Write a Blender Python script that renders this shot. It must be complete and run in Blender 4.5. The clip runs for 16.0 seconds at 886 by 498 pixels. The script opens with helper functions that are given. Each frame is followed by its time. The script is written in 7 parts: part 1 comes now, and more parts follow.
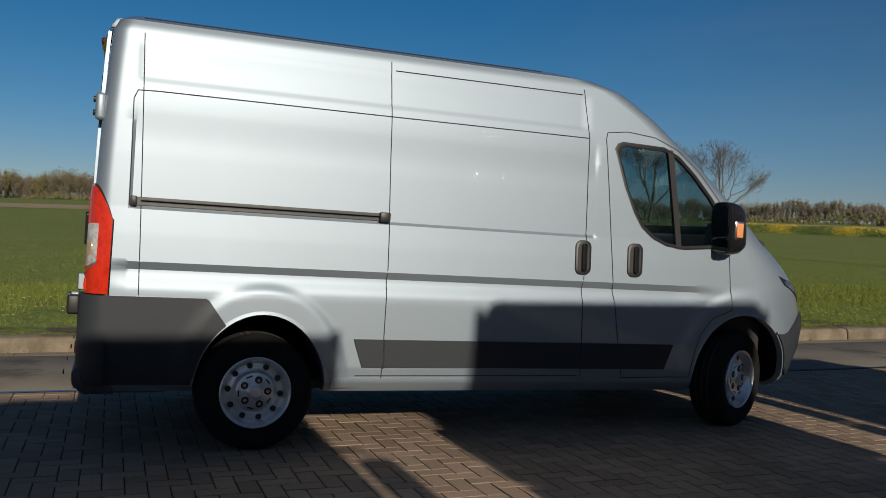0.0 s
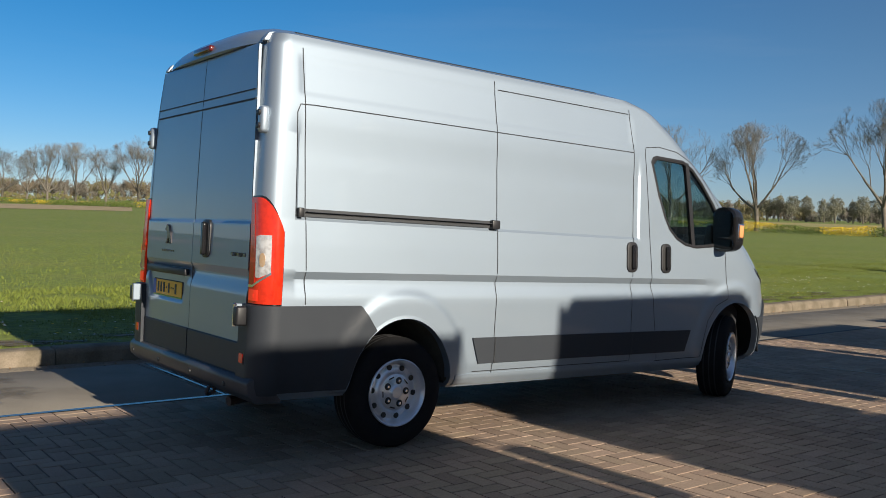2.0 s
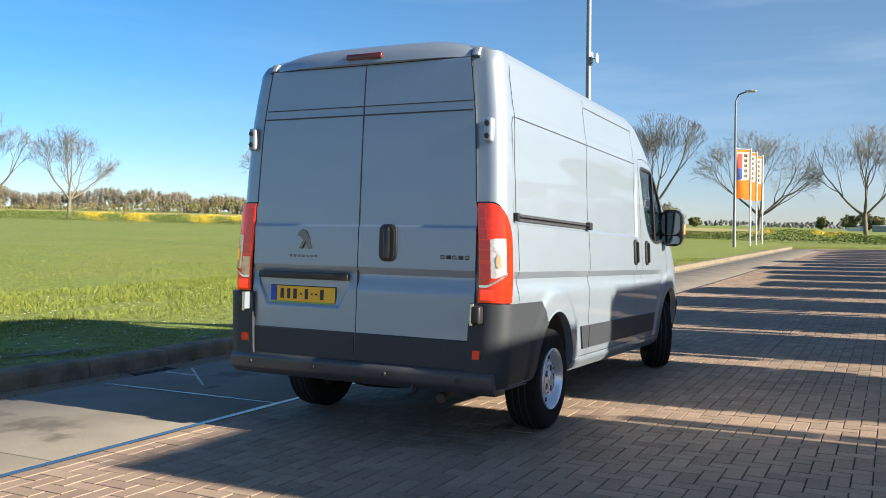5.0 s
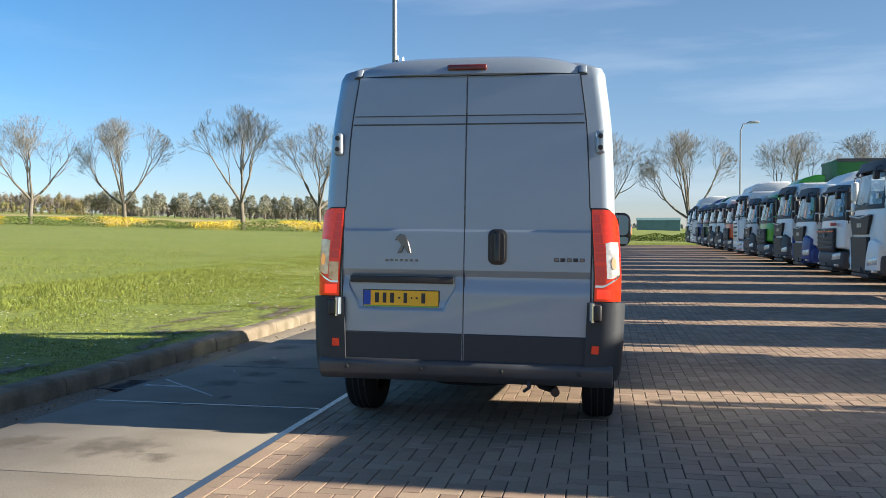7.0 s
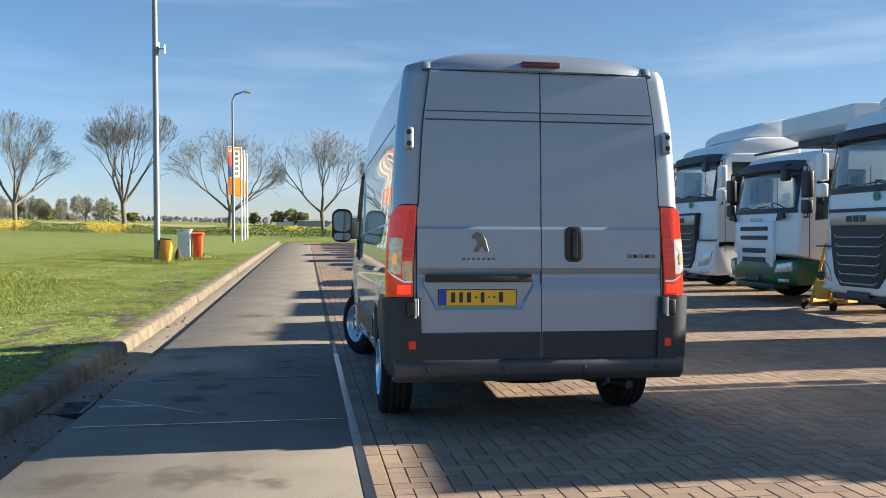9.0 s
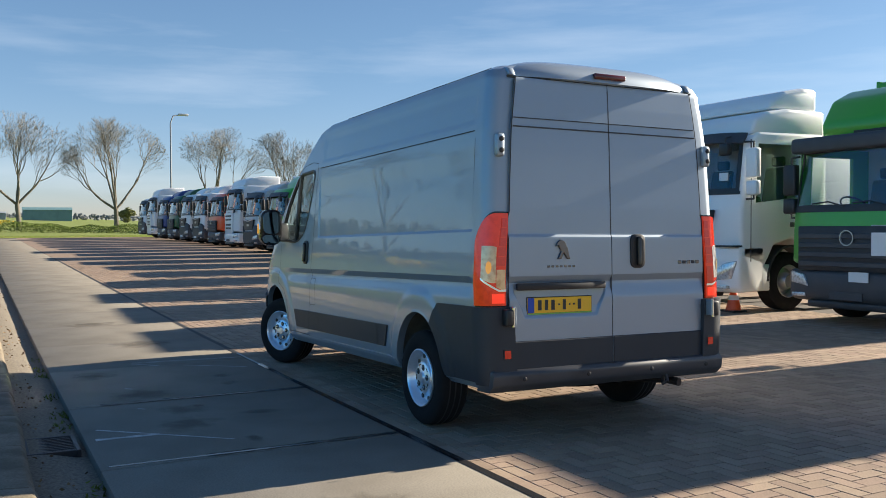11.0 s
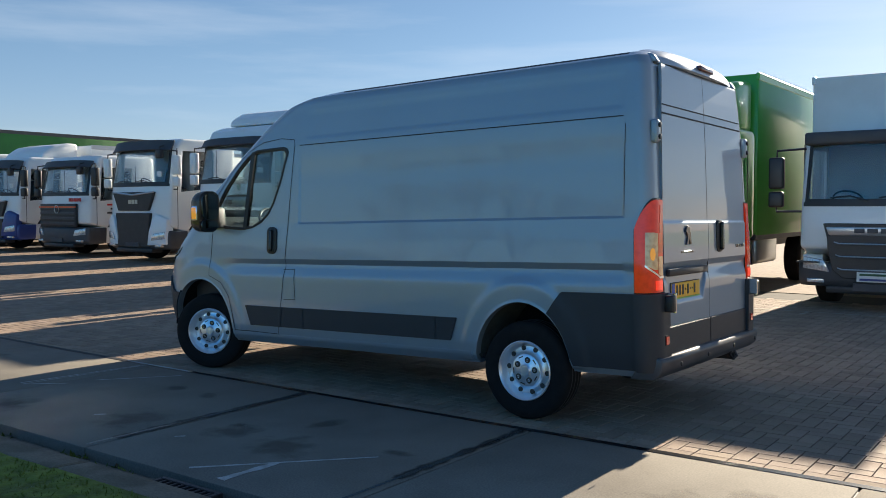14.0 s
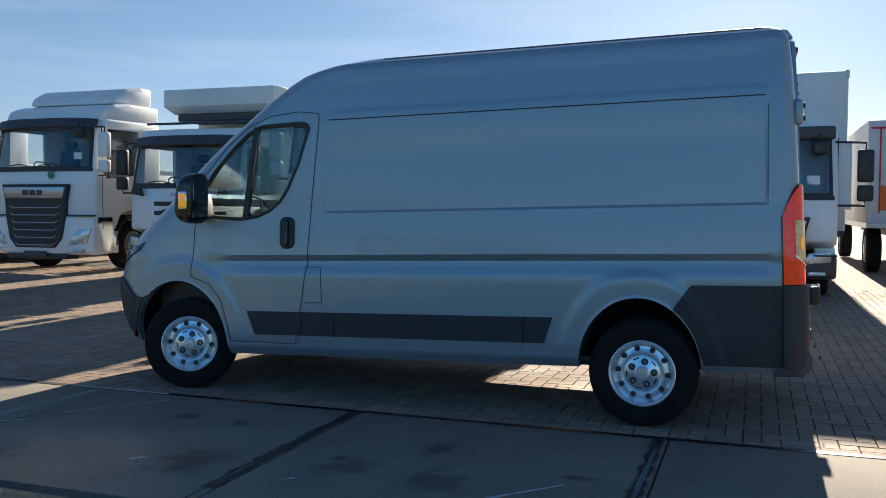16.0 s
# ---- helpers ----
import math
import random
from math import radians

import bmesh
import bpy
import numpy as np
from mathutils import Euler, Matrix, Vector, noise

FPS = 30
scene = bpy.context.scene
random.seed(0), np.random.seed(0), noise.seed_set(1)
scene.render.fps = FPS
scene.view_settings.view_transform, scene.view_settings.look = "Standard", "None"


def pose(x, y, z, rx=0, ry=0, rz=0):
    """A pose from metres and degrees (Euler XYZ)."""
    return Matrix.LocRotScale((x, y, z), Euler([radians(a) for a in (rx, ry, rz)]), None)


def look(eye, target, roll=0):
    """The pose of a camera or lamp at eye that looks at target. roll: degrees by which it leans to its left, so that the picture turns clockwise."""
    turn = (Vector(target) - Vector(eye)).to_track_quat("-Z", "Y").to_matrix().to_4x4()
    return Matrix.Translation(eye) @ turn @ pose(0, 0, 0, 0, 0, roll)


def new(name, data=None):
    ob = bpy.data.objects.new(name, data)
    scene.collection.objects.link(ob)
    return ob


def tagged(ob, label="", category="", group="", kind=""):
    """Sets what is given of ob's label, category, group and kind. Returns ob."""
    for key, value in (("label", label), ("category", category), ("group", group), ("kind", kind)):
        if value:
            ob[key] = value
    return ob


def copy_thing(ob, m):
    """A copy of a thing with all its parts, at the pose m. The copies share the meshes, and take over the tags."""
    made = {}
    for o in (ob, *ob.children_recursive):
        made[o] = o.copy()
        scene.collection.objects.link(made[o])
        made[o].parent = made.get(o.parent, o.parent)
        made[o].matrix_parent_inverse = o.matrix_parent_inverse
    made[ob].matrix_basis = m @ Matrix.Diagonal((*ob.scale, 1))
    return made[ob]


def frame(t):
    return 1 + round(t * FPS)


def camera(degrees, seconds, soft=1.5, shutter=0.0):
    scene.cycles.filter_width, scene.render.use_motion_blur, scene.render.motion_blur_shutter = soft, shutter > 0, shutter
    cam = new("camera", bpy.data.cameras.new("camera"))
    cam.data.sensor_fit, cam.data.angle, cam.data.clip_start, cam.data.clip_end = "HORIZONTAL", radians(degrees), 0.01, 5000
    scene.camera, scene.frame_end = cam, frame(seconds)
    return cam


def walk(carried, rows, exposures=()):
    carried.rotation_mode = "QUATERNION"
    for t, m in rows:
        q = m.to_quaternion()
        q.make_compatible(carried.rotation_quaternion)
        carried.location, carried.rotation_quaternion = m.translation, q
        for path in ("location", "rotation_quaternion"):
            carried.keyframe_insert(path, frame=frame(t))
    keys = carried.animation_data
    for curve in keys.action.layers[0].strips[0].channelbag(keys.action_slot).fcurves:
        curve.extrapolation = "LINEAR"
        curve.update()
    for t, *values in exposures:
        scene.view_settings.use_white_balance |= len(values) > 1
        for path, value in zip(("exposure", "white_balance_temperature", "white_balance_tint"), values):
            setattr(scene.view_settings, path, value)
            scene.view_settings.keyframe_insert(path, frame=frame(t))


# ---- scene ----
cam = camera(52.9, 16.0, soft=0.9)
METRES, EYE, TILT, LEAN, TURN = 19.93, 1.395, 0.0, 0.0, -20.5
ROWS = [
    (0.0, 0.0000, 0.0000, 0.0, 0.05, -0.87, -3.52),
    (0.5, -0.0294, -0.0067, -0.0014, -4.75, -0.64, -3.38),
    (1.0, -0.0619, -0.0088, -0.0017, -9.08, -0.67, -3.15),
    (1.5, -0.0928, -0.0103, -0.0009, -13.22, -0.64, -2.98),
    (2.0, -0.1227, -0.0065, -0.0017, -16.97, -0.53, -2.75),
    (2.5, -0.1533, -0.0019, -0.003, -21.33, -0.35, -2.51),
    (3.0, -0.1827, 0.0070, -0.0049, -26.49, -0.16, -2.33),
    (3.5, -0.2139, 0.0165, -0.0055, -30.88, -0.01, -2.14),
    (4.0, -0.2413, 0.0296, -0.0067, -34.92, 0.11, -1.96),
    (4.5, -0.2667, 0.0456, -0.007, -38.72, 0.23, -1.74),
    (5.0, -0.2918, 0.0619, -0.0075, -42.68, 0.3, -1.57),
    (7.5, -0.3925, 0.1733, -0.0083, -63.64, 0.56, -0.67),
    (8.0, -0.4051, 0.2030, -0.0086, -68.41, 0.59, -0.48),
    (8.5, -0.4118, 0.2339, -0.0098, -73.57, 0.57, -0.3),
    (9.0, -0.4161, 0.2647, -0.0089, -78.23, 0.52, -0.05),
    (9.5, -0.4173, 0.2959, -0.0092, -83.16, 0.39, 0.1),
    (12.0, -0.4039, 0.4515, -0.0006, -105.57, -0.17, 0.44),
    (12.5, -0.3923, 0.4801, -0.0007, -109.56, -0.38, 0.51),
    (13.0, -0.3770, 0.5085, -0.001, -114.28, -0.74, 0.63),
    (13.5, -0.3561, 0.5315, -0.0009, -118.58, -1.1, 0.77),
    (14.0, -0.3347, 0.5534, -0.0, -123.32, -1.37, 0.8),
    (14.5, -0.3091, 0.5728, 0.0007, -127.87, -1.58, 0.89),
    (15.0, -0.2796, 0.5911, -0.001, -132.64, -1.65, 0.84),
    (15.5, -0.2511, 0.6040, -0.001, -136.43, -1.73, 0.9),
    (16.0, -0.2222, 0.6156, -0.0012, -140.04, -1.78, 0.9),
]
LEVEL = pose(0, 0, -0.022, 0.573, 1.375, 0)
walk(cam, [(t, LEVEL @ pose(0, -6.287, EYE, TILT, LEAN, TURN) @ pose(METRES * x, METRES * y, METRES * z, 90 + pitch, roll, yaw)) for t, x, y, z, yaw, pitch, roll in ROWS],
     exposures=[(0, -0.34, 6300, 10), (1, 0.17, 6300, 10), (2, 0.56, 6200, 10), (3, 0.76, 6100, 9), (4, 1.14, 6250, 9), (5, 1.56, 6300, 9), (9, 1.58, 6250, 9), (12.5, 1.46, 6450, 9), (14.5, 1.36, 6500, 9), (16, 1.28, 6350, 10)])

# ---- sky and sun ----
SUN_AZ, SUN_EL = -89.3, 19.8
world = bpy.data.worlds.new("sky")
scene.world = world
world.use_nodes = True
wn, wl = world.node_tree.nodes, world.node_tree.links
sky = wn.new("ShaderNodeTexSky")
sky.sky_type, sky.sun_disc = "NISHITA", False
sky.sun_elevation, sky.sun_rotation = radians(SUN_EL), radians(90 - SUN_AZ)
sky.air_density, sky.dust_density, sky.ozone_density = 1.0, 0.2, 4.4
# thin streaks of high cloud
wc, wm, wt, wr, wx = wn.new("ShaderNodeTexCoord"), wn.new("ShaderNodeMapping"), wn.new("ShaderNodeTexNoise"), wn.new("ShaderNodeMapRange"), wn.new("ShaderNodeMix")
wm.inputs["Rotation"].default_value, wm.inputs["Scale"].default_value = (0.12, 0.2, 0.3), (1.6, 2.2, 17.0)
wt.inputs["Scale"].default_value, wt.inputs["Detail"].default_value, wt.inputs["Roughness"].default_value = 1.3, 7.0, 0.55
for k, q in zip((1, 2, 3, 4), (0.48, 0.78, 0.0, 0.24)):
    wr.inputs[k].default_value = q
wx.data_type = "RGBA"
wx.inputs[7].default_value = (7.0, 7.4, 8.0, 1)
wl.new(wc.outputs["Generated"], wm.inputs["Vector"])
wl.new(wm.outputs[0], wt.inputs["Vector"])
wl.new(wt.outputs["Fac"], wr.inputs[0])
hue = wn.new("ShaderNodeHueSaturation")
# the sky opposite the sun is clearer and deeper, the sky round the sun veiled
wy, wcov, wsat, wval, wmul = wn.new("ShaderNodeSeparateXYZ"), wn.new("ShaderNodeMapRange"), wn.new("ShaderNodeMapRange"), wn.new("ShaderNodeMapRange"), wn.new("ShaderNodeMath")
wl.new(wc.outputs["Generated"], wy.inputs[0])
for node, ends in ((wcov, (-0.2, 0.7, 1.0, 0.2)), (wsat, (0.1, 0.9, 0.96, 1.30)), (wval, (-0.7, 0.8, 0.74, 1.16))):
    for k, q in zip((1, 2, 3, 4), ends):
        node.inputs[k].default_value = q
    wl.new(wy.outputs[1], node.inputs[0])
wmul.operation = "MULTIPLY"
wl.new(wr.outputs[0], wmul.inputs[0])
wl.new(wcov.outputs[0], wmul.inputs[1])
wl.new(wmul.outputs[0], wx.inputs[0])
wl.new(wsat.outputs[0], hue.inputs["Saturation"])
wl.new(wval.outputs[0], hue.inputs["Value"])
wl.new(sky.outputs[0], hue.inputs["Color"])
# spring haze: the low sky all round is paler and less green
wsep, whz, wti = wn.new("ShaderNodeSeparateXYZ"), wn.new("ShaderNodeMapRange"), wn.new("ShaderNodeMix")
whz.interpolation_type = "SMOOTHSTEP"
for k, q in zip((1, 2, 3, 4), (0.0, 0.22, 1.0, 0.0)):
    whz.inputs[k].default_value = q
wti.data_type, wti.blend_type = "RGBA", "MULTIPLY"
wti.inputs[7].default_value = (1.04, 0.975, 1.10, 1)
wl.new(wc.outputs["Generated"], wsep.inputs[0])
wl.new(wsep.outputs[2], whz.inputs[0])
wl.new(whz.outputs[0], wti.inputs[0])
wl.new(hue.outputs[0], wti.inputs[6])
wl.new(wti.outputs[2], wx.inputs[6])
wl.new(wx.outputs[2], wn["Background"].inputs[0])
wn["Background"].inputs[1].default_value = 0.053
sun = new("sun", bpy.data.lights.new("sun", "SUN"))
sun.data.energy, sun.data.angle, sun.data.color = 5.0, radians(0.55), (1.0, 0.875, 0.70)
sun_way = Vector((math.cos(radians(SUN_AZ)) * math.cos(radians(SUN_EL)), math.sin(radians(SUN_AZ)) * math.cos(radians(SUN_EL)), math.sin(radians(SUN_EL))))
sun.matrix_world = look(sun_way * 50, (0, 0, 0))


# ---- materials ----
def mat(name, colour, rough=0.5, metal=0.0, coat=0.0, spots=0.0, size=8.0, second=None, fine=0.0, fine_size=120.0, bump=0.0, bump_size=60.0, spread=0.0, per="", glow=0.0, glow_colour=None, gloss_spread=0.0):
    """Principled material: base colour broken by large stains (second colour, amount spots) and fine grain, random shade per object or island, relief."""
    m = bpy.data.materials.new(name)
    m.use_nodes = True
    n, l = m.node_tree.nodes, m.node_tree.links
    b = n["Principled BSDF"]
    b.inputs["Roughness"].default_value, b.inputs["Metallic"].default_value = rough, metal
    b.inputs["Coat Weight"].default_value, b.inputs["Coat Roughness"].default_value = coat, 0.06
    co = n.new("ShaderNodeTexCoord").outputs["Object"]
    out = None

    def tex(scale, detail=4.0):
        t = n.new("ShaderNodeTexNoise")
        t.inputs["Scale"].default_value, t.inputs["Detail"].default_value = scale, detail
        l.new(co, t.inputs["Vector"])
        return t.outputs["Fac"]

    def mix(fac, a, c2):
        x = n.new("ShaderNodeMix")
        x.data_type = "RGBA"
        l.new(fac, x.inputs[0]) if hasattr(fac, "links") else None
        for s, v in ((6, a), (7, c2)):
            if isinstance(v, tuple):
                x.inputs[s].default_value = (*v, 1)
            else:
                l.new(v, x.inputs[s])
        return x.outputs[2]

    def ramp(v, lo, hi, a=0.0, c2=1.0):
        r = n.new("ShaderNodeMapRange")
        l.new(v, r.inputs[0])
        for k, q in zip((1, 2, 3, 4), (lo, hi, a, c2)):
            r.inputs[k].default_value = q
        return r.outputs[0]

    out = tuple(colour)
    if spots:
        out = mix(ramp(tex(size), 0.42, 0.68, 0.0, spots), out, tuple(second or [c * 0.5 for c in colour]))
    if fine:
        f = ramp(tex(fine_size, 6.0), 0.25, 0.75, 1 - fine, 1 + fine)
        x = n.new("ShaderNodeMix")
        x.data_type, x.blend_type = "RGBA", "MULTIPLY"
        x.inputs[0].default_value = 1
        cmb = n.new("ShaderNodeCombineColor")
        for k in range(3):
            l.new(f, cmb.inputs[k])
        if isinstance(out, tuple):
            x.inputs[6].default_value = (*out, 1)
        else:
            l.new(out, x.inputs[6])
        l.new(cmb.outputs[0], x.inputs[7])
        out = x.outputs[2]
    if spread:
        src = n.new("ShaderNodeObjectInfo").outputs["Random"] if per == "object" else n.new("ShaderNodeNewGeometry").outputs["Random Per Island"]
        h = n.new("ShaderNodeHueSaturation")
        l.new(ramp(src, 0, 1, 1 - spread, 1 + spread), h.inputs["Value"])
        r2 = n.new("ShaderNodeMath")
        r2.operation = "FRACT"
        r3 = n.new("ShaderNodeMath")
        r3.operation = "MULTIPLY"
        r3.inputs[1].default_value = 7.31
        l.new(src, r3.inputs[0])
        l.new(r3.outputs[0], r2.inputs[0])
        l.new(ramp(r2.outputs[0], 0, 1, 0.5 - spread * 0.04, 0.5 + spread * 0.04), h.inputs["Hue"])
        if isinstance(out, tuple):
            h.inputs["Color"].default_value = (*out, 1)
        else:
            l.new(out, h.inputs["Color"])
        out = h.outputs[0]
    if isinstance(out, tuple):
        b.inputs["Base Color"].default_value = (*out, 1)
    else:
        l.new(out, b.inputs["Base Color"])
    if gloss_spread:
        l.new(ramp(tex(size * 2.3), 0.3, 0.7, max(0.02, rough - gloss_spread), min(1, rough + gloss_spread)), b.inputs["Roughness"])
    if bump:
        bn = n.new("ShaderNodeBump")
        bn.inputs["Strength"].default_value, bn.inputs["Distance"].default_value = 1.0, bump
        l.new(tex(bump_size, 8.0), bn.inputs["Height"])
        l.new(bn.outputs[0], b.inputs["Normal"])
    if glow:
        b.inputs["Emission Color"].default_value, b.inputs["Emission Strength"].default_value = (*(glow_colour or colour), 1), glow
    return m


def glass(name, colour, rough=0.0):
    m = bpy.data.materials.new(name)
    m.use_nodes = True
    b = m.node_tree.nodes["Principled BSDF"]
    b.inputs["Base Color"].default_value = (*colour, 1)
    b.inputs["Roughness"].default_value, b.inputs["Transmission Weight"].default_value, b.inputs["IOR"].default_value = rough, 1.0, 1.45
    return m


M_SILVER = mat("silver_paint", (0.312, 0.372, 0.436), 0.52, 0.63, 1.0, spots=0.05, size=1.6, fine=0.03, fine_size=900)
M_SILVER.node_tree.nodes["Principled BSDF"].inputs["Coat Roughness"].default_value = 0.02
M_SILVER.node_tree.nodes["Principled BSDF"].inputs["Coat IOR"].default_value = 1.45
M_CLAD = mat("grey_plastic", (0.035, 0.040, 0.048), 0.46, spots=0.35, size=5, second=(0.042, 0.047, 0.054), fine=0.12, fine_size=300, bump=0.0006, bump_size=500)
M_CLAD.node_tree.nodes["Principled BSDF"].inputs["Specular IOR Level"].default_value = 0.32
M_BLACK = mat("black_plastic", (0.018, 0.018, 0.02), 0.45, fine=0.15, fine_size=250)
M_GLOSSBLACK = mat("black_gloss", (0.012, 0.012, 0.014), 0.15, spots=0.2, size=9, second=(0.03, 0.03, 0.03))
M_SEAM = mat("seam_shadow_gap", (0.06, 0.064, 0.07), 0.8, fine=0.1)
M_RUBBER = mat("tyre_rubber", (0.011, 0.011, 0.012), 0.85, spots=0.4, size=14, second=(0.022, 0.021, 0.02), fine=0.2, fine_size=200, bump=0.0008, bump_size=300)
M_RUBBER.node_tree.nodes["Principled BSDF"].inputs["Specular IOR Level"].default_value = 0.2
M_DUSTY = mat("dusty_plastic", (0.15, 0.135, 0.11), 0.9, spots=0.6, size=7, second=(0.06, 0.055, 0.05), fine=0.15)
M_RIM = mat("silver_wheel", (0.77, 0.80, 0.86), 0.28, 0.7, spots=0.12, size=18, second=(0.55, 0.55, 0.55), fine=0.05)
M_DARKMETAL = mat("dark_metal", (0.05, 0.05, 0.055), 0.5, 0.6, spots=0.5, size=10, second=(0.1, 0.06, 0.04))
M_CHROME = mat("chrome", (0.75, 0.76, 0.78), 0.15, 1.0, fine=0.04)
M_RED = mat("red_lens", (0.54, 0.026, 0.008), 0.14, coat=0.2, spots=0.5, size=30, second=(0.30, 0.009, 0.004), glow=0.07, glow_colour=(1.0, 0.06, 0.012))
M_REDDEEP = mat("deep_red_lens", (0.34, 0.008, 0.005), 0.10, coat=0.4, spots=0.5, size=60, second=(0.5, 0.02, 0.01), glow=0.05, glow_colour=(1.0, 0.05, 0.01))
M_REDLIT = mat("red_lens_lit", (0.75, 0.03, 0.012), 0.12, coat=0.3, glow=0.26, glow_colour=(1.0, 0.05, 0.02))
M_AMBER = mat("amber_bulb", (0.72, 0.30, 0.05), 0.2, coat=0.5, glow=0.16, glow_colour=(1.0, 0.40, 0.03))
M_LENS = mat("clear_lens", (0.74, 0.72, 0.69), 0.12, 0.35, coat=0.6, spots=0.7, size=28, second=(0.26, 0.22, 0.20))
# clear lens with the lit amber lamp's glow painted into its colour
M_GLOWTINTLENS = mat("amber_glow_tint_lens", (0.80, 0.54, 0.30), 0.12, 0.35, coat=0.5, spots=0.6, size=28, second=(0.48, 0.22, 0.10))
M_HEAD = mat("headlamp_glass", (0.20, 0.22, 0.25), 0.08, 0.3, coat=1.0, spots=0.7, size=22, second=(0.5, 0.5, 0.5), fine=0.1)
M_STEP = mat("worn_step_plastic", (0.060, 0.063, 0.070), 0.38, spots=0.5, size=4, second=(0.035, 0.036, 0.040), fine=0.12, fine_size=200)
M_RAIL = mat("rail_plastic", (0.040, 0.043, 0.048), 0.45, spots=0.4, size=6, second=(0.060, 0.063, 0.068), fine=0.1)
M_DULLAMBER = mat("amber_reflector", (0.62, 0.45, 0.28), 0.2, 0.4, coat=0.6, spots=0.5, size=40, second=(0.6, 0.3, 0.1))
M_BADGE = mat("dark_chrome", (0.16, 0.15, 0.15), 0.25, 1.0, fine=0.05)
M_PLATE = mat("yellow_plate", (0.90, 0.50, 0.02), 0.4, fine=0.04)
M_BLUE = mat("plate_blue", (0.01, 0.06, 0.4), 0.4, fine=0.05)
M_INK = mat("black_ink", (0.03, 0.03, 0.03), 0.5, fine=0.05)
M_GLASS = glass("window_glass", (0.50, 0.62, 0.63))
M_SEAT = mat("grey_cloth", (0.05, 0.05, 0.055), 0.9, fine=0.25, fine_size=400, bump=0.001, bump_size=400)
M_DASH = mat("dash_plastic", (0.035, 0.036, 0.04), 0.6, fine=0.15, fine_size=300)
M_ORANGE = mat("orange_plastic", (0.85, 0.16, 0.02), 0.5, fine=0.06)
M_MIRROR = mat("mirror_face", (0.16, 0.19, 0.2), 0.04, 1.0, fine=0.03)


# ---- building helpers ----
def finish(bm, name, material, smooth=30):
    bmesh.ops.recalc_face_normals(bm, faces=bm.faces)
    me = bpy.data.meshes.new(name)
    bm.to_mesh(me)
    bm.free()
    for m in material if isinstance(material, (list, tuple)) else [material]:
        me.materials.append(m)
    if smooth:
        me.shade_smooth()
        me.set_sharp_from_angle(angle=radians(smooth))
    return me


def part(name, bm, material, parent, label="", smooth=30):
    ob = new(name, finish(bm, name, material, smooth))
    ob.parent = parent
    return tagged(ob, label)


def share(name, ob, parent, m):
    """Another object on the mesh of ob."""
    o = new(name, ob.data)
    o.parent, o.matrix_basis = parent, m
    return tagged(o, ob.get("label", ""))


def thing(name, m, label, category, group="", kind=""):
    ob = new(name)
    ob.empty_display_size = 0.2
    ob.matrix_world = m
    return tagged(ob, label, category, group, kind)


def solid(name, bm, material, m, label="", category="", group="", kind="", smooth=30):
    ob = new(name, finish(bm, name, material, smooth))
    ob.matrix_world = m
    return tagged(ob, label, category, group, kind)


def bx(x0, x1, y0, y1, z0, z1, bev=0.0, seg=2, bm=None):
    own = bm is None
    b = bmesh.new()
    vs = [b.verts.new((x, y, z)) for x in (x0, x1) for y in (y0, y1) for z in (z0, z1)]
    for f in ((0, 1, 3, 2), (4, 6, 7, 5), (0, 4, 5, 1), (2, 3, 7, 6), (0, 2, 6, 4), (1, 5, 7, 3)):
        b.faces.new([vs[i] for i in f])
    if bev:
        bmesh.ops.bevel(b, geom=b.edges[:], offset=bev, segments=seg, affect="EDGES", profile=0.5)
    return b if own else merge(bm, b)


def merge(bm, other, m=None):
    """Adds the mesh other to bm."""
    if m is not None:
        bmesh.ops.transform(other, matrix=m, verts=other.verts)
    me = bpy.data.meshes.new("joined")
    other.to_mesh(me)
    other.free()
    bm.from_mesh(me)
    bpy.data.meshes.remove(me)
    return bm


def prism(pts, axis, d0, d1, bev=0.0, seg=2):
    """A polygon of (a, b) pairs pushed along axis from d0 to d1."""
    def at(a, b, d):
        return {"x": (d, a, b), "y": (a, d, b), "z": (a, b, d)}[axis]
    b = bmesh.new()
    lo = [b.verts.new(at(p, q, d0)) for p, q in pts]
    hi = [b.verts.new(at(p, q, d1)) for p, q in pts]
    b.faces.new(lo[::-1])
    b.faces.new(hi)
    k = len(pts)
    for i in range(k):
        b.faces.new((lo[i], lo[(i + 1) % k], hi[(i + 1) % k], hi[i]))
    bmesh.ops.recalc_face_normals(b, faces=b.faces)
    if bev:
        bmesh.ops.bevel(b, geom=b.edges[:], offset=bev, segments=seg, affect="EDGES", profile=0.5)
    return b


def lathe(prof, axis="y", seg=32, closed=False):
    """Turns (along, radius) pairs round an axis."""
    b = bmesh.new()
    rings = []
    for d, r in prof:
        ring = []
        for i in range(seg):
            a = 2 * math.pi * i / seg
            c, s = r * math.cos(a), r * math.sin(a)
            ring.append(b.verts.new({"x": (d, c, s), "y": (c, d, s), "z": (c, s, d)}[axis]))
        rings.append(ring)
    for i in range(len(rings) - (0 if closed else 1)):
        p, q = rings[i], rings[(i + 1) % len(rings)]
        for j in range(seg):
            b.faces.new((p[j], p[(j + 1) % seg], q[(j + 1) % seg], q[j]))
    if not closed:
        b.faces.new(rings[0])
        b.faces.new(rings[-1][::-1])
    return b


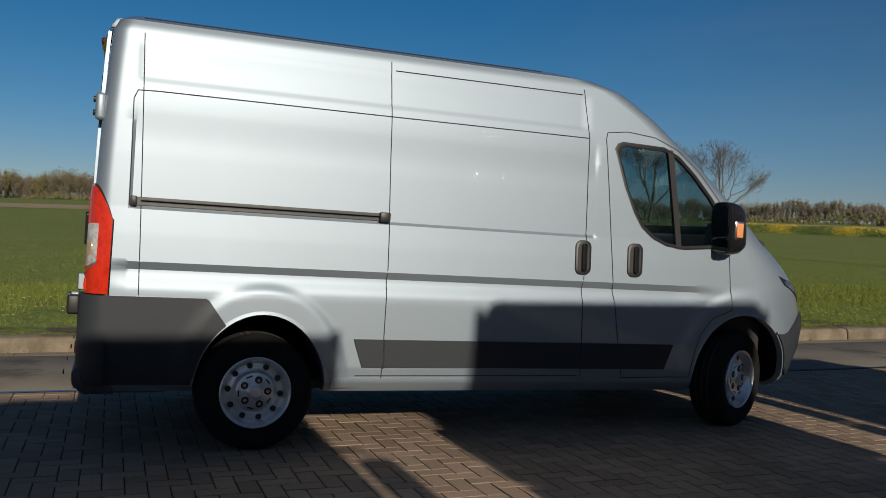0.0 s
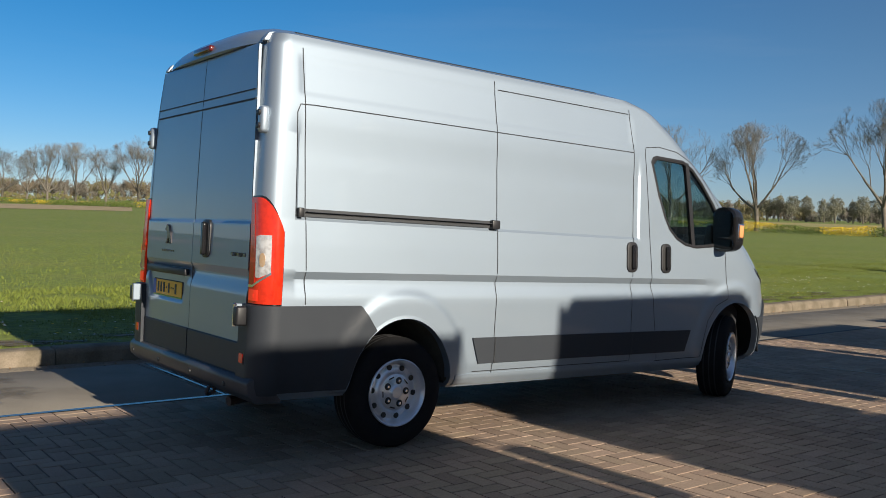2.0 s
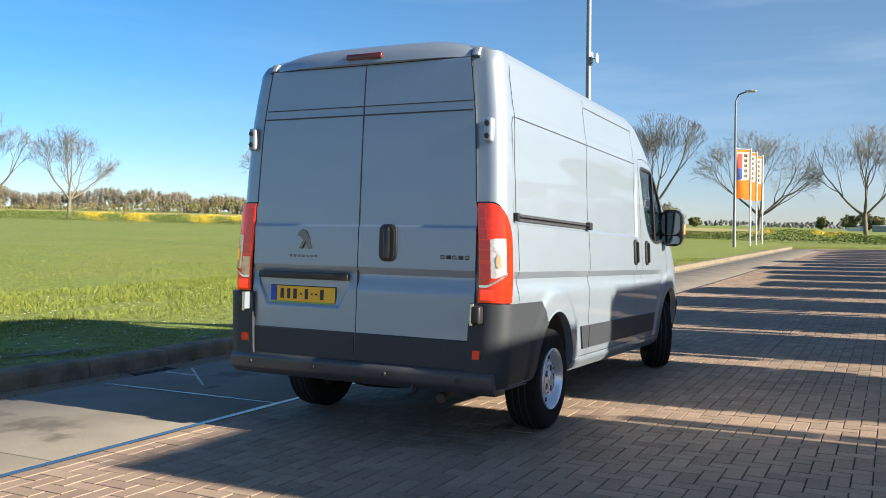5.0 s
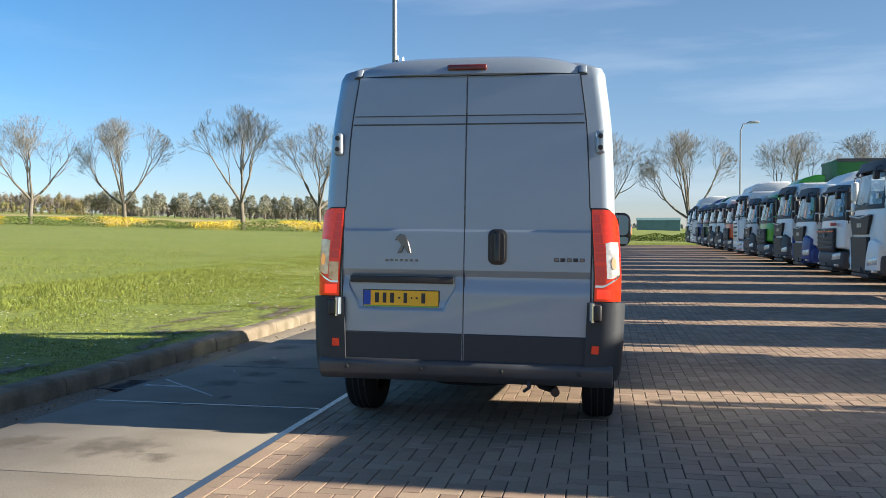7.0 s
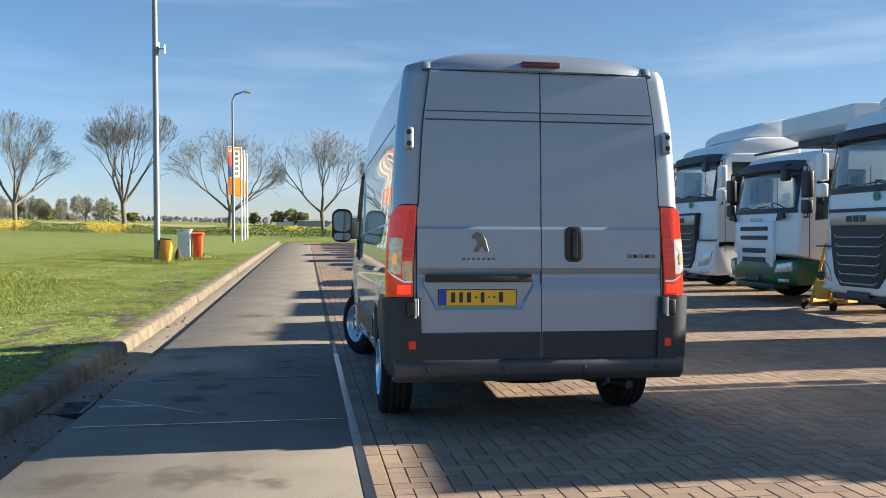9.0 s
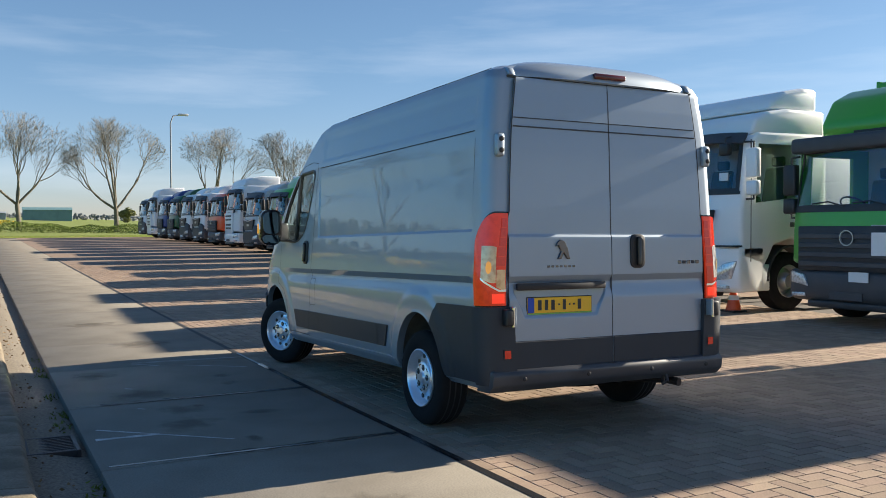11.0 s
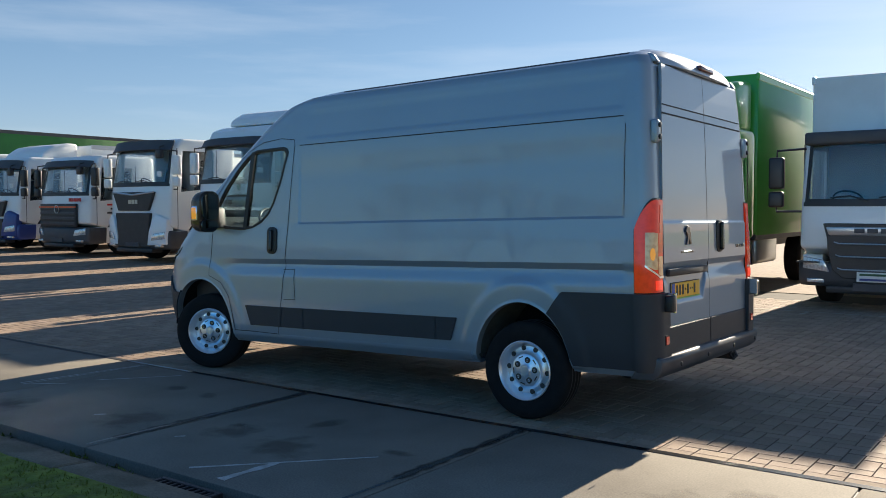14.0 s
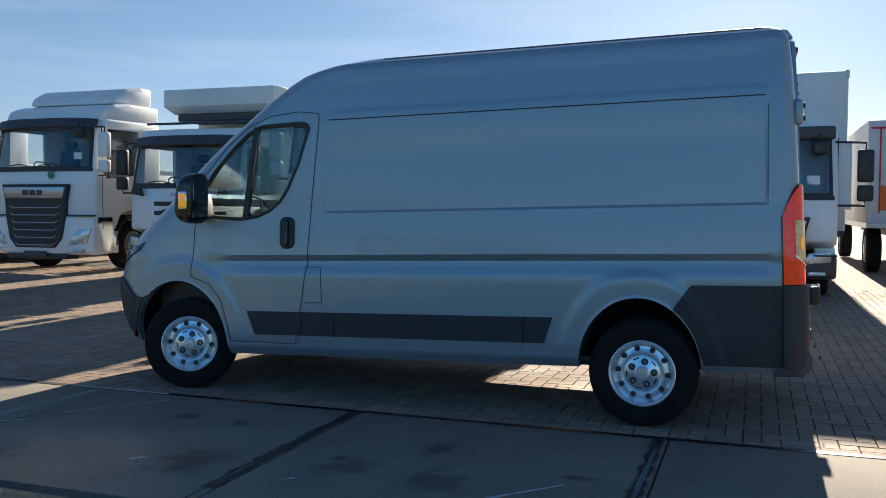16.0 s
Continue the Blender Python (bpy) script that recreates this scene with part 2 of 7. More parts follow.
def tube(pts, radii, seg=8, bm=None):
    b = bm or bmesh.new()
    pts = [Vector(p) for p in pts]
    if not isinstance(radii, (list, tuple)):
        radii = [radii] * len(pts)
    prev = None
    for i, p in enumerate(pts):
        d = (pts[min(i + 1, len(pts) - 1)] - pts[max(i - 1, 0)]).normalized()
        u = d.orthogonal().normalized() if prev is None else (prev[1] - d * prev[1].dot(d)).normalized()
        w = d.cross(u)
        ring = [b.verts.new(p + (u * math.cos(2 * math.pi * k / seg) + w * math.sin(2 * math.pi * k / seg)) * radii[i]) for k in range(seg)]
        if prev:
            for k in range(seg):
                b.faces.new((prev[0][k], prev[0][(k + 1) % seg], ring[(k + 1) % seg], ring[k]))
        elif seg > 3:
            b.faces.new(ring[::-1])
        prev = (ring, u)
    if seg > 3:
        b.faces.new(prev[0])
    return b


def sheet(f, us, vs, thick=0.0, closed_u=False):
    """A surface f(u, v) -> point over two lists; thick pushes a second skin inwards along the normals."""
    b = bmesh.new()
    g = [[b.verts.new(f(u, v)) for v in vs] for u in us]
    for i in range(len(us) - (0 if closed_u else 1)):
        for j in range(len(vs) - 1):
            k = (i + 1) % len(us)
            b.faces.new((g[i][j], g[k][j], g[k][j + 1], g[i][j + 1]))
    if thick:
        bmesh.ops.recalc_face_normals(b, faces=b.faces)
        bmesh.ops.solidify(b, geom=b.faces[:], thickness=thick)
    return b


def interp(tab, x):
    for (a, p), (b, q) in zip(tab, tab[1:]):
        if x <= b:
            return p + (q - p) * min(1, max(0, (x - a) / (b - a))) if b > a else q
    return tab[-1][1]


def smooth01(x):
    x = min(1, max(0, x))
    return x * x * (3 - 2 * x)


def lin(a, b, n):
    return [a + (b - a) * i / (n - 1) for i in range(n)]


def lot_z(x):
    """Height of the paved lot: flat round the van, rising gently far ahead."""
    return 0.013 * (x - 6 + math.sqrt((x - 6) ** 2 + 9)) / 2 - 0.0075


def field_z(x, y):
    k = smooth01((y - 3.9) / 5)
    return (lot_z(x) + 0.138) * (1 - k) + (0.013 * x + 0.0275 * y) * k
# ---- ground ----
M_GRASS = mat("meadow", (0.150, 0.196, 0.023), 0.9, spots=0.6, size=0.35, second=(0.20, 0.212, 0.042), fine=0.5, fine_size=9, bump=0.05, bump_size=9)
M_BED = mat("sand_joints", (0.065, 0.052, 0.042), 0.95, spots=0.5, size=2, second=(0.034, 0.029, 0.025), fine=0.3, fine_size=60)
M_CONC = mat("worn_concrete", (0.252, 0.228, 0.190), 0.8, spots=0.8, size=1.5, second=(0.195, 0.173, 0.142), fine=0.22, fine_size=90, bump=0.0012, bump_size=160, spread=0.03, per="object")
M_CONC.node_tree.nodes["Principled BSDF"].inputs["Specular IOR Level"].default_value = 0.05
M_KERB = mat("kerb_concrete", (0.22, 0.18, 0.13), 0.9, spots=0.85, size=4, second=(0.115, 0.095, 0.06), fine=0.2, fine_size=70, bump=0.003, bump_size=80, spread=0.10, per="object")
M_TAR = mat("tar_joint", (0.025, 0.024, 0.023), 0.7, spots=0.5, size=6, second=(0.06, 0.055, 0.05), fine=0.2)
M_DIRT = mat("gutter_dirt", (0.20, 0.17, 0.128), 0.95, spots=0.6, size=6, second=(0.22, 0.19, 0.15), fine=0.4, fine_size=50, bump=0.006, bump_size=50)
M_LINE = mat("faded_parking_paint", (0.36, 0.33, 0.26), 0.8, spots=0.8, size=7, second=(0.26, 0.215, 0.165), fine=0.2, fine_size=60)
M_WHITE = mat("worn_white_line", (0.58, 0.57, 0.54), 0.7, spots=0.8, size=9, second=(0.28, 0.26, 0.23), fine=0.2, fine_size=60)


def strip(xs, ys, f, m):
    b = bmesh.new()
    g = [[b.verts.new((x, y, f(x, y))) for y in ys] for x in xs]
    for i in range(len(xs) - 1):
        for j in range(len(ys) - 1):
            b.faces.new((g[i][j], g[i + 1][j], g[i + 1][j + 1], g[i][j + 1]))
    return b


LOT_X0, LOT_X1, EDGE, SLAB_IN, GUTTER, KERB = -60.0, 66.0, 1.225, 1.235, 3.25, 3.69


def land(x, y):
    """The meadow, dipping a little under the paved lot."""
    if y > KERB + 0.1 or x > LOT_X1 + 0.2:
        return field_z(x, y) if y > 3 else field_z(x, 3.95) + (0.0275 * (y - 4)) * smooth01((x - LOT_X1) / 30)
    return lot_z(x) - 0.3


gx = [-2500, -900, -300, -120, -60, -40, -25] + lin(-15, 65.9, 54) + [66.3, 67, 70, 75, 80, 90, 100, 120, 150, 200, 300, 600, 1200, 2500]
gy = [-2500, -800, -300, -120, -60, -30, -10, 0, 3.75, 3.85] + [4, 4.4, 5, 6, 7, 8, 9, 10, 11.5, 13, 15, 18, 22, 27, 33, 40, 50, 65, 80, 110, 150, 220, 350, 700, 1400, 2500]
solid("ground", strip(gx, gy, land, None), M_GRASS, Matrix(), "green meadow reaching to the flat horizon", "meadow", kind="structure", smooth=60)
bx_ = [LOT_X0, -40, -20, -10, 0, 2, 4, 5, 6, 7, 8, 10, 12, 15, 20, 30, 40, 50, LOT_X1]
solid("pavement", strip(bx_, [-70, -30, -10, 0, EDGE + 0.02], lambda x, y: lot_z(x) - 0.012, None), M_BED, Matrix(), "brown clay brick paving of the truck lot", "pavement", kind="structure")
road = solid("road", strip(bx_, [EDGE - 0.02, 2.2, GUTTER - 0.005], lambda x, y: lot_z(x) - 0.012, None), M_TAR, Matrix(), "strip of worn concrete slabs beside the kerb", "road", kind="structure")
solid("gutter", strip([x + 0.0 for x in lin(-30, 66, 193)], lin(GUTTER - 0.01, KERB + 0.02, 7), lambda x, y: lot_z(x) - 0.070 + 0.050 * smooth01((y - GUTTER) / 0.30) + 0.008 * noise.noise((x * 3, y * 6, 0)), None), M_DIRT, Matrix(), "dirty gutter between the slabs and the kerb", "gutter", kind="structure")


def slab(x0, x1):
    ym = (EDGE + GUTTER) / 2
    b = bx(x0 - (x0 + x1) / 2 + 0.006, x1 - (x0 + x1) / 2 - 0.006, SLAB_IN - ym + 0.008, GUTTER - ym - 0.004, -0.16, 0.0, 0.008, 2)
    return b


ym = (EDGE + GUTTER) / 2
master = None
x = 0.665 - 2.045 * 12
while x < 64:
    m = Matrix.Translation((x + 1.0225, ym, lot_z(x + 1.0225))) @ Matrix.Rotation(-math.atan((lot_z(x + 2.045) - lot_z(x)) / 2.045), 4, "Y")
    if master is None:
        master = part("slab", slab(0, 2.045), M_CONC, road, "worn grey concrete slab")
        master.matrix_basis = m
    else:
        share("slab", master, road, m)
    x += 2.045
M_SEAL = mat("glossy_joint_seal", (0.03, 0.03, 0.033), 0.22, spots=0.5, size=5, second=(0.05, 0.05, 0.05), fine=0.2)
M_SEAL.node_tree.nodes["Principled BSDF"].inputs["Specular IOR Level"].default_value = 0.9
# joint lines: glossy bitumen along the paving
for xa, xb, m, w in ((0.68, 4.3, M_SEAL, 0.026), (4.3, 5.2, M_WHITE, 0.016), (-9.0, 0.68, M_SEAL, 0.03), (5.2, 30, M_TAR, 0.03)):
    part("edge_line", strip(lin(xa, xb, 12), [EDGE - w, EDGE + w], lambda x, y: lot_z(x) + 0.003, None), m, road, "thin worn line along the slab edge")
for xa, ya, xb, yb, w in ((0.715, 1.26, 0.735, 3.19, 0.03), (2.76, 1.26, 2.76, 3.19, 0.014), (4.99, 2.42, 4.89, 1.26, 0.02), (4.93, 2.43, 4.86, 1.26, 0.012), (4.66, 2.19, 4.93, 2.43, 0.02), (4.59, 1.96, 4.16, 1.4, 0.02), (1.82, 3.14, 1.08, 2.33, 0.03), (1.50, 3.18, 1.48, 2.76, 0.07), (3.39, 2.65, 3.45, 2.71, 0.03), (2.42, 2.70, 2.47, 2.75, 0.02), (-3.2, 1.6, -2.9, 2.6, 0.02)):
    d = Vector((xb - xa, yb - ya, 0)).normalized()
    n = Vector((-d.y, d.x, 0)) * w / 2
    b = bmesh.new()
    q = []
    for k in range(9):
        p = Vector((xa + (xb - xa) * k / 8, ya + (yb - ya) * k / 8, lot_z(xa) + 0.002))
        s = 0.55 + 0.5 * noise.noise((k * 1.7, xa, 0)) + 0.3
        q.append((b.verts.new(p + n * s), b.verts.new(p - n * s)))
    for a, c in zip(q, q[1:]):
        b.faces.new((a[0], a[1], c[1], c[0]))
    part("chalk_mark", b, M_SEAL if xa in (0.715, 2.76) else M_WHITE, road, "thin bitumen joint" if xa in (0.715, 2.76) else "pale scrape on the concrete")
# oil stains and tar smears: thin films that fade out at their rims
def film(name, colour, square, cover):
    m = mat(name, colour, 0.75, fine=0.2, fine_size=40)
    n, l = m.node_tree.nodes, m.node_tree.links
    co = n.new("ShaderNodeTexCoord").outputs["Object"]
    sep = n.new("ShaderNodeSeparateXYZ")
    l.new(co, sep.inputs[0])
    if square:
        r = n.new("ShaderNodeMath")
        r.operation = "ABSOLUTE"
        l.new(sep.outputs[0], r.inputs[0])
    else:
        r = n.new("ShaderNodeVectorMath")
        r.operation = "LENGTH"
        l.new(co, r.inputs[0])
    t = n.new("ShaderNodeTexNoise")
    t.inputs["Scale"].default_value, t.inputs["Detail"].default_value = 2.6, 5
    pos = n.new("ShaderNodeNewGeometry").outputs["Position"]
    l.new(pos, t.inputs["Vector"])
    t.inputs["Scale"].default_value = 7.0
    add = n.new("ShaderNodeMath")
    add.operation, add.inputs[1].default_value = "MULTIPLY_ADD", 1.5
    l.new(t.outputs["Fac"], add.inputs[0])
    l.new(r.outputs["Value"], add.inputs[2])
    fade = n.new("ShaderNodeMapRange")
    for k, q in zip((1, 2, 3, 4), (0.95, 1.55, cover, 0.0)):
        fade.inputs[k].default_value = q
    l.new(add.outputs[0], fade.inputs[0])
    l.new(fade.outputs[0], n["Principled BSDF"].inputs["Alpha"])
    return m


M_STAIN = film("oil_stain", (0.14, 0.115, 0.085), False, 0.42)
M_SMEAR = film("tar_smear", (0.03, 0.028, 0.026), True, 0.95)


def patch(name, m, x, y, rx, ry, label, turn=0.0):
    b = bmesh.new()
    b.faces.new([b.verts.new((p, q, 0)) for p, q in ((-1, -1), (1, -1), (1, 1), (-1, 1))])
    o = part(name, b, m, road, label, 0)
    o.matrix_basis = Matrix.Translation((x, y, lot_z(x) + 0.0018)) @ Matrix.Rotation(turn, 4, "Z") @ Matrix.Diagonal((rx, ry, 1, 1))


for k, (sx, sy, rx, ry) in enumerate(((-0.75, 2.15, 0.36, 0.42), (-0.72, 2.85, 0.28, 0.36), (-0.95, 1.75, 0.14, 0.2), (1.9, 1.9, 0.12, 0.22), (2.35, 2.3, 0.09, 0.12), (3.75, 1.75, 0.14, 0.16), (3.32, 1.8, 0.16, 0.12), (2.26, 2.42, 0.3, 0.22), (1.05, 2.2, 0.08, 0.16), (-2.4, 2.3, 0.35, 0.5), (-3.6, 2.0, 0.3, 0.4), (3.1, 2.6, 0.4, 0.3), (1.7, 2.5, 0.35, 0.3), (4.3, 2.9, 0.3, 0.3), (6.5, 2.1, 0.5, 0.4), (9, 2.4, 0.6, 0.4))):
    patch("oil_stain", M_STAIN, sx, sy, rx, ry, "soft dark oil stain", k)
for x, w, y0, y1 in ((0.725, 0.06, 1.24, 2.6), (2.75, 0.065, 1.24, 3.0)):
    patch("tar_smear", M_SMEAR, x, (y0 + y1) / 2, w, (y1 - y0) / 2, "black tar smear over a slab joint")
# bare earth on the verge beside the kerb
M_EARTH = film("bare_earth", (0.15, 0.12, 0.08), False, 0.85)
rv = random.Random(21)
for k in range(46):
    x = rv.uniform(-4, 18)
    y = 3.95 + abs(rv.gauss(0, 0.45))
    b = bmesh.new()
    b.faces.new([b.verts.new((p, q, 0)) for p, q in ((-1, -1), (1, -1), (1, 1), (-1, 1))])
    o = part("bare_patch", b, M_EARTH, road, "bare trodden earth", 0)
    o.matrix_basis = Matrix.Translation((x, y, field_z(x, y) + 0.012)) @ Matrix.Rotation(rv.uniform(-0.3, 0.3), 4, "Z") @ Matrix.Diagonal((rv.uniform(0.35, 0.9), rv.uniform(0.12, 0.3), 1, 1))
# kerb stones
kerb = thing("kerb", Matrix(), "weathered concrete kerb along the grass verge", "kerb", kind="structure")
variants = []
for v in range(4):
    b = prism([(-0.065, -0.25), (-0.06, 0.092), (-0.03, 0.135), (0.16, 0.146), (0.18, 0.132), (0.18, -0.25)], "x", 0.004, 0.996, 0.008, 1)
    bmesh.ops.subdivide_edges(b, edges=[e for e in b.edges if abs(e.verts[0].co.x - e.verts[1].co.x) > 0.5], cuts=6)
    for q in b.verts:
        q.co += Vector((0, 0.008, 0.008)) * noise.noise(q.co * 5 + Vector((v * 9, 0, 0)))
    variants.append(b)
rnd = random.Random(4)
for i in range(-24, 66):
    k = rnd.randrange(4)
    m = Matrix.Translation((i, KERB + rnd.uniform(-0.008, 0.008), lot_z(i) + rnd.uniform(-0.008, 0.006))) @ Matrix.Rotation(radians(rnd.uniform(-0.4, 0.4)), 4, "Z") @ Matrix.Rotation(-math.atan(lot_z(i + 1) - lot_z(i)), 4, "Y")
    if isinstance(variants[k], bmesh.types.BMesh):
        variants[k] = part("kerb_stone", variants[k], M_KERB, kerb)
        variants[k].matrix_basis = m
    else:
        share("kerb_stone", variants[k], kerb, m)
# drain grate in the gutter
grate = thing("drain_grate", Matrix.Translation((1.6, 3.455, -0.026)), "cast iron drain grate in the gutter", "drain")
part("frame", merge(bx(-0.25, 0.25, -0.17, -0.14, -0.05, 0.008, 0.004, 1), merge(bx(-0.25, 0.25, 0.14, 0.17, -0.05, 0.008, 0.004, 1), merge(bx(-0.25, -0.22, -0.14, 0.14, -0.05, 0.008, 0.004, 1), bx(0.22, 0.25, -0.14, 0.14, -0.05, 0.008, 0.004, 1)))), M_DARKMETAL, grate)
part("pit", bx(-0.22, 0.22, -0.14, 0.14, -0.06, -0.045), M_INK, grate)
for i in range(9):
    part("bar", bx(-0.2 + 0.048 * i, -0.182 + 0.048 * i, -0.14, 0.14, -0.04, 0.004, 0.003, 1), M_DARKMETAL, grate)
# ---- the silver van ----
VAN = thing("panel_van", LEVEL, "silver grey high-roof panel van with grey plastic cladding", "van")
SECTION = [(0.95, 0.40), (0.985, 0.46), (1.0, 0.55), (1.008, 0.72), (1.016, 0.95), (1.018, 1.12), (1.008, 1.3), (0.997, 1.45), (0.985, 1.75), (0.972, 2.0),
           (0.962, 2.13), (0.940, 2.3), (0.925, 2.40), (0.917, 2.468), (0.898, 2.512), (0.80, 2.553), (0.55, 2.583), (0.25, 2.595), (0.0, 2.597)]
NOSE = [(0.40, 5.0), (0.5, 5.14), (0.7, 5.22), (0.85, 5.24), (1.0, 5.22), (1.15, 5.15), (1.29, 5.02), (1.4, 4.88), (1.5, 4.73), (1.6, 4.60), (1.68, 4.50), (2.0, 4.12), (2.27, 3.77),
        (2.4, 3.59), (2.48, 3.45), (2.54, 3.28), (2.575, 3.1), (2.597, 2.9)]
ROUND = [(0.40, 0.75), (1.0, 0.75), (1.3, 0.62), (1.6, 0.42), (1.7, 0.36), (2.3, 0.36), (2.45, 0.40), (2.597, 0.7)]
TAIL = [(0.4, -0.1), (1.0, -0.1), (1.6, -0.09), (2.0, -0.075), (2.3, -0.056), (2.45, -0.043), (2.52, -0.012), (2.56, 0.035), (2.597, 0.2)]
HALF = [(z, y) for y, z in SECTION]
CREASES = (0.98, 1.10, 1.145, 1.44, 1.458, 2.097, 2.115, 2.165, 2.18, 2.37, 2.41)
SECTION = sorted(SECTION[:15] + [(interp(HALF, z), z) for z in CREASES], key=lambda p: p[1]) + SECTION[15:]
ARCHES = ((0.875, 0.395, 0.39, 0.47), (4.335, 0.465, 0.42, 0.485))
CORNER = 0.09


def relief(x, z, side):
    """How far the side panels stand proud of the plain section."""
    d = 0.0
    g = (1.145 - z) / 0.045 if z > 1.10 else 1 - smooth01((1.10 - z) / 0.12)
    if g > 0:
        d -= 0.025 * g * smooth01((x - 0.05) / 0.04) * smooth01((4.2 - x) / 0.5)
    lo, hi = (1.44, 2.115)
    k = smooth01((z - lo) / 0.018) * smooth01((hi - z) / 0.3) * smooth01((x - 0.085) / 0.02) * smooth01((3.075 - x) / 0.02)
    d -= 0.011 * k
    d -= 0.004 * smooth01((z - 2.165) / 0.015) * smooth01((2.41 - z) / 0.04) * smooth01((x - 0.1) / 0.02) * smooth01((3.0 - x) / 0.02)
    for cx, cz, rx, rz in ARCHES:
        r = math.hypot((x - cx) / rx, (z - cz) / rz)
        if z > 0.42 and 0.5 < r < 1.55:
            d += 0.014 * smooth01((1.41 - r) / 0.15)
    return d


def side_y(x, z):
    """Half width of the body at x, z."""
    y, a = interp(HALF, z), interp(ROUND, z)
    c = interp(NOSE, z) - a
    if x > c:
        y *= max(0.0, 1 - min(1, (x - c) / a) ** 2.5) ** (1 / 2.5)
    return y


def skin(x, z, side, off=0.0):
    return Vector((x, side * (side_y(x, z) + relief(x, z, side) + off), z))


def rear_path(q, z, side, off=0.0):
    """Round the rear corner: q is the length along the outline, 0 where the arc ends and the side begins, negative towards the middle of the tail."""
    y, x0 = interp(HALF, z), interp(TAIL, z)
    arc = CORNER * math.pi / 2
    if q >= 0:
        return Vector((x0 + CORNER + q, side * (y + off), z))
    if q > -arc:
        a = -q / CORNER
        return Vector((x0 + CORNER - (CORNER + off) * math.sin(a), side * (y - CORNER + (CORNER + off) * math.cos(a)), z))
    return Vector((x0 - off, side * (y - CORNER + q + arc), z))


XCOL = sorted([0.0, 0.085, 0.105, 3.055, 3.065, 3.075] + lin(0.12, 0.34, 9) + lin(0.355, 1.43, 62) + lin(1.46, 3.04, 42))
NCOL = len(XCOL) + 60


def rear_x(z):
    """The rear doors stand more upright than the pillars beside them."""
    return -0.1 + 0.66 * (interp(TAIL, z) + 0.1)


def belt(z):
    """The moulded belt: a short ledge that faces down, then a long slope that faces up."""
    return max(0.0, (1.145 - z) / 0.045) if z > 1.10 else 1 - smooth01((1.10 - z) / 0.12)


def body_shell():
    zs, prev = [], None
    for (y, z) in SECTION:
        if prev:
            k = max(1, int(math.hypot(z - prev[1], y - prev[0]) / 0.017))
            zs += [(prev[0] + (y - prev[0]) * i / k, prev[1] + (z - prev[1]) * i / k) for i in range(k)]
        prev = (y, z)
    zs.append(SECTION[-1])
    verts, faces, cols = [], [], None
    for y, z in zs:
        x0, xf, a = interp(TAIL, z), interp(NOSE, z), interp(ROUND, z)
        row = []
        for i in range(7):
            row.append((x0, max(0, y - CORNER) * i / 7))
        for i in range(9):
            t = math.pi / 2 * i / 9
            row.append((x0 + CORNER - CORNER * math.cos(t), max(0, y - CORNER) + min(y, CORNER) * math.sin(t)))
        c = xf - a
        for i in range(NCOL):
            if c > 3.15:
                x = x0 + CORNER if i == 0 else XCOL[i] if i < len(XCOL) else 3.1 + (c - 3.1) * (i - len(XCOL)) / (NCOL - len(XCOL))
            else:
                x = x0 + CORNER + (c - x0 - CORNER) * i / NCOL
            row.append((x, y + (relief(x, z, 1) if y > 0.6 else 0)))
        for i in range(21):
            t = math.pi / 2 * i / 20
            x = c + a * math.sin(t) ** (2 / 2.5)
            yy = y * math.cos(t) ** (2 / 2.5)
            row.append((x, yy + (relief(x, z, 1) if yy > 0.6 else 0)))
        full = [(x, yy, z) for x, yy in row] + [(x, -yy, z) for x, yy in row[-2:0:-1]]
        cols = len(full)
        verts += full
    for i in range(len(zs) - 1):
        for j in range(cols):
            k = (j + 1) % cols
            faces.append((i * cols + j, i * cols + k, (i + 1) * cols + k, (i + 1) * cols + j))
    faces.append(tuple(range(cols))[::-1])
    me = bpy.data.meshes.new("body")
    me.from_pydata(verts, [], faces)
    bm = bmesh.new()
    bm.from_mesh(me)
    bmesh.ops.remove_doubles(bm, verts=bm.verts, dist=0.0004)
    bmesh.ops.recalc_face_normals(bm, faces=bm.faces)
    bm.to_mesh(me)
    bm.free()
    return me


def ellipse(cx, cz, rx, rz, n=40):
    return [(cx + rx * math.cos(2 * math.pi * i / n), cz + rz * math.sin(2 * math.pi * i / n)) for i in range(n)]


WINDOW = [(3.215, 2.05), (3.235, 2.085), (3.275, 2.10), (3.60, 2.092), (3.72, 2.04), (3.85, 1.93), (4.0, 1.775), (4.11, 1.63), (4.155, 1.52), (4.14, 1.45), (4.0, 1.425), (3.78, 1.408), (3.64, 1.425), (3.53, 1.47), (3.44, 1.54), (3.38, 1.63), (3.30, 1.80)]
SCREEN = [(-0.80, 1.60), (0.80, 1.60), (0.76, 2.0), (0.70, 2.36), (0.55, 2.40), (-0.55, 2.40), (-0.70, 2.36), (-0.76, 2.0)]


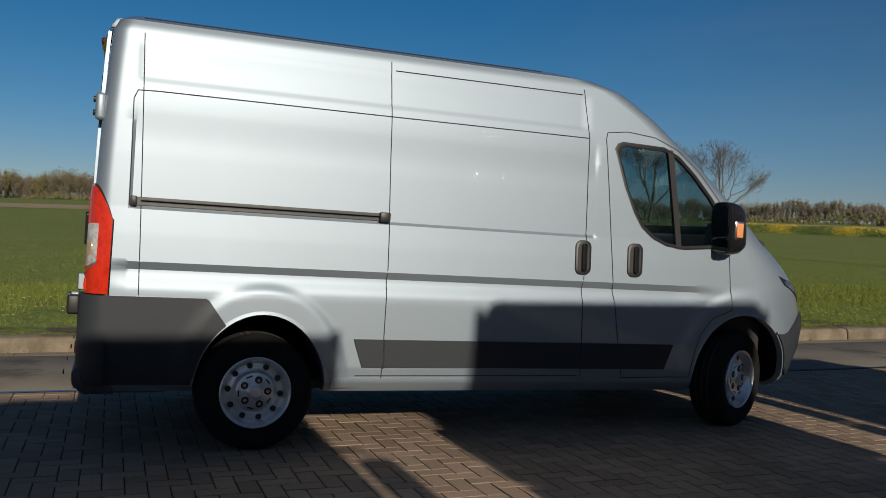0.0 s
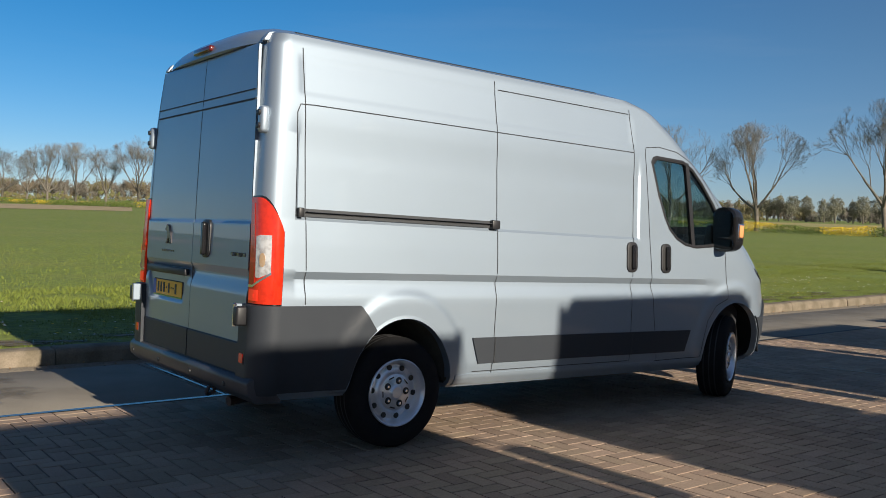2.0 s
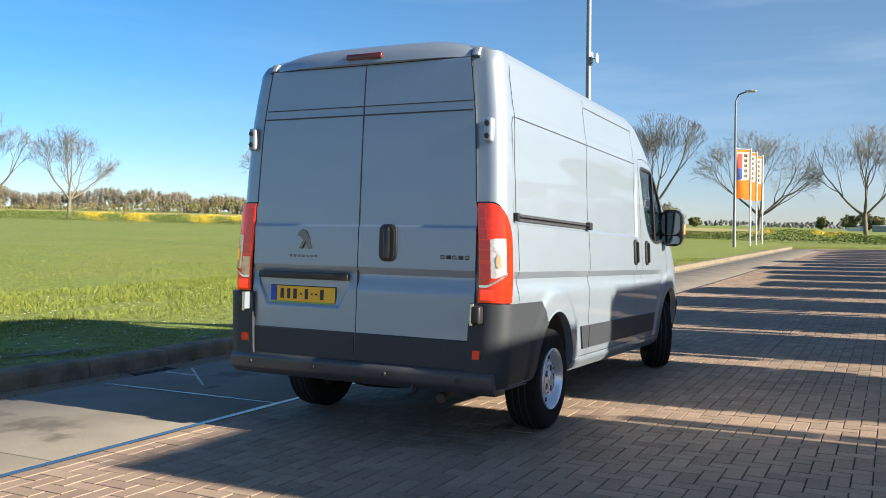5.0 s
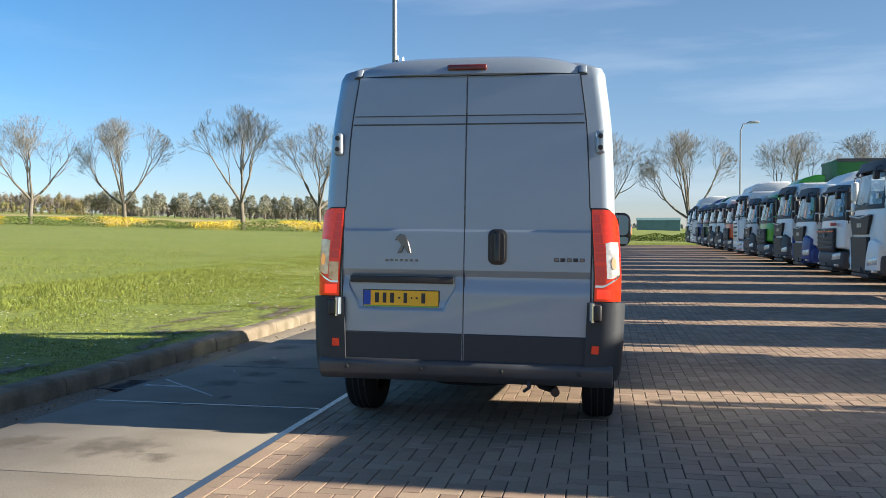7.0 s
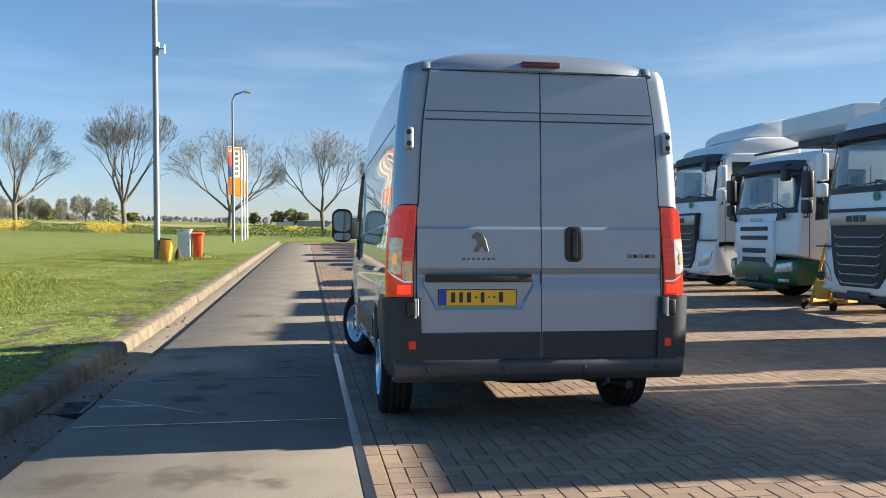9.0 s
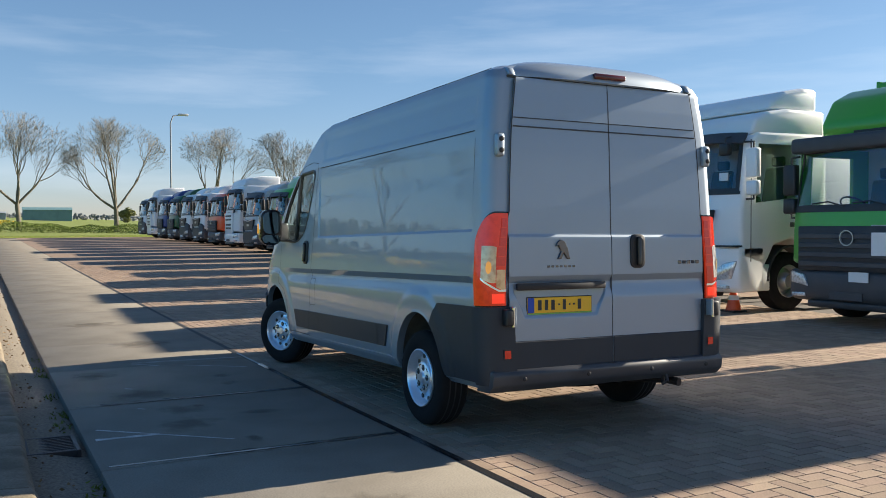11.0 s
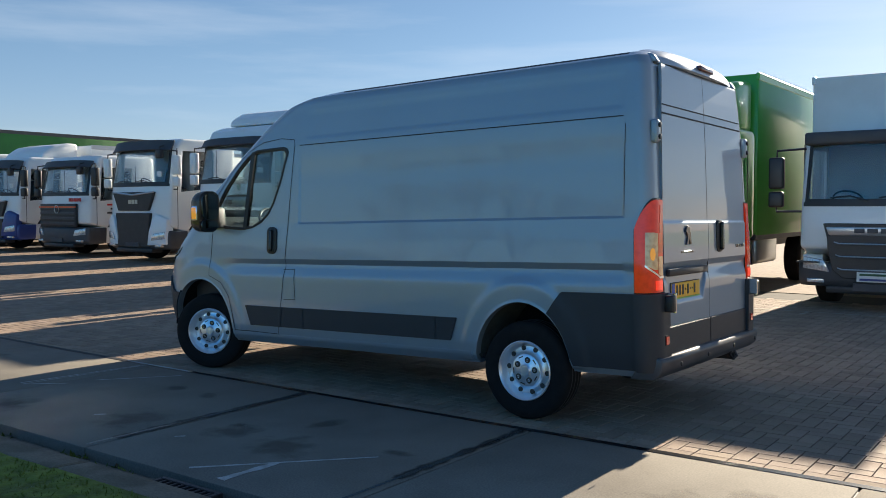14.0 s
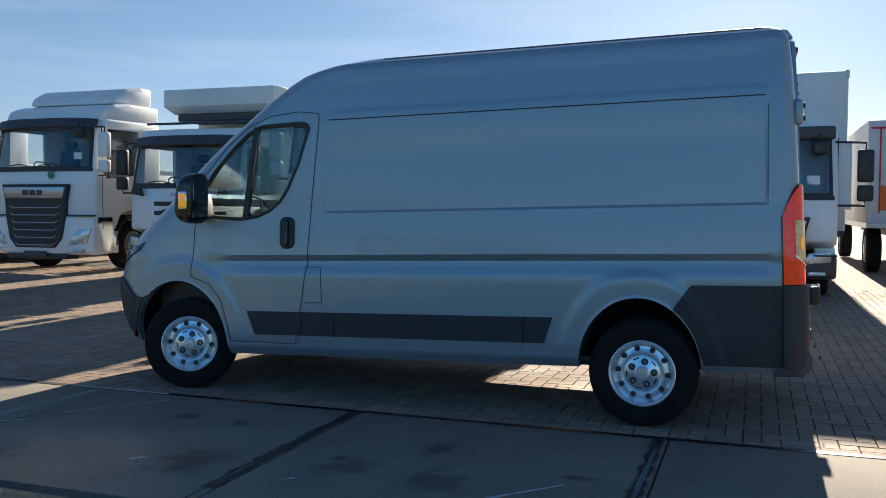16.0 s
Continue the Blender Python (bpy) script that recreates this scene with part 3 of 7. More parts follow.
def cut_body():
    """The body as a 30 mm shell with the wheel arches, the side windows and the windscreen cut through."""
    ob = new("body", body_shell())
    sh = ob.modifiers.new("shell", "SOLIDIFY")
    sh.thickness, sh.offset = 0.03, -1
    tools = []
    for b in (prism(WINDOW, "y", -1.4, 1.4), prism(SCREEN, "x", 3.4, 6.0), prism(ellipse(*ARCHES[0]), "y", -1.4, 1.4), prism(ellipse(*ARCHES[1]), "y", -1.4, 1.4)):
        t = new("tool", finish(b, "tool", M_SILVER, 0))
        m = ob.modifiers.new("cut", "BOOLEAN")
        m.operation, m.object, m.solver = "DIFFERENCE", t, "EXACT"
        tools.append(t)
    bpy.context.view_layer.update()
    me = bpy.data.meshes.new_from_object(ob.evaluated_get(bpy.context.evaluated_depsgraph_get()))
    for o in tools + [ob]:
        bpy.data.objects.remove(o)
    me.name = "body"
    me.materials.clear()
    me.materials.append(M_SILVER)
    me.shade_smooth()
    me.set_sharp_from_angle(angle=radians(19))
    body = new("body", me)
    body.parent = VAN
    return tagged(body, "silver painted steel body shell")


cut_body()


def seam(pts, side, width=0.0055, name="panel_gap", off=0.0022, m=None, parent=None):
    """A dark joint line that follows the skin through (x, z) points."""
    b = bmesh.new()
    path = []
    for (xa, za), (xb, zb) in zip(pts, pts[1:]):
        k = max(1, int(math.hypot(xb - xa, zb - za) / 0.03))
        path += [(xa + (xb - xa) * i / k, za + (zb - za) * i / k) for i in range(k)]
    path.append(pts[-1])
    last = None
    for i, (x, z) in enumerate(path):
        x2, z2 = path[min(i + 1, len(path) - 1)]
        x1, z1 = path[max(i - 1, 0)]
        l = math.hypot(x2 - x1, z2 - z1) or 1
        nx, nz = -(z2 - z1) / l * width / 2, (x2 - x1) / l * width / 2
        v = [b.verts.new(skin(x + nx, z + nz, side, off)), b.verts.new(skin(x - nx, z - nz, side, off))]
        if last:
            b.faces.new((last[0], last[1], v[1], v[0]))
        last = v
    bmesh.ops.solidify(b, geom=b.faces[:], thickness=0.003)
    return part(name, b, m or M_SEAM, parent or VAN)


def clad(name, xa, xb, lo, hi, side, off, material, label="", n=40, nz=8, parent=None):
    """A plastic panel lying on the skin between lo(x) and hi(x), its rim turned in."""
    us, vs = [xa] + lin(xa, xb, n) + [xb], [0.0] + lin(0, 1, nz) + [1.0]
    last_u, last_v = len(us) - 1, len(vs) - 1
    b = bmesh.new()
    g = []
    for i, x in enumerate(us):
        row = []
        for j, v in enumerate(vs):
            z = lo(x) + (hi(x) - lo(x)) * v
            row.append(b.verts.new(skin(x, z, side, -0.006 if i in (0, last_u) or j in (0, last_v) else off)))
        g.append(row)
    for i in range(last_u):
        for j in range(last_v):
            b.faces.new((g[i][j], g[i + 1][j], g[i + 1][j + 1], g[i][j + 1]))
    bmesh.ops.remove_doubles(b, verts=b.verts, dist=0.0001)
    return part(name, b, material, parent or VAN, label)


def arch_z(x, k, grow=0.0):
    cx, cz, rx, rz = ARCHES[k]
    t = 1 - ((x - cx) / (rx + grow)) ** 2
    return cz + (rz + grow) * math.sqrt(t) if t > 0 else 0.0


def rear_sheet(q0, q1, lo, hi, side, off, nq=24, nz=14, base=-0.004):
    """A moulding round the rear corner between two lengths of the outline."""
    us, vs = [q0] + lin(q0, q1, nq) + [q1], [0.0] + lin(0, 1, nz) + [1.0]
    b = bmesh.new()
    g = []
    for i, q in enumerate(us):
        row = []
        for j, v in enumerate(vs):
            z = lo(q) + (hi(q) - lo(q)) * v
            row.append(b.verts.new(rear_path(q, z, side, base if i in (0, len(us) - 1) or j in (0, len(vs) - 1) else off)))
        g.append(row)
    for i in range(len(us) - 1):
        for j in range(len(vs) - 1):
            b.faces.new((g[i][j], g[i + 1][j], g[i + 1][j + 1], g[i][j + 1]))
    bmesh.ops.remove_doubles(b, verts=b.verts, dist=0.0001)
    return b


def pill(w, h, r, n=6):
    """Outline of an upright rounded rectangle round the origin."""
    return [(sx * (w / 2 - r) + r * math.cos(a0 + math.pi / 2 * i / n), sz * (h / 2 - r) + r * math.sin(a0 + math.pi / 2 * i / n))
            for sx, sz, a0 in ((1, 1, 0.0), (-1, 1, math.pi / 2), (-1, -1, math.pi), (1, -1, 1.5 * math.pi)) for i in range(n + 1)]


ARC = CORNER * math.pi / 2
for side in (-1, 1):
    # joints between the panels
    if side < 0:
        seam([(0.165, 0.955), (0.15, 1.6), (0.135, 2.1), (0.125, 2.44)], side)
        seam([(1.62, 0.46), (1.615, 1.5), (1.60, 2.1), (1.59, 2.46)], side)
        seam([(1.62, 2.405), (2.95, 2.405)], side, 0.006)
        seam([(3.02, 0.50), (2.99, 1.1), (3.005, 1.5), (3.0, 2.1), (2.96, 2.44)], side)
        seam([(0.09, 1.46), (0.085, 2.06), (0.105, 2.108), (0.2, 2.112), (3.0, 2.112)], side, 0.006)
        seam([(1.45, 0.50), (3.0, 0.505)], side, 0.006)
    else:
        seam([(0.1, 2.112), (3.07, 2.112)], side, 0.007)
        seam([(3.255, 1.055), (3.12, 1.055), (3.115, 0.80), (3.24, 0.795), (3.255, 0.80)], side, 0.005, "filler_flap")
        seam([(0.09, 1.5), (0.085, 2.06)], side, 0.004)
    seam([(3.345, 0.50), (3.27, 0.85), (3.22, 1.15), (3.19, 1.5), (3.13, 2.12), (3.14, 2.165), (3.30, 2.185), (3.52, 2.165), (3.72, 2.09), (3.9, 1.95), (4.1, 1.73), (4.2, 1.58), (4.175, 1.4), (4.19, 1.16), (4.21, 0.985)], side)
    seam([(4.21, 0.985), (4.05, 0.925), (3.95, 0.80), (3.905, 0.62), (3.885, 0.50), (3.33, 0.49)], side, 0.006)
    # cladding
    clad("rear_bumper_side", -0.005, 0.655, lambda x: max(0.445, arch_z(x, 0, 0.008)), lambda x: 0.948 if x < 0.545 else 0.948 - 1.38 * (x - 0.545), side, 0.016, M_CLAD, "grey plastic rear bumper corner")
    q1 = 0.012
    part("rear_bumper_corner", rear_sheet(-ARC - 0.105, q1, lambda q: 0.44, lambda q: 0.95, side, 0.05), M_CLAD, VAN, "grey plastic rear bumper corner")
    clad("side_moulding", 1.43, 3.735, lambda x: 0.555 + max(0, 1.452 - x) * 7.5 + max(0, x - 3.705) * 5.6, lambda x: 0.728, side, 0.013, M_CLAD, "dark grey side rubbing strip")
    seam([(1.625, 0.55), (1.62, 0.73)], side, 0.01, off=0.0155)
    seam([(3.02, 0.55), (3.02, 0.73)], side, 0.01, off=0.0155)
    if side > 0:
        seam([(3.3, 0.55), (3.27, 0.73)], side, 0.01, off=0.0155)
    clad("sill", 1.30, 3.90, lambda x: 0.415, lambda x: 0.485, side, 0.006, M_SILVER)
    clad("front_bumper_side", 4.62, 5.12, lambda x: max(0.42, arch_z(x, 1, 0.01)), lambda x: 0.82 + 0.15 * smooth01((x - 4.70) / 0.3), side, 0.02, M_CLAD, "grey plastic front bumper")
    # wheel arch lips
    for k, (cx, cz, rx, rz) in enumerate(ARCHES):
        b = bmesh.new()
        last = None
        for i in range(41):
            t = math.pi * i / 40
            x, z = cx + rx * math.cos(t), cz + rz * math.sin(t)
            if z < 0.44:
                continue
            n = Vector((math.cos(t), 0, math.sin(t)))
            y = side_y(x, z) + relief(x, z, side)
            ring = [Vector((x, side * (y + 0.003), z)) + n * 0.02, Vector((x, side * (y + 0.006), z)), Vector((x, side * (y - 0.05), z)) - n * 0.004]
            ring = [b.verts.new(p) for p in ring]
            if last:
                for a in range(2):
                    b.faces.new((last[a], last[a + 1], ring[a + 1], ring[a]))
            last = ring
        part("wheel_arch_lip", b, M_SILVER, VAN)
        ns = 28
        b = sheet(lambda u, v: Vector((cx + (rx + 0.03) * math.cos(u), side * v, cz + (rz + 0.03) * math.sin(u))), lin(0.08, math.pi - 0.08, ns), lin(0.52, 0.97, 4), 0.01)
        part("arch_liner", b, M_RUBBER if k else M_DUSTY, VAN, "black plastic wheel arch liner" if k else "dusty plastic wheel arch liner")
        part("arch_wall", prism([(cx + (rx + 0.03) * math.cos(t), cz + 0.04 + (rz - 0.01) * math.sin(t)) for t in lin(0, math.pi, 24)], "y", side * 0.50, side * 0.52), M_RUBBER, VAN)
    # window frames and glass
    b = bmesh.new()
    n = len(WINDOW)
    cxw, czw = sum(p[0] for p in WINDOW) / n, sum(p[1] for p in WINDOW) / n
    rings = []
    for grow, off in ((1.035, 0.003), (1.0, 0.006), (0.955, 0.0), (0.955, -0.028)):
        rings.append([b.verts.new(skin(cxw + (x - cxw) * grow, czw + (z - czw) * grow, side, off)) for x, z in WINDOW])
    for p, q in zip(rings, rings[1:]):
        for i in range(n):
            b.faces.new((p[i], p[(i + 1) % n], q[(i + 1) % n], q[i]))
    part("window_seal", b, M_BLACK, VAN, "black rubber window surround")
    b = bmesh.new()
    b.faces.new([b.verts.new(skin(cxw + (x - cxw) * 0.97, czw + (z - czw) * 0.97, side, -0.012)) for x, z in WINDOW])
    bmesh.ops.triangulate(b, faces=b.faces)
    bmesh.ops.solidify(b, geom=b.faces[:], thickness=0.004)
    g = part("side_window", b, M_GLASS, VAN, "tinted cab side window", smooth=0)
    g.visible_shadow = False
    b = sheet(lambda u, v: skin(3.645 + 0.10 * v + u, 2.09 - 0.69 * v, side, 0.004), [-0.022, 0.022], lin(0, 1, 10), 0.03)
    part("window_divider", b, M_BLACK, VAN)
    # door handles
    for hx in ((3.385,) if side > 0 else (3.385, 2.98)):
        h = part("door_handle", prism(pill(0.118, 0.232, 0.045), "y", *sorted((-side * 0.006, side * 0.012)), 0.004, 2), M_BLACK, VAN, "black door handle cup")
        y = side_y(hx, 1.305)
        h.matrix_basis = Matrix.Translation((hx, side * y, 1.305)) @ Matrix.Rotation(side * radians(3), 4, "X")
        part("handle_cup", prism(pill(0.086, 0.19, 0.036), "y", *sorted((side * 0.010, side * 0.0135)), 0.001, 1), M_INK, h)
        part("handle_grip", prism(pill(0.036, 0.185, 0.016), "y", *sorted((side * 0.012, side * 0.034)), 0.006, 2), M_GLOSSBLACK, h)
    # mirrors: a tall shell on a short arm, with its lamp
    y = side_y(4.1, 1.55) - (0.075 if side < 0 else 0)
    arm = part("mirror_arm", prism([(4.02, 1.42), (4.17, 1.42), (4.19, 1.50), (4.12, 1.62), (4.05, 1.60)], "y", side * (y - 0.03), side * (y + 0.13), 0.01), M_BLACK, VAN)
    mc = side * (y + 0.172)
    b = bmesh.new()
    rings = []
    for dx, gy, gz in ((0.0, 0.93, 0.96), (0.006, 1.0, 1.0), (0.06, 1.02, 1.0), (0.11, 0.96, 0.95), (0.15, 0.78, 0.82), (0.175, 0.5, 0.55), (0.18, 0.2, 0.25)):
        rings.append([b.verts.new((4.018 + dx - 0.06 * (q - 0.0), mc + p * gy, 1.567 + q * gz)) for p, q in pill(0.225, 0.368, 0.085)])
    for p, q in zip(rings, rings[1:]):
        for i in range(len(p)):
            b.faces.new((p[i], p[(i + 1) % len(p)], q[(i + 1) % len(p)], q[i]))
    b.faces.new(rings[0])
    b.faces.new(rings[-1])
    head = part("door_mirror", b, M_GLOSSBLACK, VAN, "tall rounded black door mirror", 40)
    for h0, zc, r0 in ((0.225, 1.612, 0.06), (0.085, 1.445, 0.035)):
        g = part("mirror_glass", prism([(mc + p, q) for p, q in pill(0.185, h0, r0)], "x", -0.006, 0.004, 0.002, 1), M_MIRROR, head)
        g.matrix_basis = Matrix.Translation((4.016 - 0.06 * (zc - 1.567), 0, zc))
    ye = side * (y + 0.287)
    part("lamp_frame", bx(4.05, 4.125, *sorted((ye - side * 0.01, ye + side * 0.006)), 1.49, 1.62, 0.008, 2), M_CHROME, head)
    part("indicator_lamp", bx(4.06, 4.115, *sorted((ye + side * 0.002, ye + side * 0.012)), 1.505, 1.605, 0.006, 2), M_AMBER if side > 0 else mat("orange_lens", (0.75, 0.3, 0.12), 0.2, fine=0.1), head, "orange indicator lens")
    # headlamps, swept back along the wing
    b = bmesh.new()
    us, vs = lin(0, 1, 16), lin(0, 1, 8)
    g = []
    for u in us:
        row = []
        for v in vs:
            z = 0.98 + 0.20 * u + (0.02 + 0.10 * (1 - u) + 0.06 * math.sin(u * 3.1)) * v
            xa = interp(NOSE, z)
            x = xa - 0.06 - 0.33 * u
            row.append(b.verts.new(skin(x, z, side, 0.008)))
        g.append(row)
    for i in range(len(us) - 1):
        for j in range(len(vs) - 1):
            b.faces.new((g[i][j], g[i + 1][j], g[i + 1][j + 1], g[i][j + 1]))
    bmesh.ops.solidify(b, geom=b.faces[:], thickness=0.02)
    part("headlamp", b, M_HEAD, VAN, "clear headlamp")
    part("headlamp_rim", sheet(lambda u, v: skin(interp(NOSE, 0.965 + 0.215 * u + 0.15 * v * (1 - 0.55 * u)) - 0.05 - 0.36 * u, 0.965 + 0.215 * u + 0.15 * v * (1 - 0.55 * u), side, 0.004), lin(0, 1, 14), lin(0, 1, 6), 0.01), M_GLOSSBLACK, VAN)
    # tail lamps wrapped round the corner
    crest = lambda q: 1.557 - 0.20 * min(1, max(0, (q + 0.125) / 0.14)) ** 2.3
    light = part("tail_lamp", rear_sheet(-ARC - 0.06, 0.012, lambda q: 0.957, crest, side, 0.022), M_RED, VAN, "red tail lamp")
    part("lamp_base", rear_sheet(-ARC - 0.069, 0.021, lambda q: 0.949, lambda q: crest(q) + 0.011, side, 0.008), M_GLOSSBLACK, light)
    for k in range(5):
        z0 = 1.215 + 0.063 * k
        part("lens_rib", rear_sheet(-ARC - 0.052, -ARC + 0.012 - 0.006 * k, lambda q: z0, lambda q: min(z0 + 0.057, crest(q) - 0.012), side, 0.0255, 6, 4), M_REDDEEP, light)
    # lenses on the left side carry the painted amber glow
    part("clear_lens", rear_sheet(-ARC + 0.014, -0.048, lambda q: 1.105 + 0.55 * max(0, q + 0.10), lambda q: 1.345 - 0.3 * max(0, -0.10 - q), side, 0.026, 12, 10), M_GLOWTINTLENS if side > 0 else M_LENS, light, "clear lens")
    part("clear_lens", rear_sheet(-ARC - 0.054, -ARC + 0.010, lambda q: 1.06 + 0.4 * max(0, q + 0.17), lambda q: 1.19, side, 0.026, 10, 8), M_GLOWTINTLENS if side > 0 else M_REDDEEP, light, "inner lens")
    part("lens_rim", rear_sheet(-ARC - 0.056, -0.046, lambda q: 1.048 + 1.1 * max(0, q + 0.145) ** 1.15, lambda q: 1.062 + 1.1 * max(0, q + 0.145) ** 1.15, side, 0.028, 16, 3), M_CHROME, light)
    arc = lambda q: 0.040 * math.sqrt(max(0, 1 - ((q + 0.0885) / 0.015) ** 2))
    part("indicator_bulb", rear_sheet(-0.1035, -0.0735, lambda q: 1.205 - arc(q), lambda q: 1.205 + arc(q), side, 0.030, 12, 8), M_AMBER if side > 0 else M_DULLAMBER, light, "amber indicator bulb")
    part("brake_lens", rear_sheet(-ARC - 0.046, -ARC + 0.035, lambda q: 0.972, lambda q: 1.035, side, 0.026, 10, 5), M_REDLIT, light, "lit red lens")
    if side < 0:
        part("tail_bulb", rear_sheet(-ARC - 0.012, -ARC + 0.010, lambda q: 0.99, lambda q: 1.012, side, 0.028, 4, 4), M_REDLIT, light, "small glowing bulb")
    # reflectors and lower hinges on the bumper corners
    rfx = part("reflector", rear_sheet(-ARC - 0.070, -ARC - 0.008, lambda q: 0.608, lambda q: 0.676, side, 0.054, 5, 5), M_BLACK, VAN, "small red reflector in a black frame")
    part("reflector_lens", rear_sheet(-ARC - 0.062, -ARC - 0.016, lambda q: 0.616, lambda q: 0.668, side, 0.057, 5, 5), M_REDDEEP, rfx)
    hz = part("hinge", bx(-0.208, -0.14, *sorted((side * 0.852, side * 0.915)), 0.828, 0.938, 0.014, 3), M_BLACK, VAN, "black door hinge")
    part("hinge_plate", bx(-0.205, -0.12, *sorted((side * 0.838, side * 0.853)), 0.832, 0.950, 0.004, 1), M_SILVER, hz)
    part("hinge_pin", lathe([(0.822, 0.011), (0.948, 0.011), (0.952, 0.008)], "z", 10), M_CHROME, hz).matrix_basis = Matrix.Translation((-0.197, side * 0.858, 0))
    # upper hinges: pale ovals with two bolts
    xh = interp(TAIL, 2.0) - 0.006
    hg = part("hinge", bx(xh - 0.035, xh + 0.02, *sorted((side * 0.86, side * 0.925)), 1.925, 2.08, 0.02, 3), M_SILVER, VAN, "silver door hinge with two bolts")
    for z in (1.965, 2.04):
        b = lathe([(0, 0.017), (0.012, 0.017), (0.014, 0.010)], "x", 12)
        bmesh.ops.transform(b, matrix=Matrix.Translation((xh - 0.033, side * 0.893, z)) @ Matrix.Rotation(math.pi, 4, "Z"), verts=b.verts)
        part("bolt", b, M_BLACK, hg)
    # rear door leaf
    def leaf(u, v, side=side):
        z = 0.535 + 1.925 * v
        edge = interp(HALF, z) - CORNER - 0.078 if z > 1.56 else 0.838
        edge = min(edge, 0.838) if z < 2.2 else edge - 0.0
        y = 0.0035 + (edge - 0.0035) * u
        d = 0.010
        d -= 0.020 * belt(z)
        d += 0.009 * smooth01((1.425 - z) / 0.025)
        if side > 0:
            inset = 0.07 * smooth01((1.06 - z) / 0.20)
            k = smooth01((z - 0.862) / 0.03) * smooth01((1.092 - z) / 0.015) * smooth01((y - 0.052 - inset) / 0.02) * smooth01((0.80 - inset - y) / 0.02)
            d -= (0.012 + 0.026 * smooth01((z - 0.87) / 0.2)) * k
        return Vector((rear_x(z) - d, side * y, z))
    b = sheet(leaf, lin(0, 1, 120 if side > 0 else 24), lin(0, 1, 260), 0.02)
    door = part("rear_door", b, M_SILVER, VAN, "silver rear door leaf", 15)
    def pad(u, v, side=side):
        z = 0.53 + 0.19 * v
        return Vector((-0.122 - (0.006 if 0.02 < v < 0.98 else 0), side * (0.008 + 0.825 * u), z))
    part("kick_panel", sheet(pad, lin(0, 1, 10), [0, 0.04, 0.5, 0.96, 1], 0.012), M_CLAD, door, "dark grey lower door panel")
    for z in (2.19, 2.132):
        w = 0.005 if z > 2.15 else 0.008
        e = interp(HALF, z) - CORNER - 0.085
        part("door_groove", bx(rear_x(z) - 0.0165, rear_x(z) - 0.004, *sorted((side * 0.004, side * e)), z - w / 2, z + w / 2), M_SEAM, door)
    # gap along the door's outer edge
    b = bmesh.new()
    last = None
    for z in lin(0.54, 2.46, 40):
        e = interp(HALF, z) - CORNER - 0.078 if z > 1.56 else 0.838
        e = min(e, 0.838) if z < 2.2 else e
        v = [b.verts.new((rear_x(z) - 0.012, side * (e + 0.001), z)), b.verts.new((rear_x(z) - 0.012, side * (e + 0.009), z))]
        if last:
            b.faces.new((last[0], last[1], v[1], v[0]))
        last = v
    bmesh.ops.solidify(b, geom=b.faces[:], thickness=0.004)
    part("door_gap", b, M_SEAM, VAN)
    if side > 0:
        # plate, grip and badge on this leaf
        part("grip_bar", bx(-0.135, -0.105, 0.065, 0.785, 1.052, 1.10, 0.008), M_BLACK, door, "black door grip moulding")
        pl = part("number_plate", bx(-0.106, -0.09, 0.165, 0.70, 0.885, 1.005, 0.004, 1), M_INK, door, "yellow number plate in a black holder")
        part("plate_face", bx(-0.110, -0.104, 0.172, 0.693, 0.898, 1.0, 0.002, 1), M_PLATE, pl)
        part("blue_band", bx(-0.1125, -0.108, 0.643, 0.692, 0.90, 0.999), M_BLUE, pl)
        part("plate_edge_strip", bx(-0.1115, -0.106, 0.172, 0.690, 0.889, 0.897), mat("green_strip", (0.25, 0.5, 0.1), 0.4, fine=0.1), pl)
        y = 0.612
        for w in (0.034, 0.030, 0.034, 0.018, 0.030, 0.012, 0.018, 0.034):
            part("plate_bar", bx(-0.1125, -0.109, y - w * 0.8, y, 0.916 if w > 0.02 else 0.945, 0.984 if w > 0.02 else 0.957), M_INK, pl)
            y -= w + 0.021
        # a standing emblem drawn as a plain upright shape, with a bar under it
        b = prism([(0.36, 1.255), (0.385, 1.255), (0.41, 1.30), (0.43, 1.255), (0.46, 1.255), (0.43, 1.31), (0.455, 1.345), (0.475, 1.34), (0.465, 1.365), (0.44, 1.385), (0.405, 1.375), (0.38, 1.33)], "x", -0.128, -0.112, 0.003, 1)
        part("emblem", b, M_BADGE, door, "small chrome emblem shape")
        for k in range(7):
            part("badge_bar", bx(-0.120, -0.110, 0.315 + 0.034 * k, 0.338 + 0.034 * k, 1.199, 1.213, 0.002, 1), M_BADGE, door)
    else:
        h = part("door_handle", prism(pill(0.128, 0.238, 0.045), "x", -0.014, 0.01, 0.004, 2), M_BLACK, door, "black rear door handle")
        h.matrix_basis = Matrix.Translation((-0.112, -0.226, 1.305))
        part("handle_cup", prism(pill(0.098, 0.20, 0.036), "x", -0.016, -0.012, 0.001, 1), M_INK, door).matrix_basis = h.matrix_basis
        part("handle_grip", prism(pill(0.040, 0.205, 0.016), "x", -0.040, -0.014, 0.007, 2), M_GLOSSBLACK, door).matrix_basis = h.matrix_basis
        for k in range(5):
            part("badge_bar", bx(-0.122, -0.110, -0.80 + 0.042 * k, -0.768 + 0.042 * k, 1.212, 1.236, 0.003, 1), M_DARKMETAL if k % 2 else M_BADGE, door)

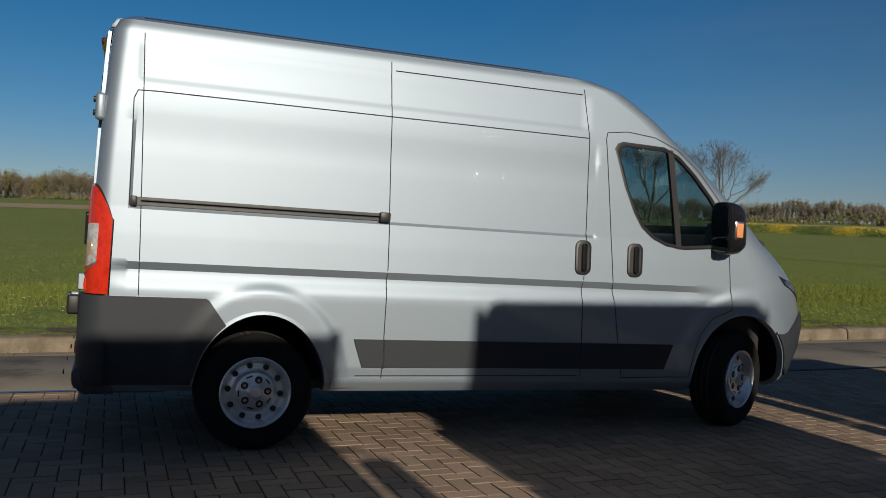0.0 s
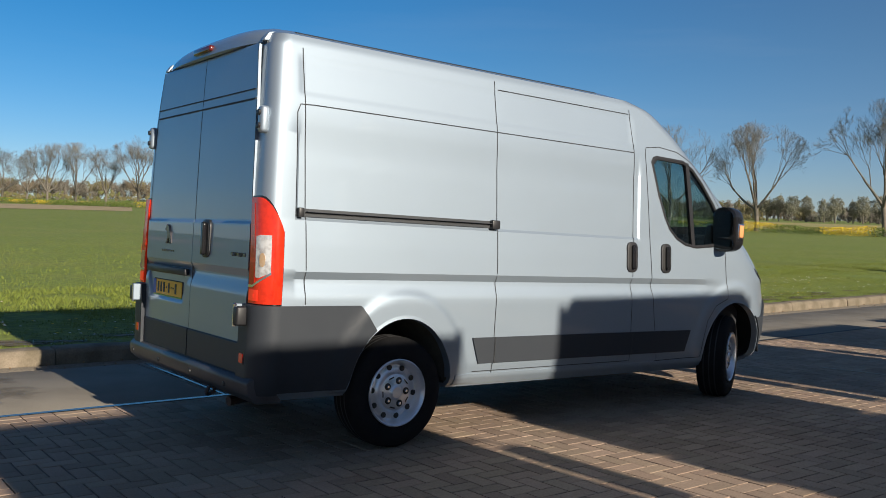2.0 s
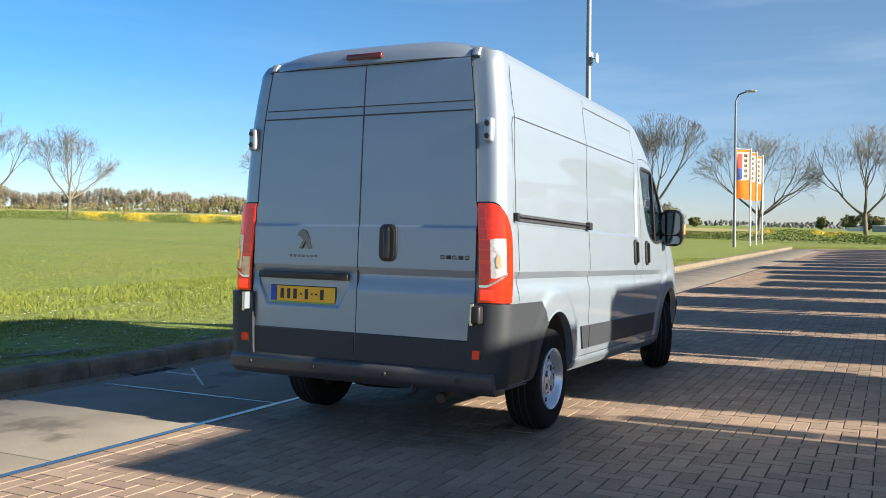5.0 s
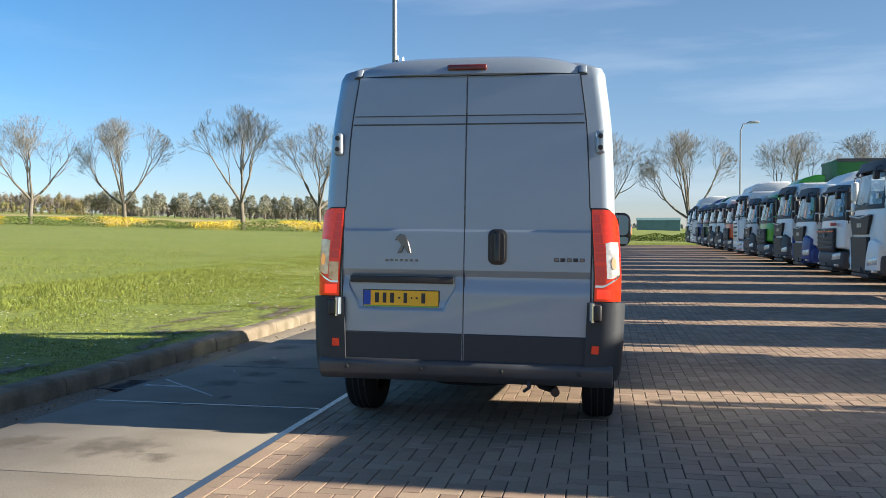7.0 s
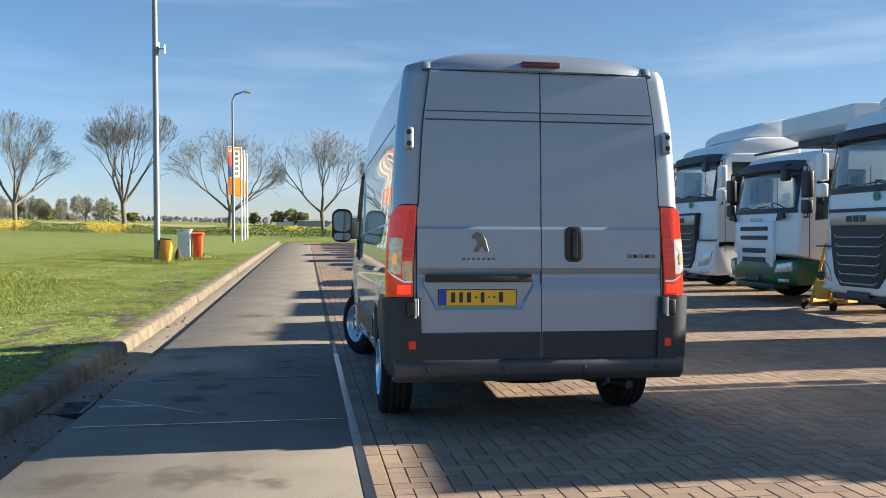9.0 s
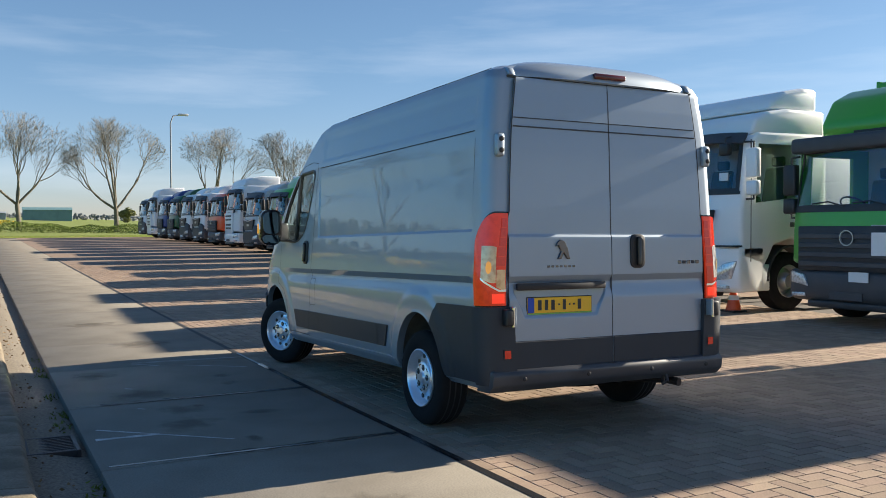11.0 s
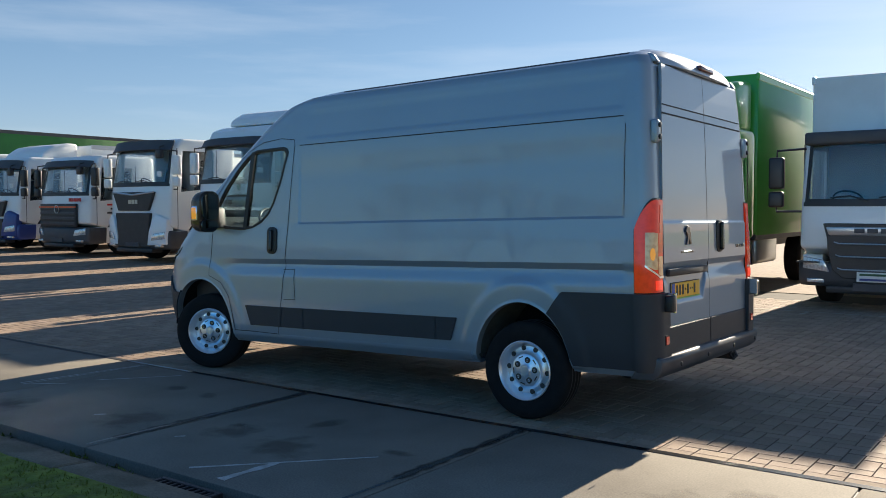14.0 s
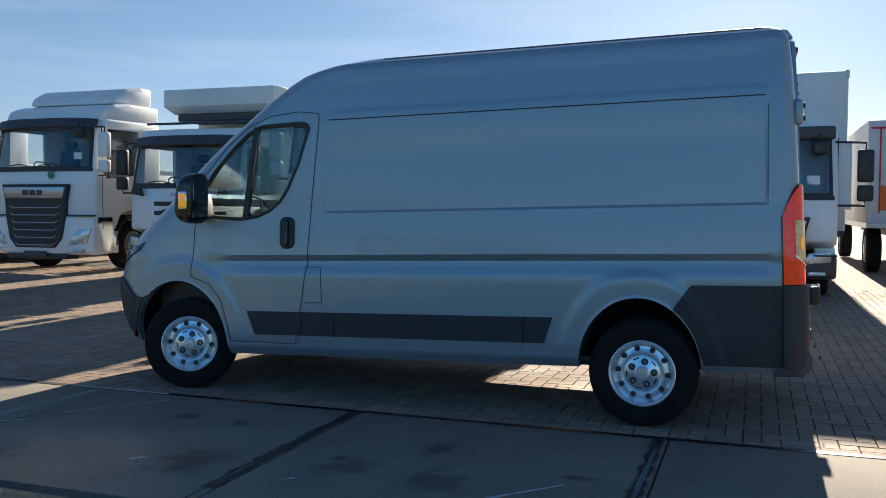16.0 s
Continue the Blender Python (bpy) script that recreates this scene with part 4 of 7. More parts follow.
b = sheet(lambda u, v: Vector((rear_x(0.54 + 1.92 * v) - 0.004 - (0.006 if v > 0.2 else 0.014), u, 0.54 + 1.92 * v)), [-0.006, 0.006], lin(0, 1, 60), 0.004)
part("door_gap", b, M_SEAM, VAN)
part("door_gap", bx(-0.045, 0.0, -0.80, 0.80, 2.459, 2.470), M_SEAM, VAN)


def spoiler(u, v):
    """Roof-edge visor over the doors, swelling towards its middle."""
    y = -0.735 + 1.47 * u
    k = 1 - abs(y / 0.735) ** 5
    z = 2.470 + v * (0.085 + 0.068 * k)
    return Vector((-0.075 - 0.030 * k * (1 - v) + 0.13 * v ** 3 + 0.16 * max(0, v - 0.8) + 0.035 * (y / 0.735) ** 2, y, z))


vis = part("roof_visor", sheet(spoiler, lin(0, 1, 36), lin(0, 1, 14), 0.03), M_SILVER, VAN, "silver roof edge over the rear doors")
for s_ in (-1, 1):
    part("visor_end", prism([(-0.066, 2.472), (-0.03, 2.528), (0.06, 2.548), (0.09, 2.47)], "y", *sorted((s_ * 0.742, s_ * 0.795)), 0.012, 2), M_SILVER, vis)
part("third_brake_lamp", bx(-0.118, -0.06, -0.135, 0.135, 2.492, 2.532, 0.012, 3), mat("dark_red_lens", (0.10, 0.012, 0.01), 0.15, coat=0.4, fine=0.1), vis, "dark red high brake lamp")
for y in (-0.79, 0.79):
    part("roof_gutter", sheet(lambda u, v: Vector((0.12 + 2.55 * u, math.copysign(0.82 + v, y), interp([(0.80, 2.553), (0.898, 2.512), (0.917, 2.468)], 0.82 + v) + 0.003)), lin(0, 1, 40), [0.0, 0.012, 0.024], 0.006), M_CLAD, VAN)
# step bumper across the tail
b = prism([(-0.02, 0.44), (-0.02, 0.535), (-0.10, 0.548), (-0.195, 0.538), (-0.213, 0.51), (-0.205, 0.44), (-0.15, 0.392), (0.02, 0.388)], "y", -0.99, 0.99, 0.012, 2)
for v in b.verts:
    v.co.x += 0.05 * (abs(v.co.y) / 0.99) ** 4
step = part("step_bumper", b, M_STEP, VAN, "grey plastic step bumper")
for y in (-0.78, -0.27, 0.27, 0.78):
    b = lathe([(-0.004, 0.016), (0.002, 0.014), (0.004, 0.008)], "x", 14)
    bmesh.ops.transform(b, matrix=Matrix.Translation((-0.211, y, 0.485)) @ Matrix.Rotation(math.pi, 4, "Z"), verts=b.verts)
    part("parking_sensor", b, M_BLACK, step)
part("tow_eye", tube([(-0.15, -0.45, 0.42), (-0.17, -0.45, 0.38), (-0.15, -0.42, 0.36), (-0.12, -0.45, 0.38), (-0.12, -0.45, 0.42)], 0.012), M_DARKMETAL, VAN)
part("exhaust_tip", tube([(0.9, -0.35, 0.36), (0.3, -0.5, 0.34), (0.0, -0.6, 0.36), (-0.1, -0.62, 0.35)], 0.03, 10), M_DARKMETAL, VAN)
# sliding door rail
rail = clad("slide_rail", 0.095, 1.615, lambda x: 1.462, lambda x: 1.508, -1, 0.010, M_RAIL, "dark grey sliding door rail", n=30, nz=5)
clad("rail_slot", 0.15, 1.56, lambda x: 1.478, lambda x: 1.488, -1, 0.0125, M_INK, n=30, nz=3, parent=rail)
part("rail_edge", bx(0.15, 1.56, -1.0205, -1.006, 1.489, 1.494, 0.001, 1), M_STEP, rail)
part("rail_stop", bx(1.545, 1.612, -1.03, -0.99, 1.455, 1.515, 0.008), M_BLACK, rail)
part("rail_stop", bx(0.095, 0.13, -1.024, -0.99, 1.458, 1.512, 0.006), M_BLACK, rail)
# underside
part("floor_pan", bx(0.0, 4.45, -0.88, 0.88, 0.40, 0.46, 0.01), M_BLACK, VAN)
part("rear_axle", tube([(0.86, -0.8, 0.36), (0.86, 0.8, 0.36)], 0.04, 10), M_DARKMETAL, VAN)
part("spare_wheel", lathe([(0.335, 0.12), (0.34, 0.30), (0.37, 0.32), (0.395, 0.30), (0.40, 0.12)], "z", 28), M_RUBBER, VAN).matrix_basis = Matrix.Translation((0.42, 0, 0))
# front bumper middle, grille
b = bmesh.new()
g = [[b.verts.new((interp(NOSE, z) + 0.022 - interp(ROUND, z) * (1 - (1 - min(0.999, (abs(y) / interp(HALF, z)) ** 2.5)) ** (1 / 2.5)), y, z)) for z in lin(0.42, 0.96, 10)] for y in lin(-0.86, 0.86, 40)]
for i in range(39):
    for j in range(9):
        b.faces.new((g[i][j], g[i + 1][j], g[i + 1][j + 1], g[i][j + 1]))
bmesh.ops.solidify(b, geom=b.faces[:], thickness=0.03)
part("front_bumper", b, M_CLAD, VAN, "grey plastic front bumper")
# windscreen
b = sheet(lambda u, v: Vector((interp(NOSE, 1.585 + 0.83 * v) - 0.004 - interp(ROUND, 1.585 + 0.83 * v) * (1 - (1 - (abs(u) * (0.84 - 0.1 * v) / interp(HALF, 1.585 + 0.83 * v)) ** 2.5) ** (1 / 2.5)), u * (0.84 - 0.1 * v), 1.585 + 0.83 * v)), lin(-1, 1, 24), lin(0, 1, 14), 0.005)
part("windscreen", b, M_GLASS, VAN, "windscreen glass").visible_shadow = False
# cab interior
part("bulkhead", bx(3.0, 3.03, -0.90, 0.90, 0.46, 2.34), M_DASH, VAN)
part("cab_floor", bx(3.03, 4.4, -0.9, 0.9, 0.6, 0.64), M_DASH, VAN)
b = prism([(4.1, 0.64), (4.62, 0.64), (4.62, 1.50), (4.35, 1.53), (4.12, 1.42), (4.02, 1.25), (4.1, 1.1)], "y", -0.86, 0.86, 0.03)
part("dashboard", b, M_DASH, VAN, "dark grey dashboard")
for y0, y1 in ((0.18, 0.72), (-0.72, 0.02)):
    seat = part("seat", bx(3.1, 3.62, y0, y1, 0.78, 1.0, 0.05, 3), M_SEAT, VAN, "dark cloth cab seat")
    part("backrest", prism([(3.10, 0.95), (3.25, 0.95), (3.17, 1.60), (3.06, 1.60)], "y", y0 + 0.02, y1 - 0.02, 0.035, 3), M_SEAT, seat)
    part("headrest", bx(3.06, 3.15, (y0 + y1) / 2 - 0.12, (y0 + y1) / 2 + 0.12, 1.62, 1.80, 0.035, 3), M_SEAT, seat)
    part("seat_base", bx(3.15, 3.55, y0 + 0.06, y1 - 0.06, 0.64, 0.78, 0.02), M_DASH, seat)
wheel = part("steering_wheel", lathe([(0.013 * math.cos(t), 0.19 + 0.013 * math.sin(t)) for t in lin(0, 2 * math.pi, 9)[:-1]], "x", 28, True), M_BLACK, VAN, "black steering wheel")
wheel.matrix_basis = Matrix.Translation((3.92, 0.45, 1.44)) @ Matrix.Rotation(radians(32), 4, "Y")
part("wheel_hub", lathe([(-0.03, 0.05), (0.02, 0.07), (0.05, 0.05)], "x", 16), M_BLACK, wheel)
for a in (0, 2.2, 4.1):
    part("wheel_spoke", tube([(0, 0.05 * math.cos(a), 0.05 * math.sin(a)), (0, 0.19 * math.cos(a), 0.19 * math.sin(a))], 0.014, 6), M_BLACK, wheel)
part("paper_sheet", bx(4.18, 4.30, 0.50, 0.70, 1.475, 1.478), mat("paper", (0.75, 0.75, 0.72), 0.8, fine=0.03), VAN)

# wheels
TYRE_R, RIM_R = 0.348, 0.205


def wheel_at(m, name="wheel"):
    w = new(name)
    w.parent, w.matrix_basis = VAN, m
    prof = [(-0.10, 0.20), (-0.112, 0.23), (-0.116, 0.28), (-0.108, 0.325), (-0.09, 0.341), (-0.06, 0.347), (0.06, 0.347), (0.09, 0.341), (0.108, 0.325), (0.116, 0.28), (0.112, 0.23), (0.10, 0.20)]
    tyre = part("tyre", lathe(prof, "y", 64, True), M_RUBBER, w, "black tyre", 50)
    for y in (-0.045, 0.0, 0.045):
        part("tread_groove", lathe([(y - 0.005, 0.345), (y - 0.005, 0.3482), (y + 0.005, 0.3482), (y + 0.005, 0.345)], "y", 48), M_INK, tyre)
    # outer face towards +y
    disc = [(0.02, 0.205), (0.116, 0.212), (0.120, 0.206), (0.113, 0.197), (0.092, 0.188), (0.068, 0.180), (0.055, 0.168), (0.058, 0.142), (0.072, 0.122), (0.088, 0.115), (0.094, 0.105), (0.094, 0.05), (0.100, 0.040), (0.108, 0.034), (0.109, 0.002)]
    rim = part("rim", lathe(disc, "y", 64), M_RIM, w, "silver steel wheel with ten round holes", 35)
    hole = None
    for i in range(10):
        a = 2 * math.pi * i / 10 + 0.1
        m2 = Matrix.Translation((0.156 * math.cos(a), 0.0580, 0.156 * math.sin(a)))
        if hole is None:
            hole = part("rim_hole", lathe([(-0.006, 0.018), (0.0035, 0.018), (0.004, 0.015)], "y", 14), M_INK, rim)
            hole.matrix_basis = m2
        else:
            share("rim_hole", hole, rim, m2)
    bolt = None
    for i in range(5):
        a = 2 * math.pi * i / 5 + 0.55
        m2 = Matrix.Translation((0.075 * math.cos(a), 0.088, 0.075 * math.sin(a)))
        if bolt is None:
            cup = part("bolt_cup", lathe([(0.0, 0.0225), (0.0075, 0.0225), (0.0085, 0.019)], "y", 16), M_INK, rim)
            cup.matrix_basis = m2
            bolt = part("wheel_bolt", lathe([(0.0, 0.0105), (0.014, 0.0105), (0.017, 0.008)], "y", 6), M_CHROME, rim)
            bolt.matrix_basis = m2
        else:
            share("bolt_cup", cup, rim, m2)
            share("wheel_bolt", bolt, rim, m2)
    for i in range(5):
        a = 2 * math.pi * (i + 0.5) / 5 + 0.55
        part("rim_slot", bx(-0.02, 0.02, 0.085, 0.0965, -0.004, 0.004, 0.002, 1), M_DARKMETAL, rim).matrix_basis = Matrix.Rotation(-a + math.pi / 2, 4, "Y") @ Matrix.Translation((0, 0, 0.097))
    return w


INV = LEVEL.inverted()
for x, steer in ((0.86, 0.0), (4.31, 24.0)):
    for side in (-1, 1):
        p = INV @ Vector((x, side * 0.895, TYRE_R))
        wheel_at(Matrix.Translation(p) @ Matrix.Rotation(radians(steer), 4, "Z") @ Matrix.Rotation(0 if side > 0 else math.pi, 4, "Z"))
# ---- the row of parked trucks ----
M_TGLASS = mat("truck_glass", (0.02, 0.03, 0.036), 0.04, coat=1.0, spots=0.7, size=1.3, second=(0.05, 0.065, 0.075))
M_TWHITE = mat("white_truck_paint", (0.80, 0.81, 0.80), 0.35, coat=0.4, spots=0.2, size=1.5, second=(0.66, 0.66, 0.64), fine=0.03)
M_TGREY = mat("light_grey_paint", (0.50, 0.52, 0.54), 0.4, coat=0.3, spots=0.2, size=1.5, fine=0.03)
M_TGREEN = mat("bright_green_paint", (0.065, 0.37, 0.025), 0.35, coat=0.4, spots=0.25, size=1.4, second=(0.05, 0.29, 0.02), fine=0.04)
M_TDKGREEN = mat("dark_green_paint", (0.012, 0.09, 0.035), 0.4, coat=0.3, spots=0.3, size=2, fine=0.05)
M_TBLUE = mat("blue_paint", (0.02, 0.05, 0.22), 0.4, coat=0.3, spots=0.2, size=2, fine=0.05)
M_TORANGE = mat("orange_paint", (0.92, 0.13, 0.035), 0.4, coat=0.3, spots=0.2, size=2, fine=0.05)
M_TGRILLE = mat("dark_grille", (0.02, 0.021, 0.024), 0.5, spots=0.4, size=7, second=(0.04, 0.04, 0.04), fine=0.15)
M_TDARK = mat("dark_grey_plastic", (0.05, 0.052, 0.058), 0.55, spots=0.4, size=4, second=(0.08, 0.08, 0.08), fine=0.15)
M_TARP = mat("green_curtain", (0.03, 0.16, 0.03), 0.55, spots=0.4, size=1.3, second=(0.02, 0.10, 0.02), fine=0.08, bump=0.02, bump_size=2.0)
M_BOXW = mat("box_body_white", (0.74, 0.75, 0.74), 0.5, spots=0.35, size=1.2, second=(0.5, 0.5, 0.47), fine=0.04)
M_SLAT = mat("silver_slat", (0.45, 0.46, 0.48), 0.3, 0.7, fine=0.06)
M_REDTXT = mat("red_sign_paint", (0.6, 0.04, 0.03), 0.5, fine=0.05)
M_YELLOW = mat("yellow_machine_paint", (0.62, 0.32, 0.02), 0.5, spots=0.4, size=6, second=(0.35, 0.18, 0.03), fine=0.1)
TRUCK_TYRE = None


def truck_wheel(parent, x, y, side):
    global TRUCK_TYRE
    m = Matrix.Translation((x, y, 0.50)) @ Matrix.Rotation(0 if side > 0 else math.pi, 4, "Z")
    if TRUCK_TYRE is None:
        prof = [(-0.14, 0.27), (-0.155, 0.36), (-0.15, 0.44), (-0.12, 0.49), (0.0, 0.50), (0.12, 0.49), (0.15, 0.44), (0.155, 0.36), (0.14, 0.27)]
        rim = [(0.0, 0.27), (0.14, 0.285), (0.145, 0.27), (0.10, 0.25), (0.03, 0.22), (0.05, 0.16), (0.12, 0.13), (0.16, 0.11), (0.17, 0.003)]
        w = new("wheel", finish(lathe(prof, "x", 32, True), "tyre", M_RUBBER, 50))
        w.parent, w.matrix_basis = parent, m
        r = part("rim", lathe(rim, "x", 28), M_SLAT, w)
        TRUCK_TYRE = (w, r)
    else:
        w = share("wheel", TRUCK_TYRE[0], parent, m)
        share("rim", TRUCK_TYRE[1], w, Matrix())


def bars(parent, name, x0, x1, z, h, n, y, m, th=0.012):
    step = (x1 - x0) / n
    for k in range(n):
        part(name, bx(x0 + step * k, x0 + step * (k + 0.78), y - 0.004, y + th, z - h / 2, z + h / 2, 0.003, 1), m, parent)


M_CABGLASS = glass("cab_glass", (0.84, 0.89, 0.90))
M_LINING = mat("cab_lining", (0.56, 0.54, 0.51), 0.85, spots=0.4, size=3, second=(0.44, 0.42, 0.40), fine=0.1)


def hollow_cab(T, cab, bow, face, hw, h, ws, depth, side_glass):
    """Cuts the cab out inside, opens its windows and furnishes it."""
    back = -depth + 0.14
    room = [(-0.12, 1.2), (-0.14, ws[0] - 0.1), (interp(face, ws[1]) - 0.06, ws[1]), (-0.52, h - 0.09), (back, h - 0.09), (back, 1.4), (-0.8, 1.3)]
    hole = [(-hw + 0.11, ws[0] + 0.02), (hw - 0.11, ws[0] + 0.02), (hw - 0.14, ws[1] - 0.02), (-hw + 0.14, ws[1] - 0.02)]
    tools = []
    for b in (bow(prism(room, "x", -hw + 0.07, hw - 0.07)), prism(hole, "y", -0.75, 0.3), prism(side_glass, "x", -hw - 0.2, hw + 0.2)):
        t = new("tool", finish(b, "tool", M_LINING, 0))
        t.matrix_world = T.matrix_world
        m = cab.modifiers.new("cut", "BOOLEAN")
        m.operation, m.object, m.solver = "DIFFERENCE", t, "EXACT"
        tools.append(t)
    bpy.context.view_layer.update()
    me = bpy.data.meshes.new_from_object(cab.evaluated_get(bpy.context.evaluated_depsgraph_get()))
    cab.modifiers.clear()
    for t in tools:
        bpy.data.objects.remove(t)
    paint = cab.data.materials[0]
    cab.data = me
    me.materials.clear()
    me.materials.append(paint)
    me.set_sharp_from_angle(angle=radians(30))
    part("back_lining", bx(-hw + 0.09, hw - 0.09, back + 0.004, back + 0.03, 1.42, h - 0.11, 0.01, 1), M_LINING, T)
    part("roof_lining", bx(-hw + 0.09, hw - 0.09, back + 0.04, -0.58, h - 0.13, h - 0.10, 0.01, 1), M_LINING, T)
    part("dashboard", prism([(-0.42, 1.25), (-0.42, ws[0] - 0.02), (-0.75, ws[0] - 0.10), (-0.85, 1.25)], "x", -hw + 0.12, hw - 0.12, 0.03, 2), M_DASH, T, "dark dashboard")
    for s in (-1, 1):
        cx = s * hw * 0.52
        seat = part("seat", bx(cx - 0.26, cx + 0.26, -1.62, -1.12, ws[0] - 0.35, ws[0] - 0.18, 0.05, 3), M_SEAT, T, "dark cab seat")
        part("backrest", prism([(-1.50, ws[0] - 0.22), (-1.64, ws[0] - 0.22), (-1.74, ws[0] + 0.45), (-1.62, ws[0] + 0.45)], "x", cx - 0.24, cx + 0.24, 0.04, 3), M_SEAT, seat)
        part("headrest", bx(cx - 0.13, cx + 0.13, -1.74, -1.64, ws[0] + 0.47, ws[0] + 0.64, 0.035, 3), M_SEAT, seat)
        part("seat_base", bx(cx - 0.2, cx + 0.2, -1.55, -1.2, 1.3, ws[0] - 0.34, 0.02, 1), M_DASH, seat)
    wh = part("steering_wheel", lathe([(0.014 * math.cos(t), 0.21 + 0.014 * math.sin(t)) for t in lin(0, 2 * math.pi, 9)[:-1]], "z", 24, True), M_BLACK, T)
    wh.matrix_basis = Matrix.Translation((hw * 0.52, -0.90, ws[0] + 0.04)) @ Matrix.Rotation(radians(38), 4, "X")


def truck(x, label, paint, w=2.49, h=2.9, ws=(1.80, 2.62), lower=None, bumper=None, visor=True, grille="slats", spoiler=0.0, spoiler_paint=None, high=0.0,
          box=None, box_paint=None, box_h=3.7, box_y=-2.5, box_len=6.0, front_y=-7.0, luton=False, emblem=True, depth=2.2, extras=None, mirror="dark", near=True, pale_mirror=False, reach=0.20, skirt=None, slats=6):
    """A forward-control truck facing the lane: cab, screen, grille, bumper, lamps, mirrors, wheels, chassis and body."""
    g = lot_z(x)
    T = thing("truck", Matrix.Translation((x, front_y, g)), label, "truck", "parked trucks")
    hw = w / 2
    lower, bumper = lower or paint, bumper or lower or paint
    # face: nearly upright below, leaning back above the screen's foot
    face = [(0.3, -0.10), (0.42, -0.02), (0.9, 0.0), (ws[0] - 0.25, -0.02), (ws[0], -0.05), (ws[1], -0.20), (h - 0.08, -0.32), (h, -0.42)]
    prof = [(y, z) for z, y in face if z >= 0.75] + [(-depth + 0.1, h + 0.02), (-depth, h - 0.08), (-depth, 1.0), (-1.85, 0.95), (-1.75, 1.12), (-1.35, 1.22), (-0.95, 1.12), (-0.8, 0.9), (-0.62, 0.75)]
    def bow(b, k=1.0):
        """Bends a straight front back towards the corners."""
        bmesh.ops.subdivide_edges(b, edges=[e for e in b.edges if abs(e.verts[0].co.x - e.verts[1].co.x) > 0.6], cuts=9, use_grid_fill=True)
        for v in b.verts:
            v.co.y -= 0.19 * k * (abs(v.co.x) / hw) ** 3.5 * smooth01((v.co.y + 0.9) / 0.6)
        return b
    def face_at(xx, z):
        return interp(face, z) - 0.19 * (abs(xx) / hw) ** 3.5
    b = bow(prism([(p[0], p[1]) for p in prof], "x", -hw, hw, 0.06, 3))
    cab = part("cab", b, paint, T, "cab shell")
    side_glass = [(-0.50, ws[0] - 0.20), (-1.50, ws[0] - 0.10), (-1.50, ws[1] - 0.06), (-0.56, ws[1] - 0.06)]
    if near and x < 32:
        hollow_cab(T, cab, bow, face, hw, h, ws, depth, side_glass)
    if high:
        b = prism([(-0.42, h - 0.05), (-0.55, h + high * 0.55), (-0.85, h + high * 0.85), (-1.3, h + high), (-depth, h + high), (-depth, h - 0.05)], "x", -hw + 0.04, hw - 0.04, 0.07, 3)
        part("high_roof", b, paint, T)
    if spoiler:
        z0 = h + high - 0.02
        b = prism([(-0.95, z0), (-1.05, z0 + spoiler * 0.4), (-1.35, z0 + spoiler * 0.8), (-1.8, z0 + spoiler), (-depth + 0.05, z0 + spoiler), (-depth + 0.05, z0)], "x", -hw + 0.16, hw - 0.16, 0.08, 3)
        part("roof_deflector", b, spoiler_paint or paint, T, "roof air deflector")
    # windscreen, bowed a little
    def pane(u, v, grow=0.0, lift=0.012):
        z = ws[0] - grow + (ws[1] - ws[0] + 2 * grow) * v
        xx = (hw - 0.07 + grow) * (1 - 0.03 * v) * u
        return Vector((xx, face_at(xx, z) + lift, z))
    see = near and x < 32
    part("windscreen", sheet(lambda u, v: pane(u, v), lin(-1, 1, 14), lin(0, 1, 6), 0.012), M_CABGLASS if see else M_TGLASS, T, "dark windscreen").visible_shadow = not see
    if see:
        # black band round the glass
        rimb = bmesh.new()
        for u0, u1, v0, v1 in ((-1, 1, -0.02, 0.05), (-1, 1, 0.95, 1.02), (-1, -0.95, 0, 1), (0.95, 1, 0, 1)):
            merge(rimb, sheet(lambda u, v: pane(u, v, 0.0, 0.016), lin(u0, u1, 12), lin(v0, v1, 4), 0.008))
        part("screen_seal", rimb, M_BLACK, T)
    part("screen_foot", sheet(lambda u, v: pane(u, -0.045 + 0.065 * v, 0.02, 0.018), lin(-1, 1, 14), [0, 0.5, 1], 0.02), M_TGRILLE, T)
    for s in (-0.55, 0.1):
        part("wiper", tube([pane(s, 0.02, 0, 0.035), pane(s + 0.25, 0.10, 0, 0.04), pane(s + 0.52, 0.07, 0, 0.035)], 0.012, 5), M_BLACK, T)
    if visor:
        vh = 0.24 if grille == "wings" else 0.17
        b = sheet(lambda u, v: Vector(((hw - 0.03) * u, interp(face, ws[1]) - 0.17 * abs(u) ** 3.5 + 0.03 + 0.12 * (1 - v) ** 1.5, ws[1] - 0.03 + vh * v - 0.03 * abs(u) ** 4)), lin(-1, 1, 20), lin(0, 1, 7), 0.03)
        part("sun_visor", b, M_TDARK, T, "dark smoked sun visor")
    part("sticker", bx(-hw + 0.26, -hw + 0.44, face_at(hw - 0.35, ws[0] + 0.25) + 0.006, face_at(hw - 0.35, ws[0] + 0.25) + 0.03, ws[0] + 0.17, ws[0] + 0.30), M_BOXW, T, "white windscreen sticker")
    # grille
    gz0, gz1 = 0.78, ws[0] - 0.22
